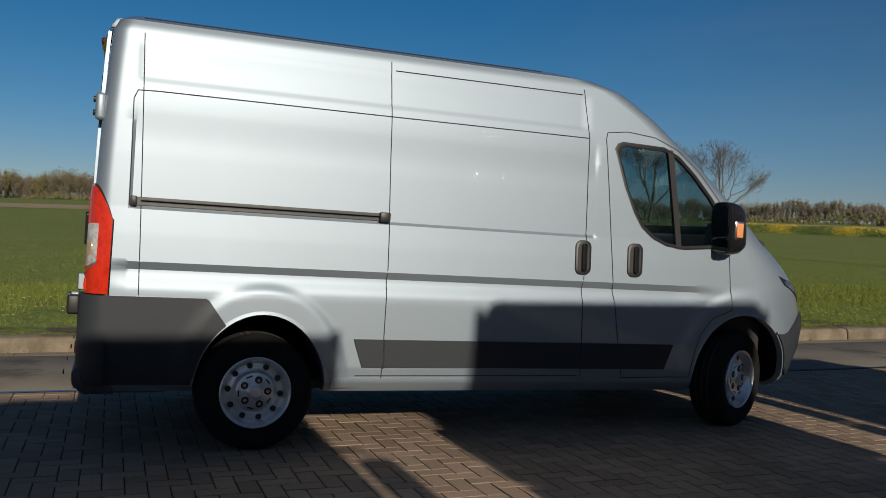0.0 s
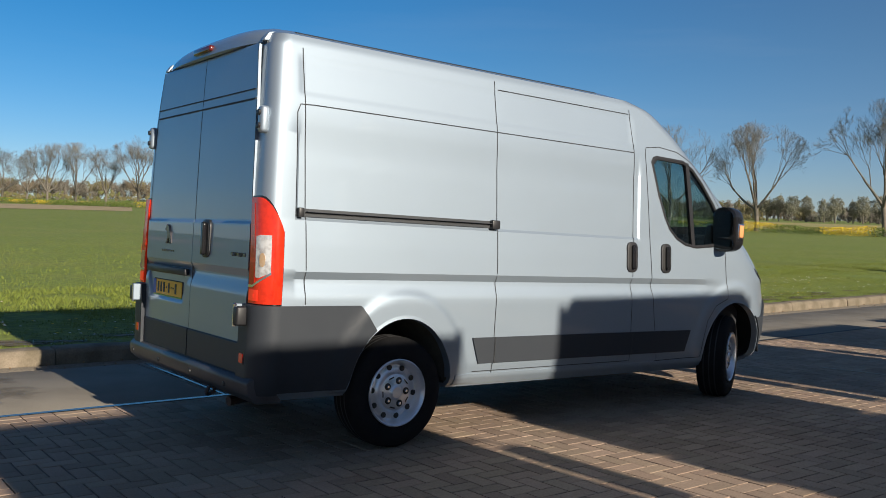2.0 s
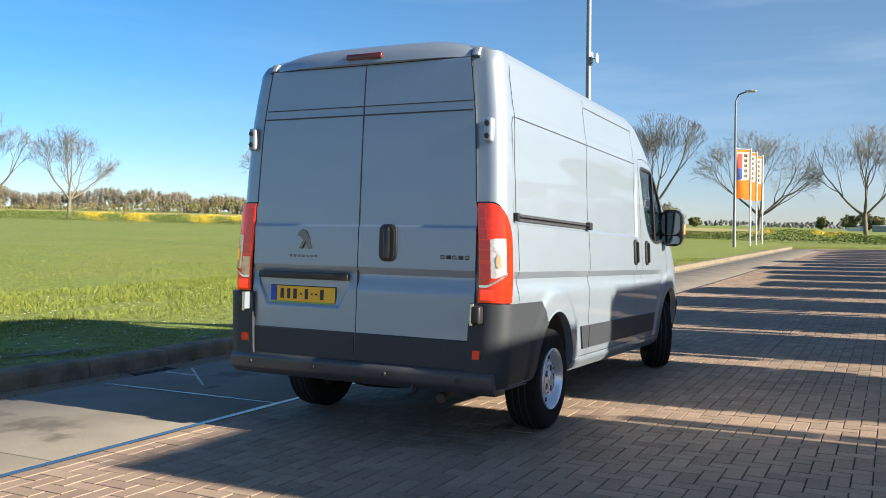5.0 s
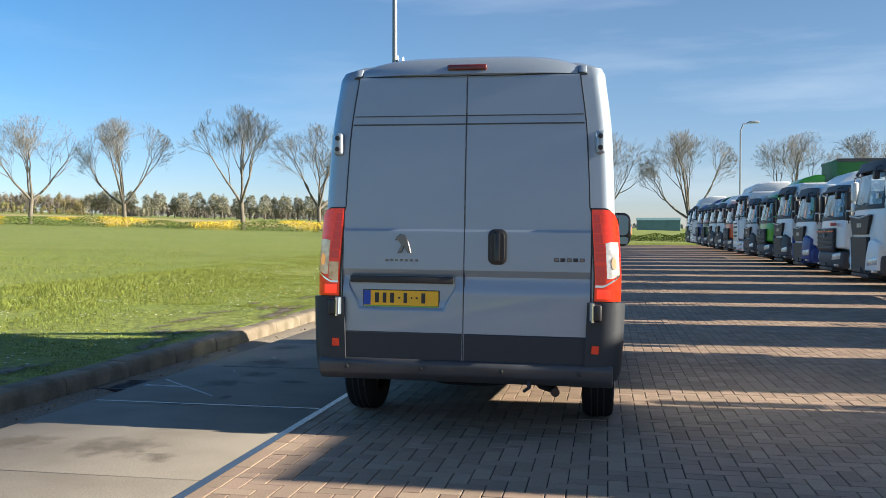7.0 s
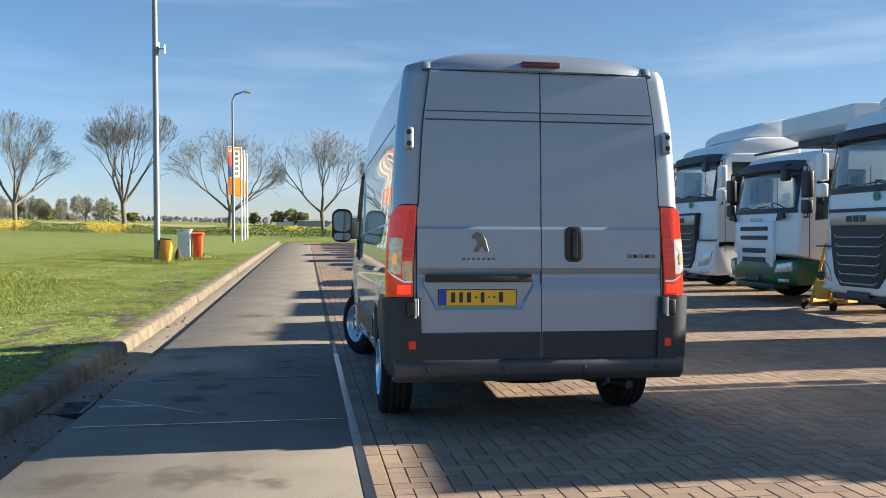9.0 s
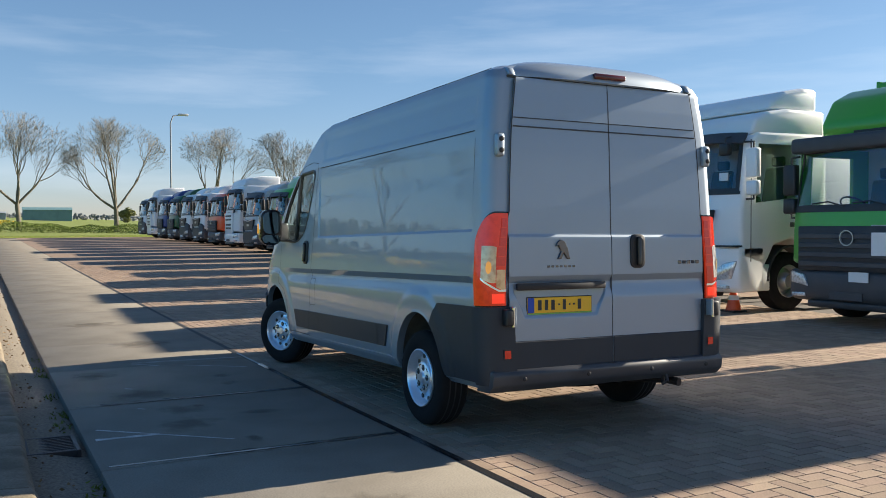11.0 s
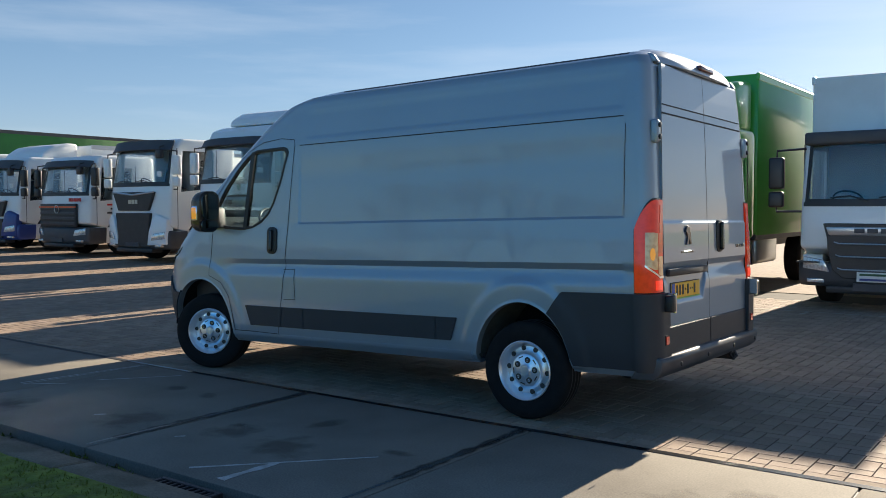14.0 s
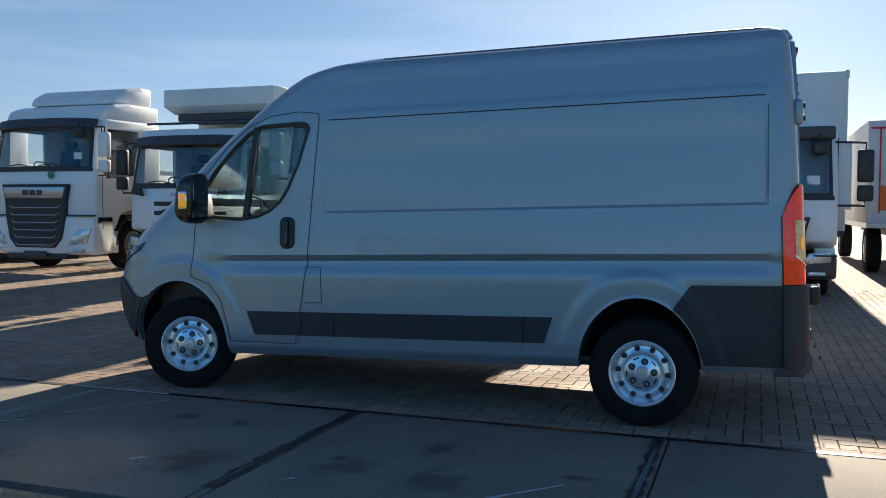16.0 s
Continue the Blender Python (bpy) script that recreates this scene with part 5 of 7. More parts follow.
    if grille == "shield":
        zt, kw = gz1 - 0.09, hw / 1.245
        ks = (zt - 0.48) / 1.23
        outline = [(0.80, zt), (0.735, zt - 0.33 * ks), (0.72, zt - 0.62 * ks), (0.64, zt - 1.05 * ks), (0.48, zt - 1.23 * ks)]
        pts = [(kw * p, z) for p, z in outline] + [(-kw * p, z) for p, z in outline[::-1]]
        gr = part("grille", prism(pts, "y", -0.05, 0.062, 0.012, 1), M_TGRILLE, T, "wide dark grille")
        part("grille_bar", prism([(-0.75 * kw, zt - 0.05), (0.75 * kw, zt - 0.05), (0.70 * kw, zt - 0.27 * ks), (-0.70 * kw, zt - 0.27 * ks)], "y", 0.04, 0.085, 0.02, 2), M_SLAT, gr, "bright metal grille bar")
        bars(gr, "badge_bar", -0.22, 0.30, zt - 0.16 * ks, 0.10 * ks, 3, 0.085, M_TDARK)
        for k in range(slats):
            z = zt - (0.40 + 0.87 / slats * k) * ks
            hwk = kw * (0.62 - 0.028 * k)
            part("slat", bx(-hwk, hwk, 0.03, 0.085, z - 0.085 * ks, z - 0.055 * ks, 0.008, 1), M_TDARK, gr)
            part("slat_edge", tube([(-hwk, 0.06, z - 0.01), (-hwk + 0.07, 0.08, z - 0.05 * ks), (hwk - 0.07, 0.08, z - 0.05 * ks), (hwk, 0.06, z - 0.01)], 0.009, 6), M_SLAT, gr)
    elif grille == "ladder":
        gr = part("grille", bx(-0.70, 0.70, -0.05, 0.025, gz0 - 0.12, gz1 + 0.02, 0.02), paint, T)
        for k in range(2):
            part("slat", bx(-0.52, 0.52, 0.0, 0.04, gz1 - 0.16 - 0.17 * k, gz1 - 0.08 - 0.17 * k, 0.01, 1), M_TGRILLE, gr)
        for k in range(2):
            part("slat", bx(-0.44, 0.44, 0.0, 0.04, gz1 - 0.58 - 0.17 * k, gz1 - 0.49 - 0.17 * k, 0.01, 1), M_TGRILLE, gr)
        bars(gr, "badge_bar", -0.2, 0.2, gz1 + 0.05, 0.06, 6, 0.0, M_SLAT)
        for s in (-1, 1):
            part("corner_vent", prism([(s * 0.78, gz1 + 0.02), (s * 1.05, gz1 + 0.06), (s * 1.02, gz1 + 0.16), (s * 0.84, gz1 + 0.16)], "y", -0.04, 0.015, 0.005, 1), M_TGRILLE, gr)
    elif grille == "wings":
        gr = part("grille", prism([(-0.84, gz1 + 0.02), (0.84, gz1 + 0.02), (0.62, gz1 - 0.44), (-0.62, gz1 - 0.44)], "y", -0.05, 0.03, 0.012, 1), M_TGRILLE, T, "dark grille")
        part("grille_rim", tube([(-0.84, 0.025, gz1 + 0.02), (0, 0.04, gz1 - 0.05), (0.84, 0.025, gz1 + 0.02)], 0.024, 6), M_SLAT, gr)
        bars(gr, "badge_bar", -0.2, 0.2, gz1 - 0.22, 0.10, 3, 0.03, M_SLAT)
        part("lower_grille", prism([(-0.70, gz1 - 0.50), (0.70, gz1 - 0.50), (0.60, 0.62), (0.66, 0.40), (-0.66, 0.40), (-0.60, 0.62)], "y", -0.05, 0.05, 0.012, 1), M_TGRILLE, T)
        for s in (-1, 1):
            pod = part("lamp_pod", prism([(s * 0.60, 0.44), (s * (hw - 0.05), 0.46), (s * (hw - 0.03), 1.08), (s * 0.92, 1.20), (s * 0.80, 1.12), (s * 0.66, 0.80)], "y", -0.20, 0.0, 0.03, 3), paint if x < 18 else bumper, T, "painted headlamp pod")
            for v in pod.data.vertices:
                v.co.y += 0.085 - 0.19 * (abs(v.co.x) / hw) ** 3.5
    else:
        gr = part("grille", bx(-0.86, 0.86, -0.05, 0.025, gz0 + 0.02, gz1 - 0.05, 0.015), M_TGRILLE, T, "dark slatted grille")
        for k in range(4):
            part("slat", bx(-0.84, 0.84, 0.0, 0.045, gz0 + 0.08 + 0.135 * k, gz0 + 0.16 + 0.135 * k, 0.012, 1), M_TDARK, gr)
        if emblem:
            e = lathe([(0.03, 0.10), (0.06, 0.115), (0.06, 0.10), (0.045, 0.095)], "y", 24, True)
            bmesh.ops.transform(e, matrix=Matrix.Translation((0, 0, gz0 + 0.5)), verts=e.verts)
            part("emblem_ring", e, M_SLAT, gr)
    # bumper with lamps
    btop = skirt or zt - 0.60 * ks if grille == "shield" else gz0 + 0.02
    b = prism([(-0.55, 0.36), (-0.03, 0.34), (0.04, 0.42), (0.05, 0.60), (0.035, btop - 0.03), (0.0, btop), (-0.6, btop)], "x", -hw, hw, 0.04, 3)
    bow(b)
    bp = part("bumper", b, bumper, T, "front bumper")
    if grille == "shield":
        for s in (-1, 1):
            part("bumper_joint", prism([(s * 0.72 * kw, btop - 0.012), (s * hw * 0.99, btop - 0.012), (s * hw * 0.99, btop + 0.012), (s * 0.72 * kw, btop + 0.012)], "y", -0.3, 0.012), M_TGRILLE, bp)
    part("bumper_foot", bx(-hw * 0.6, hw * 0.6, -0.3, 0.02, 0.26, 0.36, 0.02), M_TGRILLE, bp)
    pz = 0.36 if grille == "shield" else 0.45
    part("plate_panel", bx(-0.27, 0.27, 0.045, 0.072, pz - 0.055, pz + 0.055, 0.004, 1), M_TDARK if near else M_BOXW, bp)
    for s in (-1, 1):
        lx = s * (hw - 0.28)
        big = [(s * (hw - 0.48), 0.53), (s * (hw - 0.12), 0.57), (s * (hw - 0.035), 0.87), (s * (hw - 0.24), 0.83), (s * (hw - 0.42), 0.70)]
        lamp = part("headlamp", prism(big, "y", -0.16, -0.03, 0.02, 2) if grille == "shield" and hw > 1.2 else prism([(lx - 0.20, 0.56), (lx + 0.20, 0.60), (lx + 0.20, 0.78), (lx - 0.12, 0.73)], "y", -0.12, 0.03 - 0.06, 0.02, 2) if s > 0 else prism([(lx - 0.20, 0.60), (lx + 0.20, 0.56), (lx + 0.12, 0.73), (lx - 0.20, 0.78)], "y", -0.12, -0.03, 0.02, 2), M_LENS, bp, "clear headlamp")
        for v in lamp.data.vertices:
            v.co.y += (0.10 if grille != "wings" else 0.13) - 0.19 * (abs(v.co.x) / hw) ** 3.5
        part("fog_lamp", bx(lx - 0.12, lx + 0.12, -0.14, 0.0, 0.40, 0.46, 0.012), M_LENS, bp)
        # side door with window
        for q in (0,):
            sx = s * hw
            pts = side_glass
            part("side_window", prism(pts, "x", *sorted((sx - s * 0.03, sx + s * (0.006 if not see else -0.018))), 0.002, 1), M_CABGLASS if see else M_TGLASS, T, "dark cab side window").visible_shadow = not see
            part("door_joint", bx(*sorted((sx - s * 0.01, sx + s * 0.004)), -0.40, -0.385, 0.85, ws[1]), M_SEAM, T)
            part("door_joint", bx(*sorted((sx - s * 0.01, sx + s * 0.004)), -1.60, -1.585, 0.95, ws[1]), M_SEAM, T)
            part("door_grip", bx(*sorted((sx, sx + s * 0.02)), -1.5, -1.3, 1.42, 1.5, 0.008), M_TDARK, T)
            part("cab_step", bx(*sorted((sx - s * 0.30, sx - s * 0.01)), -0.85, -0.35, 0.36, 0.80, 0.02), lower, T)
            part("wheel_guard", sheet(lambda u, v: Vector((sx - s * 0.36 + s * 0.37 * v, -1.35 + 0.58 * math.cos(u), 0.52 + 0.60 * math.sin(u))), lin(0.0, math.pi, 14), [0, 1], 0.03), M_TGRILLE, T)
        # mirrors on two arms
        mp = M_TWHITE if pale_mirror else M_BLACK
        mx = s * (hw + reach)
        mi = part("mirror", bx(mx - 0.11, mx + 0.11, -0.30, -0.16, ws[0] + 0.20, ws[0] + 0.68, 0.035, 3), mp, T, "door mirror")
        part("wide_mirror", bx(mx - 0.11, mx + 0.11, -0.29, -0.16, ws[0] - 0.08, ws[0] + 0.16, 0.035, 3), mp, mi)
        part("mirror_arm", tube([(s * (hw - 0.05), -0.30, ws[0] + 0.80), (mx, -0.24, ws[0] + 0.78), (mx, -0.23, ws[0] + 0.62)], 0.018, 6), M_BLACK, mi)
        part("mirror_arm", tube([(s * (hw - 0.05), -0.30, ws[0] - 0.14), (mx, -0.24, ws[0] - 0.14), (mx, -0.23, ws[0] - 0.02)], 0.018, 6), M_BLACK, mi)
        for y in (-1.35, box_y - box_len + 1.8, *((box_y - box_len + 3.1,) if box_len > 5.5 else ())):
            truck_wheel(T, s * (hw - 0.2), y, s)
        part("chassis_rail", bx(*sorted((s * 0.35, s * 0.45)), box_y - box_len + 0.4, -0.6, 0.72, 0.95), M_DARKMETAL, T)
        part("fuel_tank", bx(*sorted((s * 0.55, s * (hw - 0.05))), -3.6, -2.4, 0.5, 1.0, 0.08, 3), M_SLAT, T)
    # front kerb mirror
    part("kerb_mirror", bx(-hw + 0.16, -hw + 0.36, interp(face, ws[1]) + 0.06, interp(face, ws[1]) + 0.18, ws[1] - 0.26, ws[1] - 0.06, 0.03, 2), M_BLACK, T)
    part("mirror_arm", tube([(-hw + 0.26, interp(face, ws[1]), ws[1] + 0.06), (-hw + 0.26, interp(face, ws[1]) + 0.12, ws[1] + 0.02), (-hw + 0.26, interp(face, ws[1]) + 0.12, ws[1] - 0.1)], 0.014, 6), M_BLACK, T)
    # body behind
    if box:
        bw = hw if box == "slim" else 1.31 if box == "wide" else 1.25
        bp_ = box_paint or M_BOXW
        bd = part("load_body", bx(-bw, bw, box_y - box_len, box_y, 1.0, box_h, 0.05, 2), bp_, T, "load body")
        part("body_rim", merge(bx(-bw - 0.01, -bw + 0.05, box_y - box_len, box_y + 0.01, box_h - 0.12, box_h + 0.01, 0.01, 1), bx(bw - 0.05, bw + 0.01, box_y - box_len, box_y + 0.01, box_h - 0.12, box_h + 0.01, 0.01, 1)), M_TDARK if bp_ is M_TARP else bp_ if bp_ is M_TGREEN else M_SLAT, bd)
        part("body_sill", bx(-bw + 0.02, bw - 0.02, box_y - box_len, box_y, 0.93, 1.03, 0.01, 1), M_TDARK, bd)
        if luton:
            part("body_overhang", prism([(box_y, h + 0.40), (-1.6, h + 0.40), (-1.25, h + 0.52), (-1.25, h + 0.86), (box_y, h + 0.90)], "x", -bw, bw, 0.03, 2), bp_, bd)
            part("overhang_beam", bx(-bw + 0.12, bw - 0.12, box_y, -1.55, h + 0.26, h + 0.41, 0.02, 1), M_TDARK, bd)
            part("roof_rack", tube([(-hw + 0.1, -0.6, h + 0.12), (hw - 0.1, -0.6, h + 0.12)], 0.025, 6), M_TDARK, T)
    if extras:
        extras(T, hw, face, h, ws)
    return T


def lf_extras(T, hw, face, h, ws):
    part("roof_visor", bx(-hw + 0.05, hw - 0.05, -0.44, -0.15, ws[1] - 0.03, h + 0.012, 0.04, 3), M_TDARK, T, "dark band over the windscreen")
    part("sign_board", bx(-0.42, 0.22, 0.06, 0.085, 0.44, 0.58, 0.006, 1), M_BOXW, T, "white sign board with coloured bars")
    part("sign_bar", bx(-0.38, 0.18, 0.086, 0.092, 0.46, 0.49), M_TBLUE, T)
    part("sign_bar", bx(-0.38, 0.18, 0.086, 0.092, 0.53, 0.56), M_TDKGREEN, T)


def atego_extras(T, hw, face, h, ws):
    b = prism([(-0.75, h - 0.02), (-0.72, h + 0.25), (-0.95, h + 0.62), (-1.35, h + 0.80), (-2.0, h + 0.86), (-2.0, h - 0.02)], "x", -hw + 0.06, hw - 0.06, 0.09, 3)
    part("roof_deflector", b, M_TGREEN, T, "large green roof deflector")
    part("deflector_slot", bx(-0.5, 0.45, -0.76, -0.66, h + 0.02, h + 0.10, 0.01, 1), M_TGRILLE, T)
    part("roof_visor", bx(-hw + 0.02, hw - 0.02, -0.42, -0.10, ws[1] - 0.03, h, 0.05, 3), M_TDARK, T, "dark roof visor band")
    part("paper_sheet", bx(-0.62, -0.40, 0.045, 0.056, 1.04, 1.36), M_BOXW, T, "grey paper fixed to the grille")
    part("paper_sheet", bx(-0.36, -0.05, 0.052, 0.066, 0.66, 0.80), M_BOXW, T)
    bars(T, "badge_bar", -0.72, -0.35, ws[0] - 0.28, 0.05, 6, 0.0, M_SLAT)
    part("round_sticker", lathe([(0, 0.08), (0.01, 0.08), (0.012, 0.07)], "y", 20), M_TBLUE, T).matrix_basis = Matrix.Translation((-hw + 0.34, interp(face, ws[1] - 0.1) - 0.19 * ((hw - 0.34) / hw) ** 3.5 + 0.01, ws[1] - 0.1))


def firm_extras(T, hw, face, h, ws):
    bars(T, "sign_bar", -hw + 0.1, -0.5, ws[0] - 0.17, 0.09, 5, 0.0, M_REDTXT)
    part("trim", bx(-0.88, 0.88, 0.02, 0.05, 1.32, 1.36), M_TORANGE, T)
    for k in range(4):
        part("sign_bar", bx(hw + 0.001, hw + 0.008, -1.5, -0.7 - 0.1 * (k % 2), 1.38 - 0.11 * k, 1.43 - 0.11 * k), M_REDTXT if k == 0 else M_TDARK, T)
        part("sign_bar", bx(-hw - 0.008, -hw - 0.001, -1.5, -0.7 - 0.1 * (k % 2), 1.38 - 0.11 * k, 1.43 - 0.11 * k), M_REDTXT if k == 0 else M_TDARK, T)


def badge_l(T, hw, face, h, ws):
    b = lathe([(0, 0.075), (0.008, 0.075), (0.010, 0.06)], "y", 20)
    bmesh.ops.transform(b, matrix=Matrix.Translation((-0.36, 0.0, ws[0] - 0.13)), verts=b.verts)
    part("round_badge", b, mat("teal_badge", (0.02, 0.22, 0.16), 0.4, fine=0.05), T)


truck(0.14, "white box truck with a grey bumper and dark roof visor", M_TWHITE, 2.15, 2.60, (1.58, 2.45), bumper=M_TDARK, visor=False, grille="shield", box="wide", box_h=3.63, box_y=-1.75, box_len=6.5, front_y=-7.4, extras=lf_extras, depth=1.7, reach=0.36, skirt=0.70, slats=3)
truck(3.50, "bright green box truck with a tall roof deflector", M_TGREEN, 2.30, 2.78, (1.72, 2.58), bumper=M_TDARK, visor=False, box="slim", box_paint=M_TGREEN, box_h=3.80, box_y=-2.15, box_len=6.5, front_y=-7.1, extras=atego_extras, depth=2.0, reach=0.06)
truck(6.82, "white tractor unit with a high roof and dark grille", M_TWHITE, 2.49, 3.0, (2.02, 2.86), grille="shield", high=0.42, spoiler=0.42, box_len=3.6, pale_mirror=True, extras=badge_l)
truck(10.15, "white truck with green lower cab and box body over the roof", M_TWHITE, 2.45, 2.78, (1.72, 2.50), lower=M_TDKGREEN, grille="ladder", box="full", box_h=3.67, box_y=-2.4, luton=True)
truck(13.43, "white tractor unit with high roof and large deflector", M_TWHITE, 2.49, 3.0, (2.02, 2.86), grille="shield", high=0.36, spoiler=0.42, box_len=3.6, pale_mirror=True, extras=badge_l)
truck(16.95, "white tipper truck with a dark wing grille", M_TWHITE, 2.44, 3.05, (1.95, 2.82), bumper=M_TDARK, grille="wings", box="full", box_h=2.2, box_y=-2.6, pale_mirror=True)
truck(20.35, "white truck with red lettering bars and a dark bumper", M_TWHITE, 2.40, 2.72, (1.70, 2.46), bumper=M_TDARK, box="full", box_h=1.6, box_y=-2.4, extras=firm_extras)
truck(23.9, "white truck with a blue bumper and roof deflector", M_TWHITE, 2.44, 2.75, (1.68, 2.46), bumper=M_TBLUE, grille="wings", spoiler=0.5, box="full", box_h=3.2, box_y=-2.5)
truck(27.25, "white truck with a dark bumper and wing grille", M_TWHITE, 2.44, 2.95, (1.80, 2.64), bumper=M_TDARK, grille="wings", box="full", box_h=2.6, box_y=-2.6, box_len=5)
truck(30.8, "green truck with a sloping roof deflector and green curtain trailer", M_TGREEN, 2.44, 2.75, (1.65, 2.45), bumper=M_TDARK, spoiler=0.7, box="full", box_paint=M_TARP, box_h=4.0, box_len=8.5)
truck(34.3, "pale grey truck with rounded cab and dark bumper", M_TGREY, 2.44, 2.75, (1.65, 2.45), bumper=M_TDARK, grille="wings", spoiler=0.4, box="full", box_h=3.5)
truck(37.75, "tall white tractor unit with a slatted grille", M_TWHITE, 2.49, 3.05, (1.95, 2.75), grille="ladder", high=0.45, box_len=3.6)
truck(41.2, "orange truck with a dark bumper", M_TORANGE, 2.4, 2.75, (1.65, 2.45), bumper=M_TDARK, spoiler=0.5, spoiler_paint=M_TGREY, box="full", box_h=3.4)
for x, lab, p, gr in ((44.9, "white truck with roof deflector and dark bumper", M_TWHITE, "wings"), (48.5, "white truck with dark bumper and box body", M_TWHITE, "wings"), (52.1, "dark green truck with a pale box body", M_TDKGREEN, "slats"), (55.7, "dark blue truck with high deflector", M_TBLUE, "slats")):
    truck(x, lab, p, 2.44, 2.85, (1.7, 2.52), bumper=M_TDARK, grille=gr, spoiler=0.5, box="full", box_h=3.3, near=False)
truck(59.7, "tall white tractor unit with a slatted grille", M_TWHITE, 2.49, 3.05, (1.95, 2.75), grille="ladder", high=0.5, box_len=3.6, near=False)
truck(63.3, "white truck with dark bumper and box body", M_TWHITE, 2.44, 2.85, (1.7, 2.52), bumper=M_TDARK, grille="wings", spoiler=0.4, box="full", box_h=3.3, near=False)

# a box trailer beyond the row, front wall with a red border
TR = thing("box_trailer", Matrix.Translation((-3.18, -13.5, 0)), "white box trailer with a red front border and orange marker", "trailer")
part("load_body", bx(-1.25, 1.25, -9, 0, 1.08, 3.2, 0.03), M_BOXW, TR)
part("front_border", merge(bx(-1.2, 1.2, 0.002, 0.012, 3.02, 3.06), bx(1.0, 1.03, 0.002, 0.012, 1.3, 3.02)), M_REDTXT, TR)
part("marker_panel", bx(0.85, 1.0, 0.003, 0.012, 1.35, 1.85), M_ORANGE, TR)
part("sill", bx(-1.25, 1.25, -9, 0.05, 0.98, 1.09, 0.01, 1), M_SLAT, TR)
for s in (-1, 1):
    for y in (-1.2, -7.5):
        truck_wheel(TR, s * 1.0, y, s)
    part("chassis_rail", bx(*sorted((s * 0.35, s * 0.45)), -9, 0, 0.75, 0.98), M_DARKMETAL, TR)
# yellow hand lift between two trucks
LIFT = thing("hand_lift", Matrix.Translation((8.25, -7.35, lot_z(8.4))) @ Matrix.Rotation(0.5, 4, "Z") @ Matrix.Diagonal((0.9, 0.9, 0.9, 1)), "yellow wheeled steel hand lift leaning between two trucks", "lift")
for s in (-1, 1):
    part("upright", tube([(s * 0.2, 0.3, 0.12), (s * 0.2, 0.0, 0.7), (s * 0.2, -0.25, 1.25)], 0.03, 6), M_YELLOW, LIFT)
    part("caster", lathe([(-0.03, 0.09), (0.03, 0.09)], "x", 16), M_RUBBER, LIFT).matrix_basis = Matrix.Translation((s * 0.28, 0.35, 0.09))
    part("leg", bx(s * 0.28 - 0.03, s * 0.28 + 0.03, -0.5, 0.42, 0.12, 0.2, 0.01), M_YELLOW, LIFT)
for k, z in enumerate((0.35, 0.62, 0.92, 1.22)):
    part("rung", tube([(-0.2, 0.3 - 0.45 * (z - 0.12), z), (0.2, 0.3 - 0.45 * (z - 0.12), z)], 0.024, 6), M_YELLOW, LIFT)
part("pump_box", bx(-0.14, 0.14, 0.02, 0.26, 0.2, 0.55, 0.03), M_YELLOW, LIFT)
part("pump_drum", lathe([(-0.1, 0.07), (0.1, 0.07)], "x", 14), M_DARKMETAL, LIFT).matrix_basis = Matrix.Translation((0, 0.2, 0.66))
part("cross_tube", tube([(-0.28, -0.5, 0.16), (0.28, -0.5, 0.16)], 0.03, 6), M_YELLOW, LIFT)
# ---- verge furniture ----
M_POLE = mat("galvanised_steel", (0.21, 0.225, 0.245), 0.5, 0.6, spots=0.3, size=3, second=(0.2, 0.21, 0.22), fine=0.06)


def stand(x, y, z=None):
    return Matrix.Translation((x, y, field_z(x, y) if z is None else z))


mast = thing("camera_mast", stand(25.24, 6.51), "tall grey steel mast on an orange box foot", "mast")
M_FOOT = mat("orange_foot_paint", (0.66, 0.27, 0.025), 0.55, spots=0.4, size=6, second=(0.45, 0.17, 0.03), fine=0.1)
part("pole", tube([(0, 0, 0), (0, 0, 6), (0, 0, 14)], [0.11, 0.095, 0.07], 16), M_POLE, mast)
part("aerial_box", bx(0.05, 0.15, -0.12, 0.0, 7.0, 7.45, 0.02), M_BOXW, mast)
part("aerial_dish", lathe([(0, 0.02), (0.03, 0.12), (0.06, 0.17), (0.05, 0.12)], "y", 18), M_BOXW, mast).matrix_basis = Matrix.Translation((0, -0.26, 7.2)) @ Matrix.Rotation(math.pi, 4, "Z")
part("bracket", tube([(0, 0, 7.2), (0, -0.24, 7.2)], 0.02, 6), M_POLE, mast)
foot = part("foot_box", prism([(-0.32, -0.05), (0.30, -0.05), (0.30, 0.62), (-0.32, 0.82)], "y", -0.36, 0.0, 0.02, 2), M_FOOT, mast, "orange painted steel foot box with a grey lid")
part("foot_lid", prism([(-0.33, 0.83), (0.31, 0.63), (0.31, 0.66), (-0.33, 0.86)], "y", -0.38, 0.02, 0.006, 1), M_POLE, foot)
foot.matrix_basis = Matrix.Translation((0.05, -0.04, 0)) @ Matrix.Rotation(0.12, 4, "X")
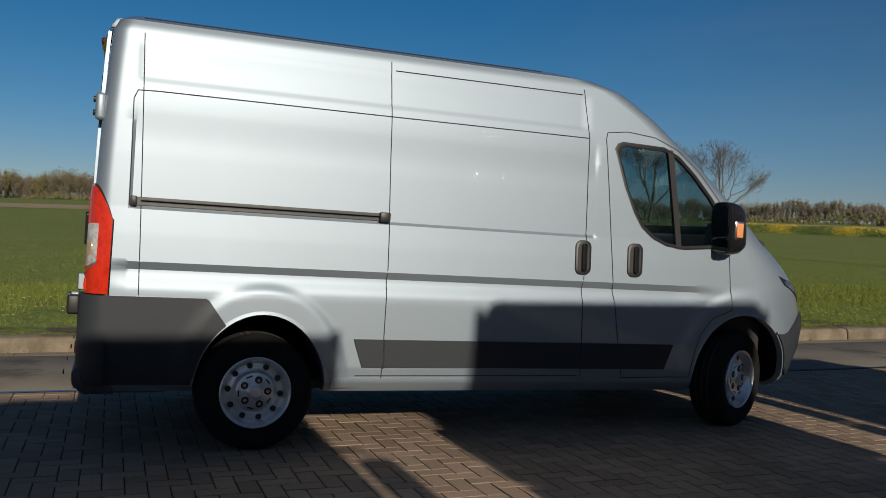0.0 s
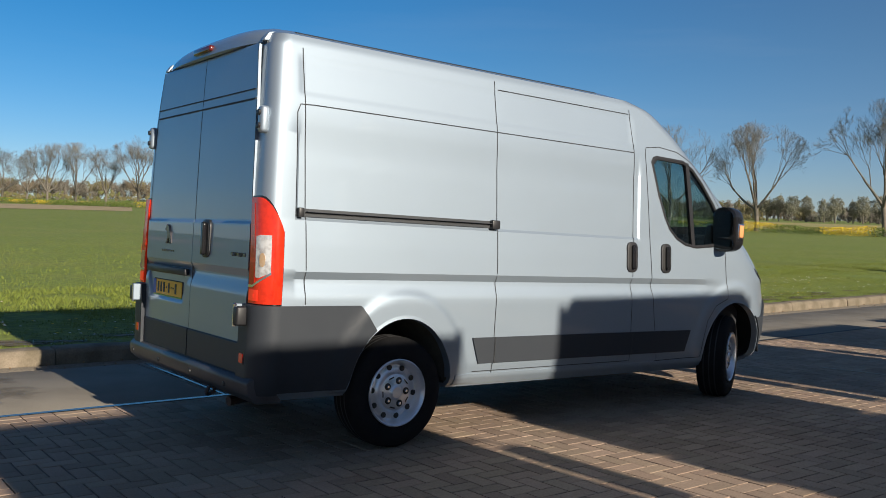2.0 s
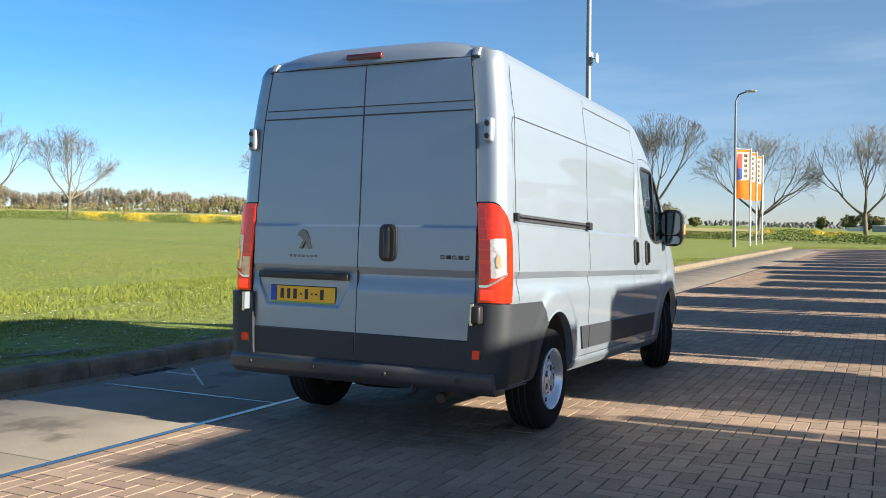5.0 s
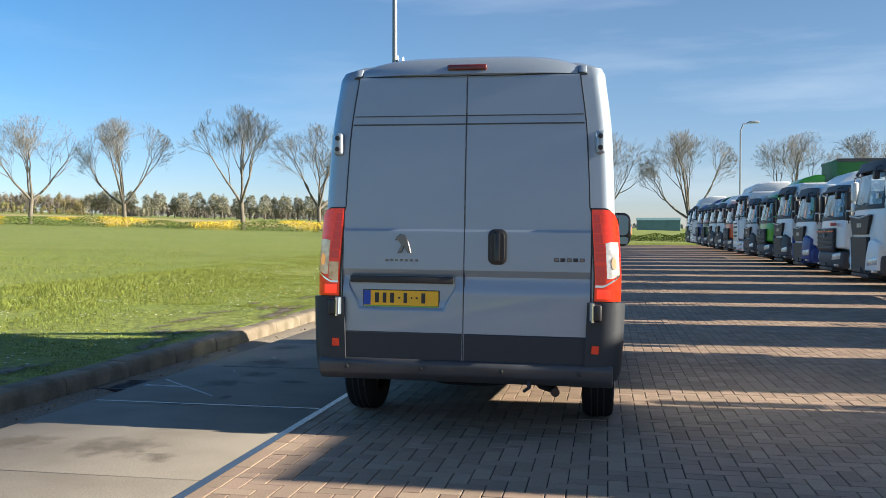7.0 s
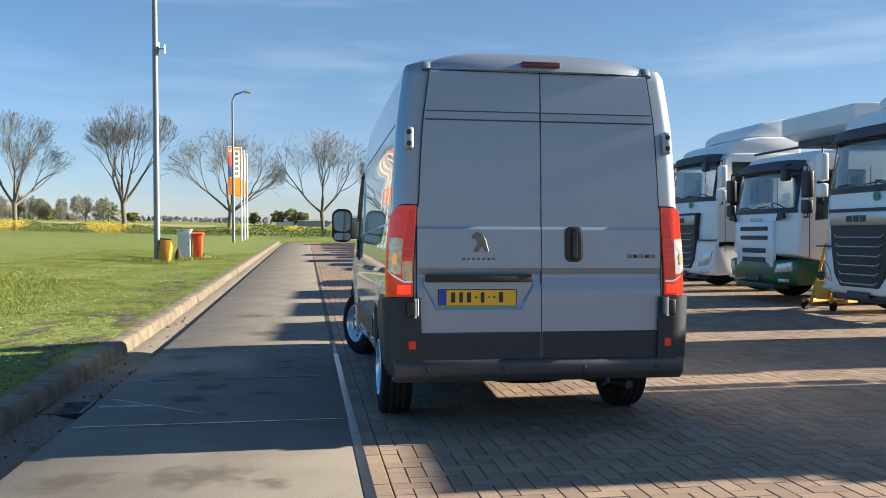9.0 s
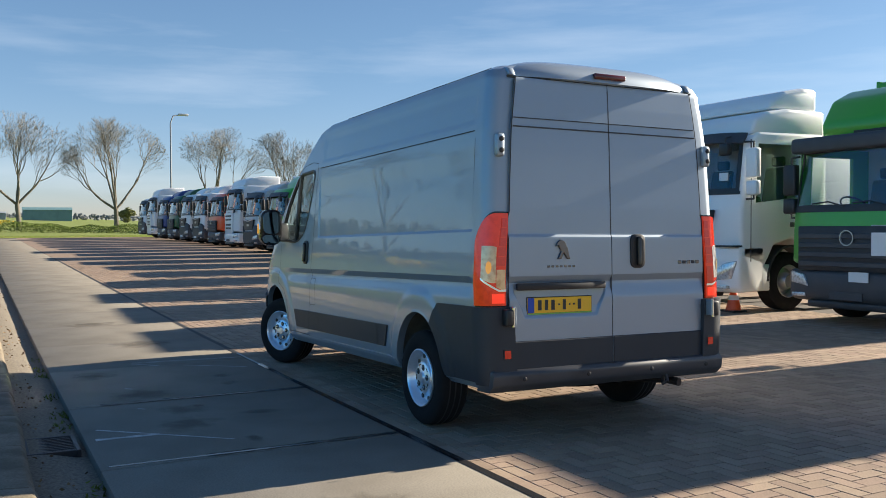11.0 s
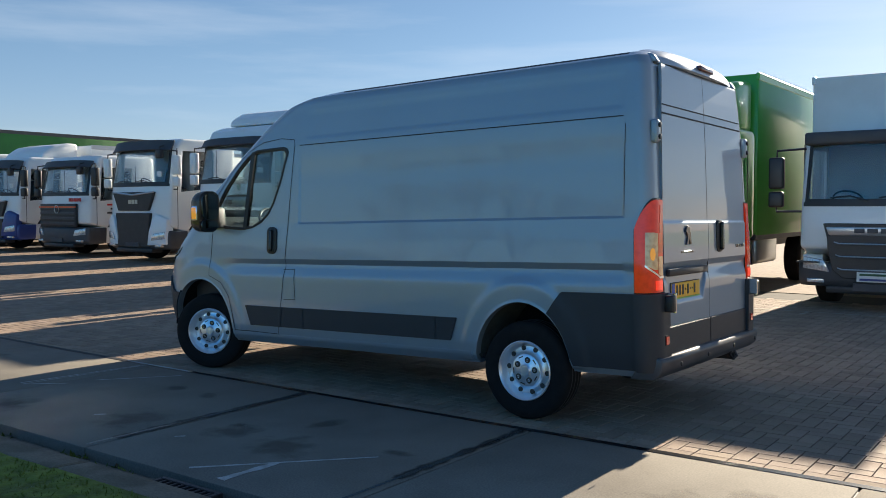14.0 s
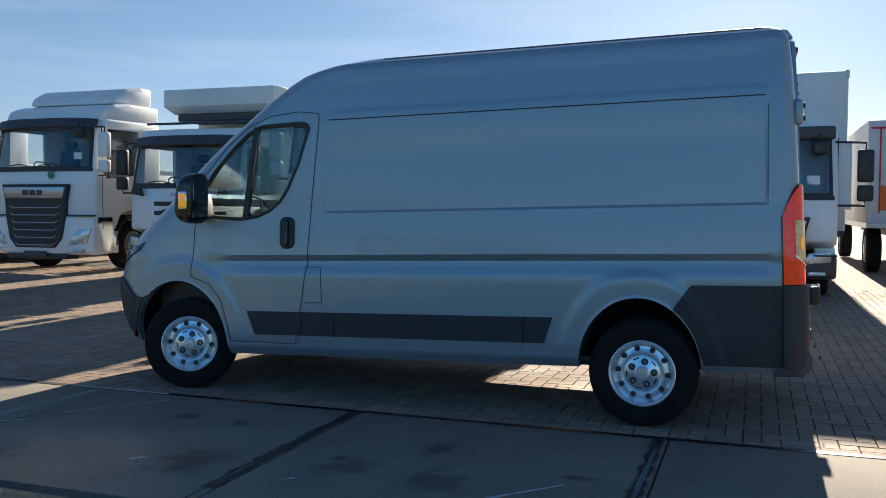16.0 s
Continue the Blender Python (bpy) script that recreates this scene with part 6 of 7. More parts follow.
for x, y, h in ((58.1, 6.57, 10.5),):
    lamp = thing("street_lamp", stand(x, y), "slim grey street lamp with a short bracket arm", "street lamp")
    part("pole", tube([(0, 0, 0), (0, 0, 3), (0, 0, h - 0.6), (-0.05, -0.2, h - 0.15), (-0.2, -0.7, h)], [0.11, 0.095, 0.07, 0.06, 0.055], 12), M_POLE, lamp)
    part("lamp_head", prism([(-0.65, -0.06), (-1.35, -0.02), (-1.38, 0.04), (-1.0, 0.12), (-0.65, 0.07)], "x", -0.13, 0.13, 0.03, 2), M_TGREY, lamp, "grey lamp head").matrix_basis = Matrix.Translation((-0.2, 0, h))
    part("lamp_glass", bx(-0.30, -0.10, -1.3, -0.85, h - 0.09, h - 0.04, 0.02), M_LENS, lamp)
lamp2 = thing("street_lamp", stand(96.0, -15.5, 0.8), "slim grey street lamp behind the trucks", "street lamp")
part("pole", tube([(0, 0, 0), (0, 0, 12.2), (0.1, -0.3, 13.0), (0.3, -1.0, 13.2)], [0.11, 0.08, 0.07, 0.06], 10), M_POLE, lamp2)
part("lamp_head", bx(0.15, 0.5, -2.0, -0.9, 13.1, 13.35, 0.06), M_TGREY, lamp2)

# banners: cloth strips on three masts
M_CLOTHO = mat("orange_cloth", (0.85, 0.27, 0.02), 0.8, spots=0.2, size=3, fine=0.06)
M_CLOTHW = mat("white_cloth", (0.72, 0.72, 0.70), 0.8, fine=0.05)
M_CLOTHB = mat("blue_cloth", (0.03, 0.07, 0.3), 0.8, fine=0.05)
M_CLOTHR = mat("red_cloth", (0.6, 0.05, 0.03), 0.8, fine=0.05)
for m, c in ((M_CLOTHO, (0.9, 0.33, 0.03)), (M_CLOTHW, (0.75, 0.74, 0.7))):
    # thin cloth lets some light through
    cn, cl = m.node_tree.nodes, m.node_tree.links
    tl, mx = cn.new("ShaderNodeBsdfTranslucent"), cn.new("ShaderNodeMixShader")
    tl.inputs[0].default_value, mx.inputs[0].default_value = (*c, 1), 0.4
    cl.new(cn["Principled BSDF"].outputs[0], mx.inputs[1])
    cl.new(tl.outputs[0], mx.inputs[2])
    cl.new(mx.outputs[0], cn["Material Output"].inputs[0])
for k, (x, y) in enumerate(((65.0, 6.5), (68.4, 6.5), (71.9, 6.5))):
    f = thing("flag_mast", stand(x, y), "white flag mast with an orange and white banner", "flag", "banner masts")
    part("pole", tube([(0, 0, 0), (0, 0, 3), (0, 0, 7.3)], [0.07, 0.06, 0.05], 10), M_BOXW, f)
    part("arm", tube([(0, 0, 7.2), (-0.60, 0.95, 7.24)], 0.025, 6), M_BOXW, f)
    wav = lambda u, v, k=k: 0.10 * math.sin(3 * v + 5 * u + k) * u
    def cloth(u0, u1, v0, v1, off=0.0, k=k):
        return sheet(lambda u, v: Vector((wav(u, v) + off - 0.04 - 0.56 * u, 0.06 + 0.88 * u + 0.6 * off, 7.18 - 3.6 * v - 0.06 * u)), lin(u0, u1, 6), lin(v0, v1, 12), 0.006)
    ban = part("banner", cloth(0, 1, 0, 1), M_CLOTHO, f, "orange banner with a white field and dark bars")
    part("banner_field", cloth(0.06, 0.94, 0.05, 0.63, -0.010), M_CLOTHW, ban)
    part("banner_field", cloth(0.56, 0.90, 0.38, 0.61, -0.020), M_CLOTHB, ban)
    part("banner_field", cloth(0.56, 0.90, 0.08, 0.38, -0.020), M_CLOTHR, ban)
    for j in range(5):
        part("banner_bar", cloth(0.20, 0.46, 0.09 + 0.105 * j, 0.155 + 0.105 * j, -0.020), M_INK, ban)
# cabinet and bin
cab2 = thing("utility_cabinet", stand(28.97, 6.08) @ Matrix.Diagonal((1, 0.72, 0.97, 1)), "pale grey roadside utility cabinet", "cabinet")
part("body", bx(-0.25, 0.25, -0.32, 0.32, -0.05, 1.12, 0.015), M_TGREY, cab2)
part("lid", bx(-0.28, 0.28, -0.35, 0.35, 1.12, 1.18, 0.015), M_TGREY, cab2)
part("door", bx(-0.262, -0.248, -0.28, 0.28, 0.06, 1.06, 0.004, 1), M_BOXW, cab2)
part("lock", bx(-0.272, -0.26, -0.22, -0.18, 0.55, 0.68, 0.004, 1), M_DARKMETAL, cab2)
bin_ = thing("wheelie_bin", stand(29.0, 5.62) @ Matrix.Diagonal((0.9, 0.78, 0.95, 1)), "orange plastic wheeled bin beside the cabinet", "bin")
b = bx(-0.26, 0.26, -0.24, 0.24, 0.06, 0.98, 0.03)
for v in b.verts:
    k = 0.8 + 0.2 * v.co.z
    v.co.x, v.co.y = v.co.x * k, v.co.y * k
M_BIN = mat("orange_bin_plastic", (0.78, 0.10, 0.02), 0.5, spots=0.3, size=5, second=(0.5, 0.06, 0.015), fine=0.05)
part("body", b, M_BIN, bin_)
part("lid", prism([(-0.32, 0.98), (0.30, 0.98), (0.32, 1.05), (0.0, 1.10), (-0.34, 1.03)], "y", -0.29, 0.29, 0.02, 2), M_BIN, bin_, "orange bin lid")
part("handle", tube([(0.33, -0.22, 0.98), (0.37, 0, 1.0), (0.33, 0.22, 0.98)], 0.018, 6), M_BIN, bin_)
for s in (-1, 1):
    part("bin_wheel", lathe([(-0.025, 0.1), (0.025, 0.1)], "y", 16), M_RUBBER, bin_).matrix_basis = Matrix.Translation((0.25, s * 0.22, 0.1))
cone = thing("warning_cone", Matrix.Translation((6.0, -7.45, lot_z(6.0))), "small red warning cone with a pale band on the paving", "cone")
part("base", bx(-0.16, 0.16, -0.16, 0.16, 0.0, 0.03, 0.01, 1), M_BLACK, cone)
part("body", lathe([(0.03, 0.13), (0.05, 0.125), (0.42, 0.035), (0.44, 0.03)], "z", 20), M_BIN, cone)
part("band", lathe([(0.20, 0.094), (0.20, 0.096), (0.28, 0.076), (0.28, 0.074)], "z", 20), M_BOXW, cone)
stump = solid("tree_stump", lathe([(0, 0.17), (0.12, 0.13), (0.3, 0.09), (0.42, 0.05), (0.45, 0.01)], "z", 14), mat("dark_wood", (0.10, 0.05, 0.03), 0.9, spots=0.4, size=12, fine=0.2), stand(27.6, 6.15), "small dark wooden stump in the grass", "stump")

# ---- trees in the field ----
M_BARK = mat("grey_bark", (0.165, 0.145, 0.118), 0.95, spots=0.5, size=3, second=(0.085, 0.075, 0.06), fine=0.3, fine_size=30, bump=0.02, bump_size=20)
M_TWIG = mat("bare_twigs", (0.155, 0.147, 0.13), 0.95, spots=0.5, size=1, second=(0.095, 0.09, 0.08), fine=0.2)


def grow_tree(seed, height, spread):
    """A slender trunk, limbs that arch out wide and up, and ever finer crooked twigs that end on a broad rounded crown."""
    r = random.Random(seed)
    trunk, crown = bmesh.new(), bmesh.new()
    fork = height * r.uniform(0.21, 0.26)
    lean = Vector((r.uniform(-0.25, 0.25), r.uniform(-0.25, 0.25), 0))
    tube([(0, 0, -0.3), (0, 0, 0.25), lean * 0.4 + Vector((0, 0, fork * 0.5)), lean + Vector((0, 0, fork))], [0.40, 0.29, 0.23, 0.24], 10, trunk)
    mid, rx, rz = height * 0.60, height * 0.54 * spread, height * 0.42
    heart = lean + Vector((0, 0, fork * 1.1))

    def outside(p):
        k = 1 + 0.22 * noise.noise(p * 0.35 + Vector((seed * 3.1, 0, 0)))
        return (p.x ** 2 + p.y ** 2) / (rx * k) ** 2 + ((p.z - mid) / (rz * k)) ** 2 > 1

    def branch(p, d, length, rad, depth):
        pts, q, dd = [p], p.copy(), d.copy()
        n = 5 if depth < 2 else 4 if depth < 4 else 3
        for k in range(n):
            out = (q - heart)
            out = out.normalized() if out.length > 0.3 else Vector((0, 0, 1))
            wild = (0.06, 0.10, 0.12, 0.15, 0.2, 0.2, 0.2)[depth]
            rise = (0.10, 0.08, 0.05, 0.03, 0.0, -0.02, -0.02)[depth]
            dd = (dd + out * 0.10 + Vector((r.gauss(0, wild), r.gauss(0, wild), rise + r.gauss(0, wild)))).normalized()
            q = q + dd * length / n
            pts.append(q.copy())
            if depth > 1 and outside(q):
                break
        n = len(pts) - 1
        radii = [max(0.0085, rad * (1 - 0.34 * k / n)) for k in range(n + 1)]
        tube(pts, radii, 7 if depth < 2 else 4 if depth < 4 else 3, trunk if depth < 2 else crown)
        if depth >= 6 or outside(pts[-1]):
            return
        kids = (3, 4, 4, 3, 3, 2, 1)[depth]
        roll = r.uniform(0, 6.28)
        for k in range(kids):
            base = pts[-1] if k < 2 else pts[r.randrange(max(1, n - 2), n + 1)]
            e1 = dd.orthogonal().normalized()
            e2 = dd.cross(e1)
            a = roll + math.pi * k + r.gauss(0, 0.5)
            side = e1 * math.cos(a) + e2 * math.sin(a)
            w = r.uniform(0.10, 0.28) if k == 0 else r.uniform(0.34, 0.72)
            s = r.uniform(0.66, 0.80) if k == 0 else r.uniform(0.54, 0.76)
            branch(base, (dd * math.cos(w) + side * math.sin(w)).normalized(), length * s, radii[-1] * (0.82 if k == 0 else 0.6), depth + 1)

    limbs = r.choice((4, 5, 5))
    for k in range(limbs):
        a = 2 * math.pi * (k + r.uniform(-0.3, 0.3)) / limbs
        tilt = (0.15 if k == 0 else r.uniform(0.35, 1.05)) * spread
        d = Vector((math.cos(a) * math.sin(tilt), math.sin(a) * math.sin(tilt), math.cos(tilt)))
        branch(lean + Vector((0, 0, fork * r.uniform(0.88, 1.0))), d, height * r.uniform(0.25, 0.31), 0.15, 0)
    return trunk, crown


TREES = []
for s in range(6):
    t = thing("tree", Matrix.Translation((0, 0, -50)), "bare spring tree with a wide vase-shaped crown", "tree", "field trees")
    tr, cr = grow_tree(40 + s, 12.5, 0.86 + 0.08 * (s % 3))
    part("trunk", tr, M_BARK, t, "", 60)
    part("crown", cr, M_TWIG, t, "fine bare branches", 60)
    TREES.append(t)
HEIGHTS = {21.0: 13.7, 31.3: 12.0, 39.6: 13.4, 10.2: 12.0, -0.5: 12.3, -10.8: 12.9, -33.0: 13.6}
rows = [-105, -94, -84, -74, -66, -57, -43, -33.0, -23, -10.8, -0.5, 10.2, 21.0, 31.3, 39.6, 52.2, 62.1, 91.3, 102.5, 111.7, 123, 133.7, 144, 154, 164.5, 175, 185.5, 195.8, 204, 214.4, 224.4, 234.4, 245.1, 256, 266, 277]
rnd = random.Random(11)
used = [False] * 6
for i, y in enumerate(rows):
    x = 98 - 0.28 * (y - 10)
    k = i % 6
    h = HEIGHTS.get(y, 12.0 + rnd.uniform(-0.8, 0.8)) / 12.5
    m = Matrix.Translation((x, y, 0.013 * x + 0.0275 * y - 0.05)) @ Matrix.Rotation(rnd.uniform(0, 6.28), 4, "Z") @ Matrix.Diagonal((h, h, h, 1))
    if not used[k]:
        TREES[k].matrix_world = m
        used[k] = True
    else:
        c = copy_thing(TREES[k], m)
        c.matrix_basis = m

# ---- flowering hedge, far woods ----
M_LEAF = mat("hedge_leaves", (0.10, 0.14, 0.03), 0.8, spread=0.5, fine=0.1)
M_FLOWER = mat("yellow_flowers", (0.56, 0.41, 0.012), 0.7, spread=0.2)
M_WOOD1 = mat("far_wood_olive", (0.155, 0.138, 0.066), 0.9, spread=0.09, fine=0.1)
M_WOOD2 = mat("far_wood_brown", (0.138, 0.115, 0.082), 0.9, spread=0.09, fine=0.1)
M_WOOD3 = mat("far_wood_green", (0.15, 0.155, 0.062), 0.9, spread=0.09, fine=0.1)


# aerial haze is painted into these two wood colours: paler and greyer
M_HAZE = mat("far_wood_haze", (0.150, 0.135, 0.112), 0.9, spread=0.12, fine=0.1)
M_DISTANTHAZE = mat("distant_wood_haze", (0.20, 0.21, 0.21), 0.9, spread=0.08, fine=0.05)
M_AVENUE = mat("far_tree_greygreen", (0.20, 0.195, 0.14), 0.9, spread=0.15, fine=0.1)


for m in (M_LEAF, M_WOOD1, M_WOOD2, M_WOOD3, M_HAZE, M_DISTANTHAZE, M_AVENUE):
    m.node_tree.nodes["Principled BSDF"].inputs["Specular IOR Level"].default_value = 0.08


def leaf_cloud(rng, count, place, size, mats, pick):
    """Many small random leaf quads in one mesh; place(rng) gives a point, pick(rng, point) a material index."""
    P = [place(rng) for _ in range(count)]
    verts, faces, idx = [], [], []
    for p in P:
        s = size * rng.uniform(0.5, 1.4)
        a, t = rng.uniform(0, 6.28), rng.uniform(-0.9, 0.9)
        u = Vector((math.cos(a), math.sin(a), 0)) * s
        w = Vector((-math.sin(a) * math.sin(t), math.cos(a) * math.sin(t), math.cos(t))) * s * rng.uniform(0.5, 0.9)
        k = len(verts)
        verts += [p - u, p - w * 0.8, p + u, p + w]
        faces.append((k, k + 1, k + 2, k + 3))
        idx.append(pick(rng, p))
    me = bpy.data.meshes.new("leaves")
    me.from_pydata([tuple(v) for v in verts], [], faces)
    for m in mats:
        me.materials.append(m)
    me.polygons.foreach_set("material_index", idx)
    return me


rng = random.Random(5)


def hedge_at(r):
    y = -45 + 315 * r.random() ** 1.5
    x = 98 - 0.28 * (y - 10) - 9 - 14 * smooth01((30 - y) / 60)
    n = noise.noise((y * 0.11, 0, 0))
    hgt = 0.95 + 0.45 * n + 0.25 * noise.noise((y * 0.6, 3, 0))
    x += r.gauss(0, 0.8)
    return Vector((x, y, 0.013 * x + 0.0275 * y + max(0.05, hgt) * r.random() ** 0.7))


hedge = tagged(new("hedge", leaf_cloud(rng, 130000, hedge_at, 0.06, [M_LEAF, M_FLOWER], lambda r, p: 1 if noise.noise((p.y * 0.22, 7, 0)) + 0.3 * noise.noise((p.y * 0.7, 2, p.z * 1.2)) + 0.25 * (p.z - 0.013 * p.x - 0.0275 * p.y) + r.uniform(-0.06, 0.06) - 0.2 * smooth01((p.y - 60) / 70) - 0.16 * smooth01((18 - p.y) / 14) > 0.24 else 0)), "low green ditch hedge with yellow flowering clumps", "hedge", kind="stuff")


def woods(name, label, a0, a1, d, depth, h, count, size, mats, seed, rough=0.3, tall=1.9):
    """A belt of far trees: clumps of leaves that face out of each clump, under an uneven skyline."""
    r = random.Random(seed)
    verts, faces, idx = [], [], []
    for _ in range(count):
        a, dd = r.uniform(a0, a1), d + depth * r.random()
        s = a * d / 57.3
        top = 0.72 + rough * noise.noise((s / 16.0, seed, dd * 0.02)) + 0.12 * noise.noise((s / 5.0, seed + 5.0, dd * 0.05)) + 0.25 * noise.noise((s / 70.0, seed + 9.0, 0))
        edge = min(1.0, (a - a0) * d / 57.3 / 15, (a1 - a) * d / 57.3 / 15)
        rad = h * r.uniform(0.10, 0.22)
        z = max(0.0, h * max(0.25, top) * (0.3 + 0.7 * edge) - rad) * r.random() ** 0.6
        x, y = dd * math.cos(radians(a)), dd * math.sin(radians(a))
        c = Vector((x, y, 0.013 * x + 0.0275 * y + z))
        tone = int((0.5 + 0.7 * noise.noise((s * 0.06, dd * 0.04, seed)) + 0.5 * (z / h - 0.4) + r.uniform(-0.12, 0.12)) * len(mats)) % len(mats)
        home = Vector((-math.cos(radians(a)), -math.sin(radians(a)), 0.25))
        for _ in range(56):
            n = (Vector((r.gauss(0, 1), r.gauss(0, 1), r.gauss(0.25, 0.9))).normalized() + home * 1.5).normalized()
            p = c + Vector((n.x * rad * 0.8, n.y * rad * 0.8, n.z * rad * tall)) * r.uniform(0.35, 1.15)
            m = (n + Vector((r.gauss(0, 0.35), r.gauss(0, 0.35), r.gauss(0, 0.35)))).normalized()
            u = m.orthogonal().normalized()
            w = m.cross(u)
            g = r.uniform(0, 6.28)
            u, w = (u * math.cos(g) + w * math.sin(g)) * size * r.uniform(0.6, 1.5), (w * math.cos(g) - u * math.sin(g)) * size * r.uniform(0.4, 1.0)
            k = len(verts)
            verts += [p - u, p - w, p + u, p + w]
            faces.append((k, k + 1, k + 2, k + 3))
            idx.append(tone)
    me = bpy.data.meshes.new(name)
    me.from_pydata([tuple(v) for v in verts], [], faces)
    for m in mats:
        me.materials.append(m)
    me.polygons.foreach_set("material_index", idx)
    return tagged(new(name, me), label, "woods", kind="stuff")


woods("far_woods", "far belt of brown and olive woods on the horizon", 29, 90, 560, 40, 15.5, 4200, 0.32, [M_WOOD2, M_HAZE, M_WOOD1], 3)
woods("near_woods", "taller brown wood beyond the field", 87, 104, 500, 40, 20, 1400, 0.32, [M_WOOD2, M_WOOD1], 7, 0.35)
woods("far_woods", "far belt of low woods on the horizon, paled by painted haze", -14, 31, 900, 60, 7.5, 900, 0.9, [M_DISTANTHAZE], 4, 0.15)
woods("far_woods", "low woods behind the far row of trees, paled by painted haze", 14, 30, 540, 30, 11, 800, 0.32, [M_HAZE, M_AVENUE], 12, 0.3)
woods("far_bushes", "pale green bushes in front of the far woods", 32, 95, 450, 40, 6.5, 900, 0.32, [M_WOOD1, M_WOOD3], 8, 0.55, 1.1)


def field_strip(name, label, a0, a1, d0, d1, m):
    bm = bmesh.new()
    rows_ = []
    for k in range(40):
        a = radians(a0 + (a1 - a0) * k / 39)
        row = []
        for j in range(4):
            d = d0 + (d1 - d0) * j / 3 + 5 * noise.noise((k * 0.4, j, a0)) * (j in (0, 3))
            row.append(bm.verts.new((d * math.cos(a), d * math.sin(a), 0.013 * d * math.cos(a) + 0.0275 * d * math.sin(a) + 0.03)))
        rows_.append(row)
    for p, q in zip(rows_, rows_[1:]):
        for j in range(3):
            bm.faces.new((p[j], p[j + 1], q[j + 1], q[j]))
    solid(name, bm, m, Matrix(), label, "field", kind="stuff", smooth=60)


M_STRAW = mat("dry_straw", (0.36, 0.29, 0.10), 0.95, spots=0.7, size=0.05, second=(0.20, 0.22, 0.06), fine=0.3, fine_size=0.6)
M_SOIL = mat("tilled_soil", (0.36, 0.27, 0.15), 0.95, spots=0.6, size=0.08, second=(0.25, 0.23, 0.10), fine=0.3, fine_size=0.6)
field_strip("stubble_field", "pale straw-coloured field beyond the ditch hedge", 6, 33, 122, 330, M_STRAW)
field_strip("stubble_field", "thin pale strip of dry grass before the woods", 33, 82, 270, 420, M_STRAW)
field_strip("tilled_field", "brown strip of tilled soil across the meadow", 72, 114, 112, 178, M_SOIL)

# row of tall slender trees beyond the stubble
AVENUE = []
for k in range(5):
    ft = thing("avenue_tree", Matrix.Translation((0, 0, -60)), "slender grey-green tree in a far row beyond the stubble", "tree", "far row of trees")
    part("trunk", tube([(0, 0, -0.3), (0.1, 0.05, 4.0), (0.0, 0.1, 8.0)], [0.32, 0.25, 0.1], 6), M_BARK, ft)

    def oval(r, k=k):
        while True:
            p = Vector((r.uniform(-1, 1), r.uniform(-1, 1), r.uniform(-1, 1)))
            if 0.35 < p.length < 0.82 + 0.5 * noise.noise(p * 2.1 + Vector((k * 7, 3, 0))):
                return Vector((p.x * 3.5 * (1.15 - 0.35 * p.z), p.y * 3.5, 7.1 + p.z * 4.9))
    crown = new("crown", leaf_cloud(random.Random(60 + k), 1900, oval, 0.26, [M_AVENUE], lambda q, p: 0))
    crown.parent = ft
    tagged(crown, "thin grey-green crown")
    AVENUE.append(ft)
r = random.Random(21)
for k in range(26):
    a, d = radians(12.6 + 0.78 * k + r.uniform(-0.18, 0.18)), 425 + r.uniform(-8, 8)
    x, y = d * math.cos(a), d * math.sin(a)
    g = r.uniform(0.86, 1.08)
    m = Matrix.Translation((x, y, 0.013 * x + 0.0275 * y)) @ Matrix.Rotation(r.uniform(0, 6.28), 4, "Z") @ Matrix.Diagonal((g * r.uniform(0.85, 1.15), g, g, 1))
    if k < 5:
        AVENUE[k].matrix_world = m
    else:
        c = copy_thing(AVENUE[k % 5], m)
        c.matrix_basis = m
for k, (y, w, h) in enumerate(((97, 15, 10), (86, 7, 5), (27, 6, 7), (15, 8, 8), (8.5, 8, 9), (3, 7, 7.5), (-62, 9, 7), (125, 9, 7))):
    g = 0.013 * 450 + 0.0275 * y
    ft = thing("far_tree", Matrix.Translation((450, y, g)), "round green tree far across the field", "tree", "far green trees")
    part("trunk", tube([(0, 0, -0.2), (0, 0, h * 0.5)], [0.3, 0.15], 6), M_BARK, ft)

    def blob(r, w=w, h=h, k=k):
        while True:
            p = Vector((r.uniform(-1, 1), r.uniform(-1, 1), r.uniform(-1, 1)))
            if p.length < 0.72 + 0.45 * noise.noise(p * 1.7 + Vector((k * 5, 0, 0))):
                return Vector((p.x * w * 0.6, p.y * w * 0.6, h * 0.53 + p.z * h * 0.58))
    crown = new("crown", leaf_cloud(random.Random(k), 900, blob, 0.5, [M_WOOD3], lambda q, p: 0))
    crown.parent = ft
    tagged(crown, "leafy green crown")
# far buildings
M_SHED = mat("far_shed", (0.24, 0.28, 0.32), 0.7, spots=0.3, size=0.3, fine=0.05)
M_TEAL = mat("teal_trailer", (0.13, 0.24, 0.26), 0.6, spots=0.3, size=0.4, fine=0.1)
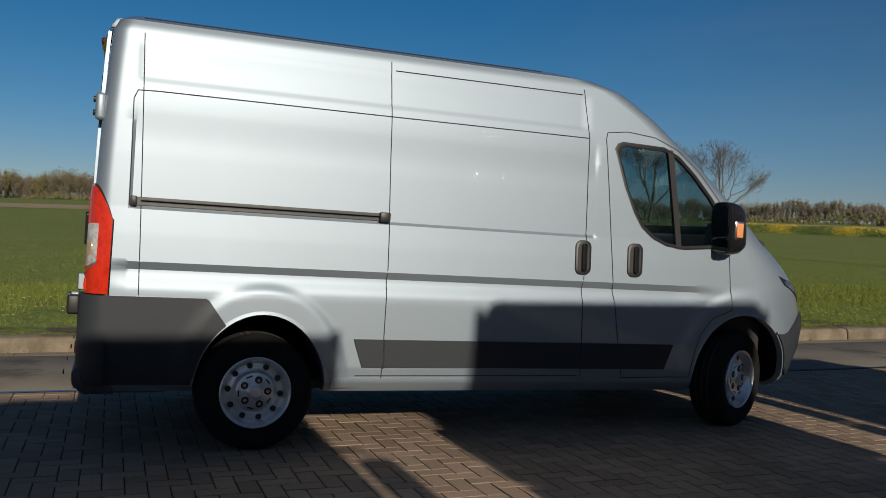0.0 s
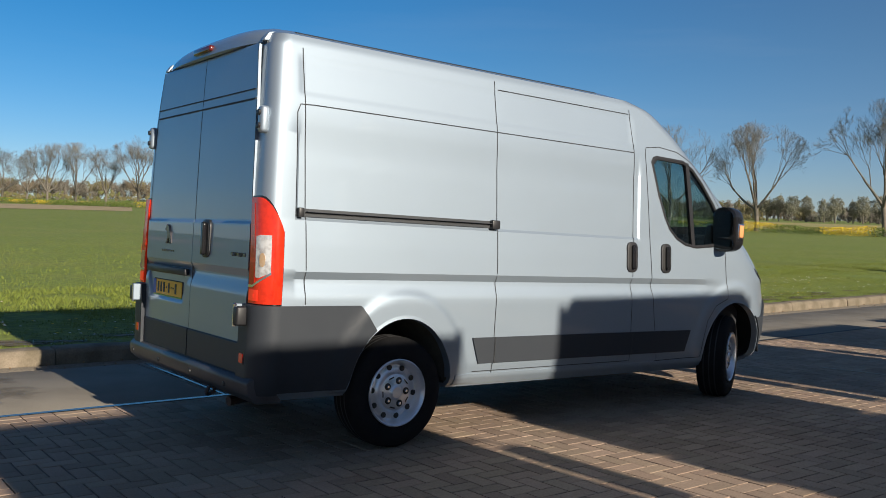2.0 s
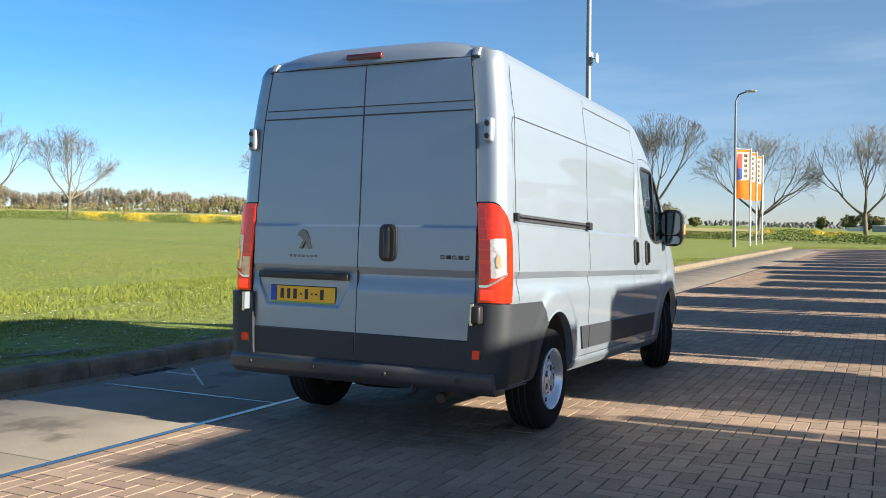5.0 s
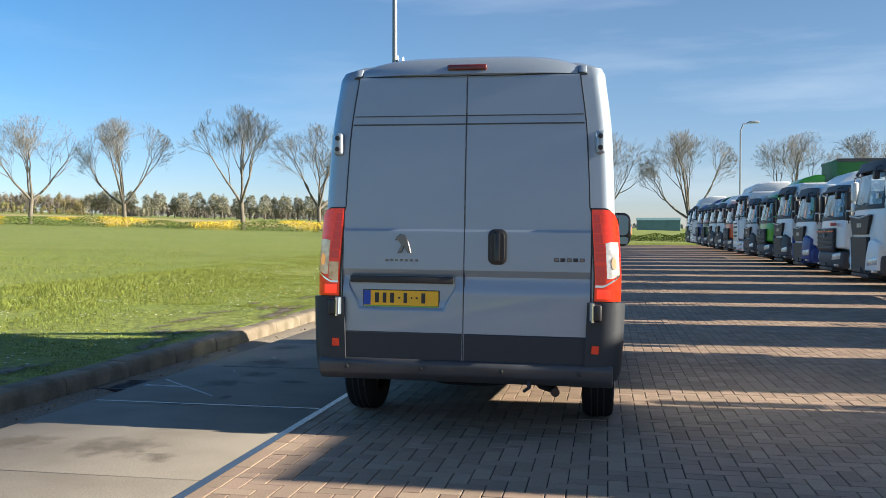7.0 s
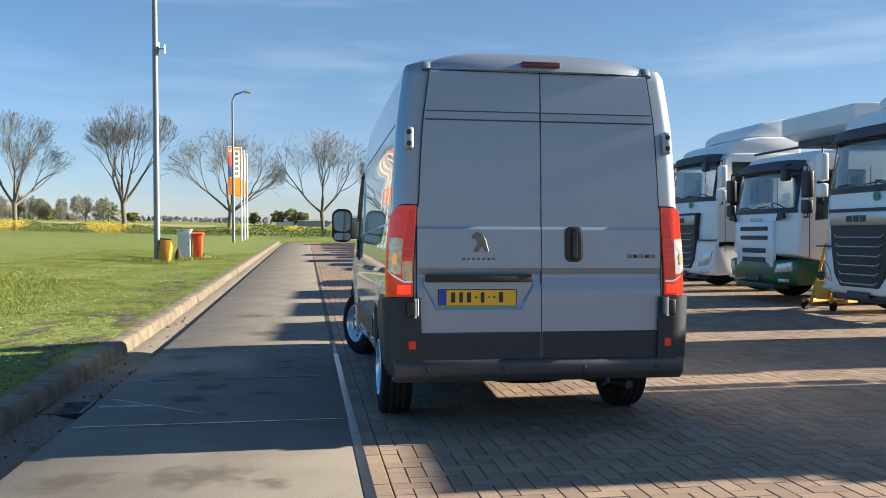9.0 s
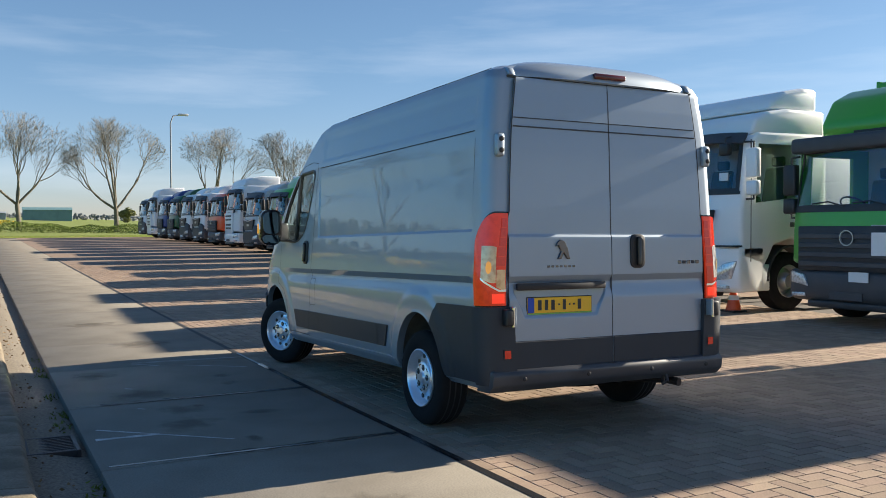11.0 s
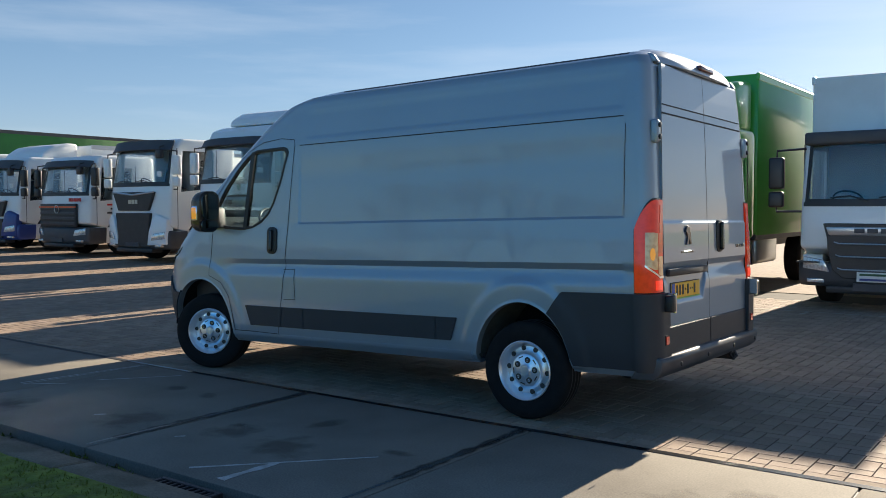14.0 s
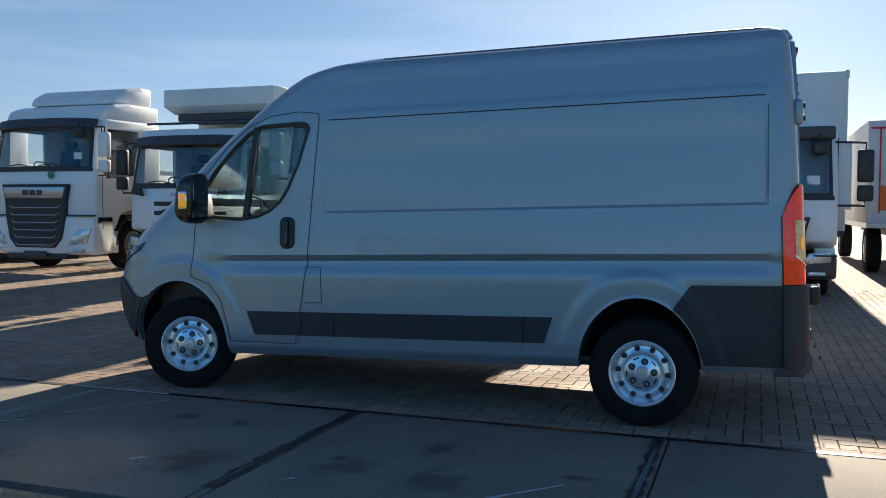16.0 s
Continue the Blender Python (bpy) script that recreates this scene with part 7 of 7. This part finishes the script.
for x, y, w, d, h, m, lab in ((450, -1.9, 8, 15, 3.4, M_SHED, "low grey shed far across the field"), (450, -27, 6, 21, 6.2, M_TEAL, "long teal building far beyond the lot"), (450, 12, 5, 9, 2.2, M_BOXW, "white caravan far across the field"), (437, 403, 6, 10, 4.4, M_BOXW, "white farmhouse far across the field")):
    hs = thing("far_building", Matrix.Translation((x, y, 0.013 * x + 0.0275 * y)), lab, "building")
    part("wall", bx(-w / 2, w / 2, -d / 2, d / 2, -0.3, h * 0.8, 0.05, 1), m, hs)
    part("roof", prism([(-w / 2 - 0.3, h * 0.8), (w / 2 + 0.3, h * 0.8), (0, h)], "y", -d / 2 - 0.2, d / 2 + 0.2), M_TDARK if y > 100 else m, hs)

# ---- grass on the verge ----
M_BLADE = mat("grass_blades", (0.140, 0.172, 0.022), 0.8, spread=0.25)
M_DAISY = mat("daisy_white", (0.8, 0.8, 0.75), 0.7, fine=0.03)
M_DANDY = mat("dandelion", (0.7, 0.5, 0.03), 0.7, fine=0.03)


def blades(count, place, h0, h1, width, name, label, seed):
    r = random.Random(seed)
    verts, faces = [], []
    for _ in range(count):
        x, y, k = place(r)
        z = field_z(x, y) - 0.01
        h = r.uniform(h0, h1) * k
        a = r.uniform(0, 6.28)
        ux, uy = math.cos(a) * width * r.uniform(0.6, 1.3), math.sin(a) * width
        lx, ly = r.gauss(0, 0.35) * h, r.gauss(0, 0.35) * h
        i = len(verts)
        verts += [(x - ux, y - uy, z), (x + ux, y + uy, z), (x + lx * 0.4 + ux * 0.6, y + ly * 0.4 + uy * 0.6, z + h * 0.6), (x + lx, y + ly, z + h)]
        faces += [(i, i + 1, i + 2), (i, i + 2, i + 3)]
    me = bpy.data.meshes.new(name)
    me.from_pydata(verts, [], faces)
    me.materials.append(M_BLADE)
    return tagged(new(name, me), label, "grass", kind="stuff")


def near_place(r):
    while True:
        x, y = r.uniform(-4.5, 16), 3.88 + 6.0 * r.random() ** 1.2
        bare = noise.noise((x * 0.9, y * 1.3, 2)) - 0.25 * max(0, 4.8 - y)
        if bare > -0.28:
            return x, y, 0.5 + 0.8 * smooth01((y - 5.2) / 2.5) + 0.3 * noise.noise((x * 2, y * 2, 5))


def mid_place(r):
    while True:
        x, y = r.uniform(-20, 60), 8.0 + 34 * r.random() ** 1.3
        d = math.hypot((x - 12) / 46, (y - 8) / 32)
        if r.random() > d:
            return x, y, (0.75 + 0.5 * noise.noise((x * 0.7, y * 0.7, 5))) * (1 - 0.75 * d)


def kerb_place(r):
    while True:
        x, y = 8 + 28 * r.random() ** 1.3, 3.9 + 6.5 * r.random()
        if noise.noise((x * 0.6, y * 1.0, 4)) > -0.22:
            return x, y, 0.8 + 0.5 * noise.noise((x * 0.8, y * 1.2, 5))


def tuft_place(r):
    cx, cy = r.choice(((25.0, 6.25), (25.5, 6.75), (28.7, 6.0), (29.2, 5.3), (27.6, 6.15), (24.6, 6.6)))
    return cx + r.gauss(0, 0.35), cy + r.gauss(0, 0.3), 1.0


blades(1500, tuft_place, 0.08, 0.20, 0.010, "tall_grass", "long grass tufts round the mast foot and cabinet", 7)
blades(75000, near_place, 0.025, 0.075, 0.005, "verge_grass", "short green verge grass beside the kerb", 1)
blades(110000, kerb_place, 0.02, 0.055, 0.006, "verge_grass", "short mown grass along the kerb", 3)
blades(150000, mid_place, 0.03, 0.085, 0.007, "meadow_grass", "taller sunlit meadow grass", 2)
r = random.Random(9)
for name, m, n, s in (("daisies", M_DAISY, 1000, 0.017), ("dandelions", M_DANDY, 220, 0.02)):
    bm = bmesh.new()
    for _ in range(n):
        x, y = r.uniform(-4, 20), r.uniform(4.2, 8.5)
        if noise.noise((x * 0.5, y * 0.8, 8)) < -0.05:
            continue
        z = field_z(x, y) + r.uniform(0.04, 0.09)
        bm.faces.new([bm.verts.new((x + s * math.cos(a), y + s * math.sin(a), z + 0.004 * math.sin(2 * a))) for a in lin(0, 2 * math.pi, 7)[:-1]])
    solid(name, bm, m, Matrix(), "small %s scattered in the verge" % name, "flowers", kind="stuff", smooth=0)
# dry leaf litter blown against the kerb
M_LITTER = mat("dry_litter", (0.20, 0.13, 0.07), 0.9, spread=0.4)


def litter_at(q):
    while True:
        x, y = -4 + 30 * q.random() ** 1.2, KERB - 0.06 - abs(q.gauss(0, 0.16))
        if y > GUTTER + 0.01 and noise.noise((x * 0.9, 4, 0)) > -0.25:
            return Vector((x, y, lot_z(x) - 0.070 + 0.050 * smooth01((y - GUTTER) / 0.30) + 0.012 + q.uniform(0, 0.012)))


tagged(new("leaf_litter", leaf_cloud(random.Random(31), 420, litter_at, 0.014, [M_LITTER], lambda q, p: 0)), "dry brown leaf litter in the gutter", "litter", kind="stuff")
# weeds in the gutter
bm = bmesh.new()
for _ in range(700):
    cx = r.choice((2.3, 2.75, 3.6, 0.4, -0.9, 4.9, 5.3, 6.2)) + r.gauss(0, 0.09)
    cy = r.choice((3.6, 3.6, 3.3)) + r.gauss(0, 0.06)
    a, h = r.uniform(0, 6.28), r.uniform(0.012, 0.04)
    c, s2 = math.cos(a) * 0.012, math.sin(a) * 0.012
    z = -0.06
    bm.faces.new([bm.verts.new(q) for q in ((cx - c, cy - s2, z), (cx + c, cy + s2, z), (cx + c + r.gauss(0, 0.02), cy + r.gauss(0, 0.02), z + h))])
solid("gutter_weeds", bm, M_BLADE, Matrix(), "small weeds growing in the gutter", "weeds", kind="stuff", smooth=0)
# ---- brick paving ----
M_BRICK = mat("clay_paver", (0.34, 0.25, 0.182), 0.8, spots=0.4, size=0.7, second=(0.20, 0.158, 0.126), fine=0.16, fine_size=70, bump=0.0015, bump_size=120, spread=0.16, per="island", gloss_spread=0.1)
M_BRICK1 = mat("clay_paver_single", (0.34, 0.25, 0.182), 0.8, spots=0.4, size=0.7, second=(0.20, 0.158, 0.126), fine=0.16, fine_size=70, bump=0.0015, bump_size=120, spread=0.16, per="object", gloss_spread=0.1)
for m in (M_BRICK, M_BRICK1):
    m.node_tree.nodes["Principled BSDF"].inputs["Specular IOR Level"].default_value = 0.14
UNIT, GAP, CH = 0.1085, 0.0075, 0.0025


def paver(dx, dy, x=0.0, y=0.0, z=0.0, tilt=(0.0, 0.0)):
    """Verts and faces of one brick with chamfered top edges."""
    hx, hy = dx / 2 - GAP / 2, dy / 2 - GAP / 2
    v = []
    for ex, ez in ((0.0, -0.03), (0.0, -CH * 0.7), (CH, 0.0)):
        for sx, sy in ((-1, -1), (1, -1), (1, 1), (-1, 1)):
            px, py = sx * (hx - ex), sy * (hy - ex)
            v.append((x + px, y + py, z + ez + tilt[0] * px + tilt[1] * py))
    f = [(8, 9, 10, 11)]
    for a in (0, 4):
        for k in range(4):
            f.append((a + k, a + (k + 1) % 4, a + 4 + (k + 1) % 4, a + 4 + k))
    return v, f


def pavement_bricks():
    rnd = random.Random(21)
    x0, x1, y1 = -5.4, 27.0, EDGE - 0.125
    singles, V, F = [], [], []
    nx, ny = int((x1 - x0) / UNIT), int(11.0 / UNIT)
    spots = []
    for i in range(nx):
        for j in range(ny):
            k = (i - j) % 4
            cx, cy = x0 + (i + 0.5) * UNIT, y1 - (j + 0.5) * UNIT
            if cy < -8.6 and cx > -1:
                continue
            if k == 0 and i + 1 < nx:
                spots.append((cx + UNIT / 2, cy, 2 * UNIT, UNIT))
            elif k == 3 and j + 1 < ny:
                # the mate lies one row further out
                spots.append((cx, cy - UNIT / 2, UNIT, 2 * UNIT))
            elif (k == 2 and j == 0) or (k == 1 and i == 0):
                spots.append((cx, cy, UNIT, UNIT))
    # straight course along the concrete
    k = 0
    while x0 + k * 0.217 < x1:
        spots.append((x0 + k * 0.217 + 0.1085, EDGE - 0.07, 0.217, UNIT))
        k += 1
    meshes = {}
    for cx, cy, dx, dy in spots:
        z = lot_z(cx) + rnd.gauss(0, 0.0006) + 0.004 * noise.noise((cx * 0.5, cy * 0.5, 0)) - 0.002
        tl = (rnd.gauss(0, 0.0022), rnd.gauss(0, 0.0022))
        if -2.3 < cx < -0.1 and -1.75 < cy < 1.09 and len(singles) < 300 and abs(dx - dy) > 0.05:
            singles.append((cx, cy, z, dx, dy, tl))
            continue
        v, f = paver(dx, dy, cx, cy, z, tl)
        n = len(V)
        V += v
        F += [tuple(n + q for q in face) for face in f]
    me = bpy.data.meshes.new("brick_field")
    me.from_pydata(V, [], F)
    me.materials.append(M_BRICK)
    o = new("brick_field", me)
    o.parent = bpy.data.objects["pavement"]
    tagged(o, "herringbone clay bricks", kind="stuff")
    for cx, cy, z, dx, dy, tl in singles:
        key = (round(dx, 3), round(dy, 3))
        if key not in meshes:
            v, f = paver(dx, dy)
            mm = bpy.data.meshes.new("brick")
            mm.from_pydata(v, [], f)
            mm.materials.append(M_BRICK1)
            meshes[key] = mm
        b = new("brick", meshes[key])
        b.parent = bpy.data.objects["pavement"]
        b.matrix_basis = Matrix.Translation((cx, cy, z)) @ Euler((tl[1], -tl[0], 0)).to_matrix().to_4x4()


pavement_bricks()
# the rest of the lot, too far off to tell its bricks apart
M_FARPAVE = mat("far_clay_paving", (0.27, 0.20, 0.152), 0.85, spots=0.4, size=0.5, second=(0.22, 0.165, 0.125), fine=0.25, fine_size=9, bump=0.004, bump_size=12)
M_FARPAVE.node_tree.nodes["Principled BSDF"].inputs["Specular IOR Level"].default_value = 0.15
for xa, xb, ya, yb in ((26.95, LOT_X1, -70, EDGE), (-60, 26.95, -70, -9.82), (-60, -5.4, -9.82, EDGE)):
    b = strip(lin(xa, xb, 24), [ya, yb], lambda x, y: lot_z(x) - 0.003, None)
    part("far_paving", b, M_FARPAVE, bpy.data.objects["pavement"], "clay brick paving", 60)
# pale painted line across the bricks in front of the trucks
for xa, ya, xb, yb in ((6.68, -0.5, 7.0, -2.6), (-1.1, -7.05, 4.4, -6.9), (0.9, -7.0, 0.95, -6.6)):
    d = Vector((xb - xa, yb - ya, 0)).normalized()
    n = Vector((-d.y, d.x, 0)) * 0.022
    bm = bmesh.new()
    q = []
    for k in range(30):
        p = Vector((xa + (xb - xa) * k / 29, ya + (yb - ya) * k / 29, 0))
        p.z = lot_z(p.x) + 0.005
        q.append((bm.verts.new(p + n), bm.verts.new(p - n)))
    for a, c in zip(q, q[1:]):
        bm.faces.new((a[0], a[1], c[1], c[0]))
    part("parking_line", bm, M_LINE, bpy.data.objects["pavement"], "worn white parking line")
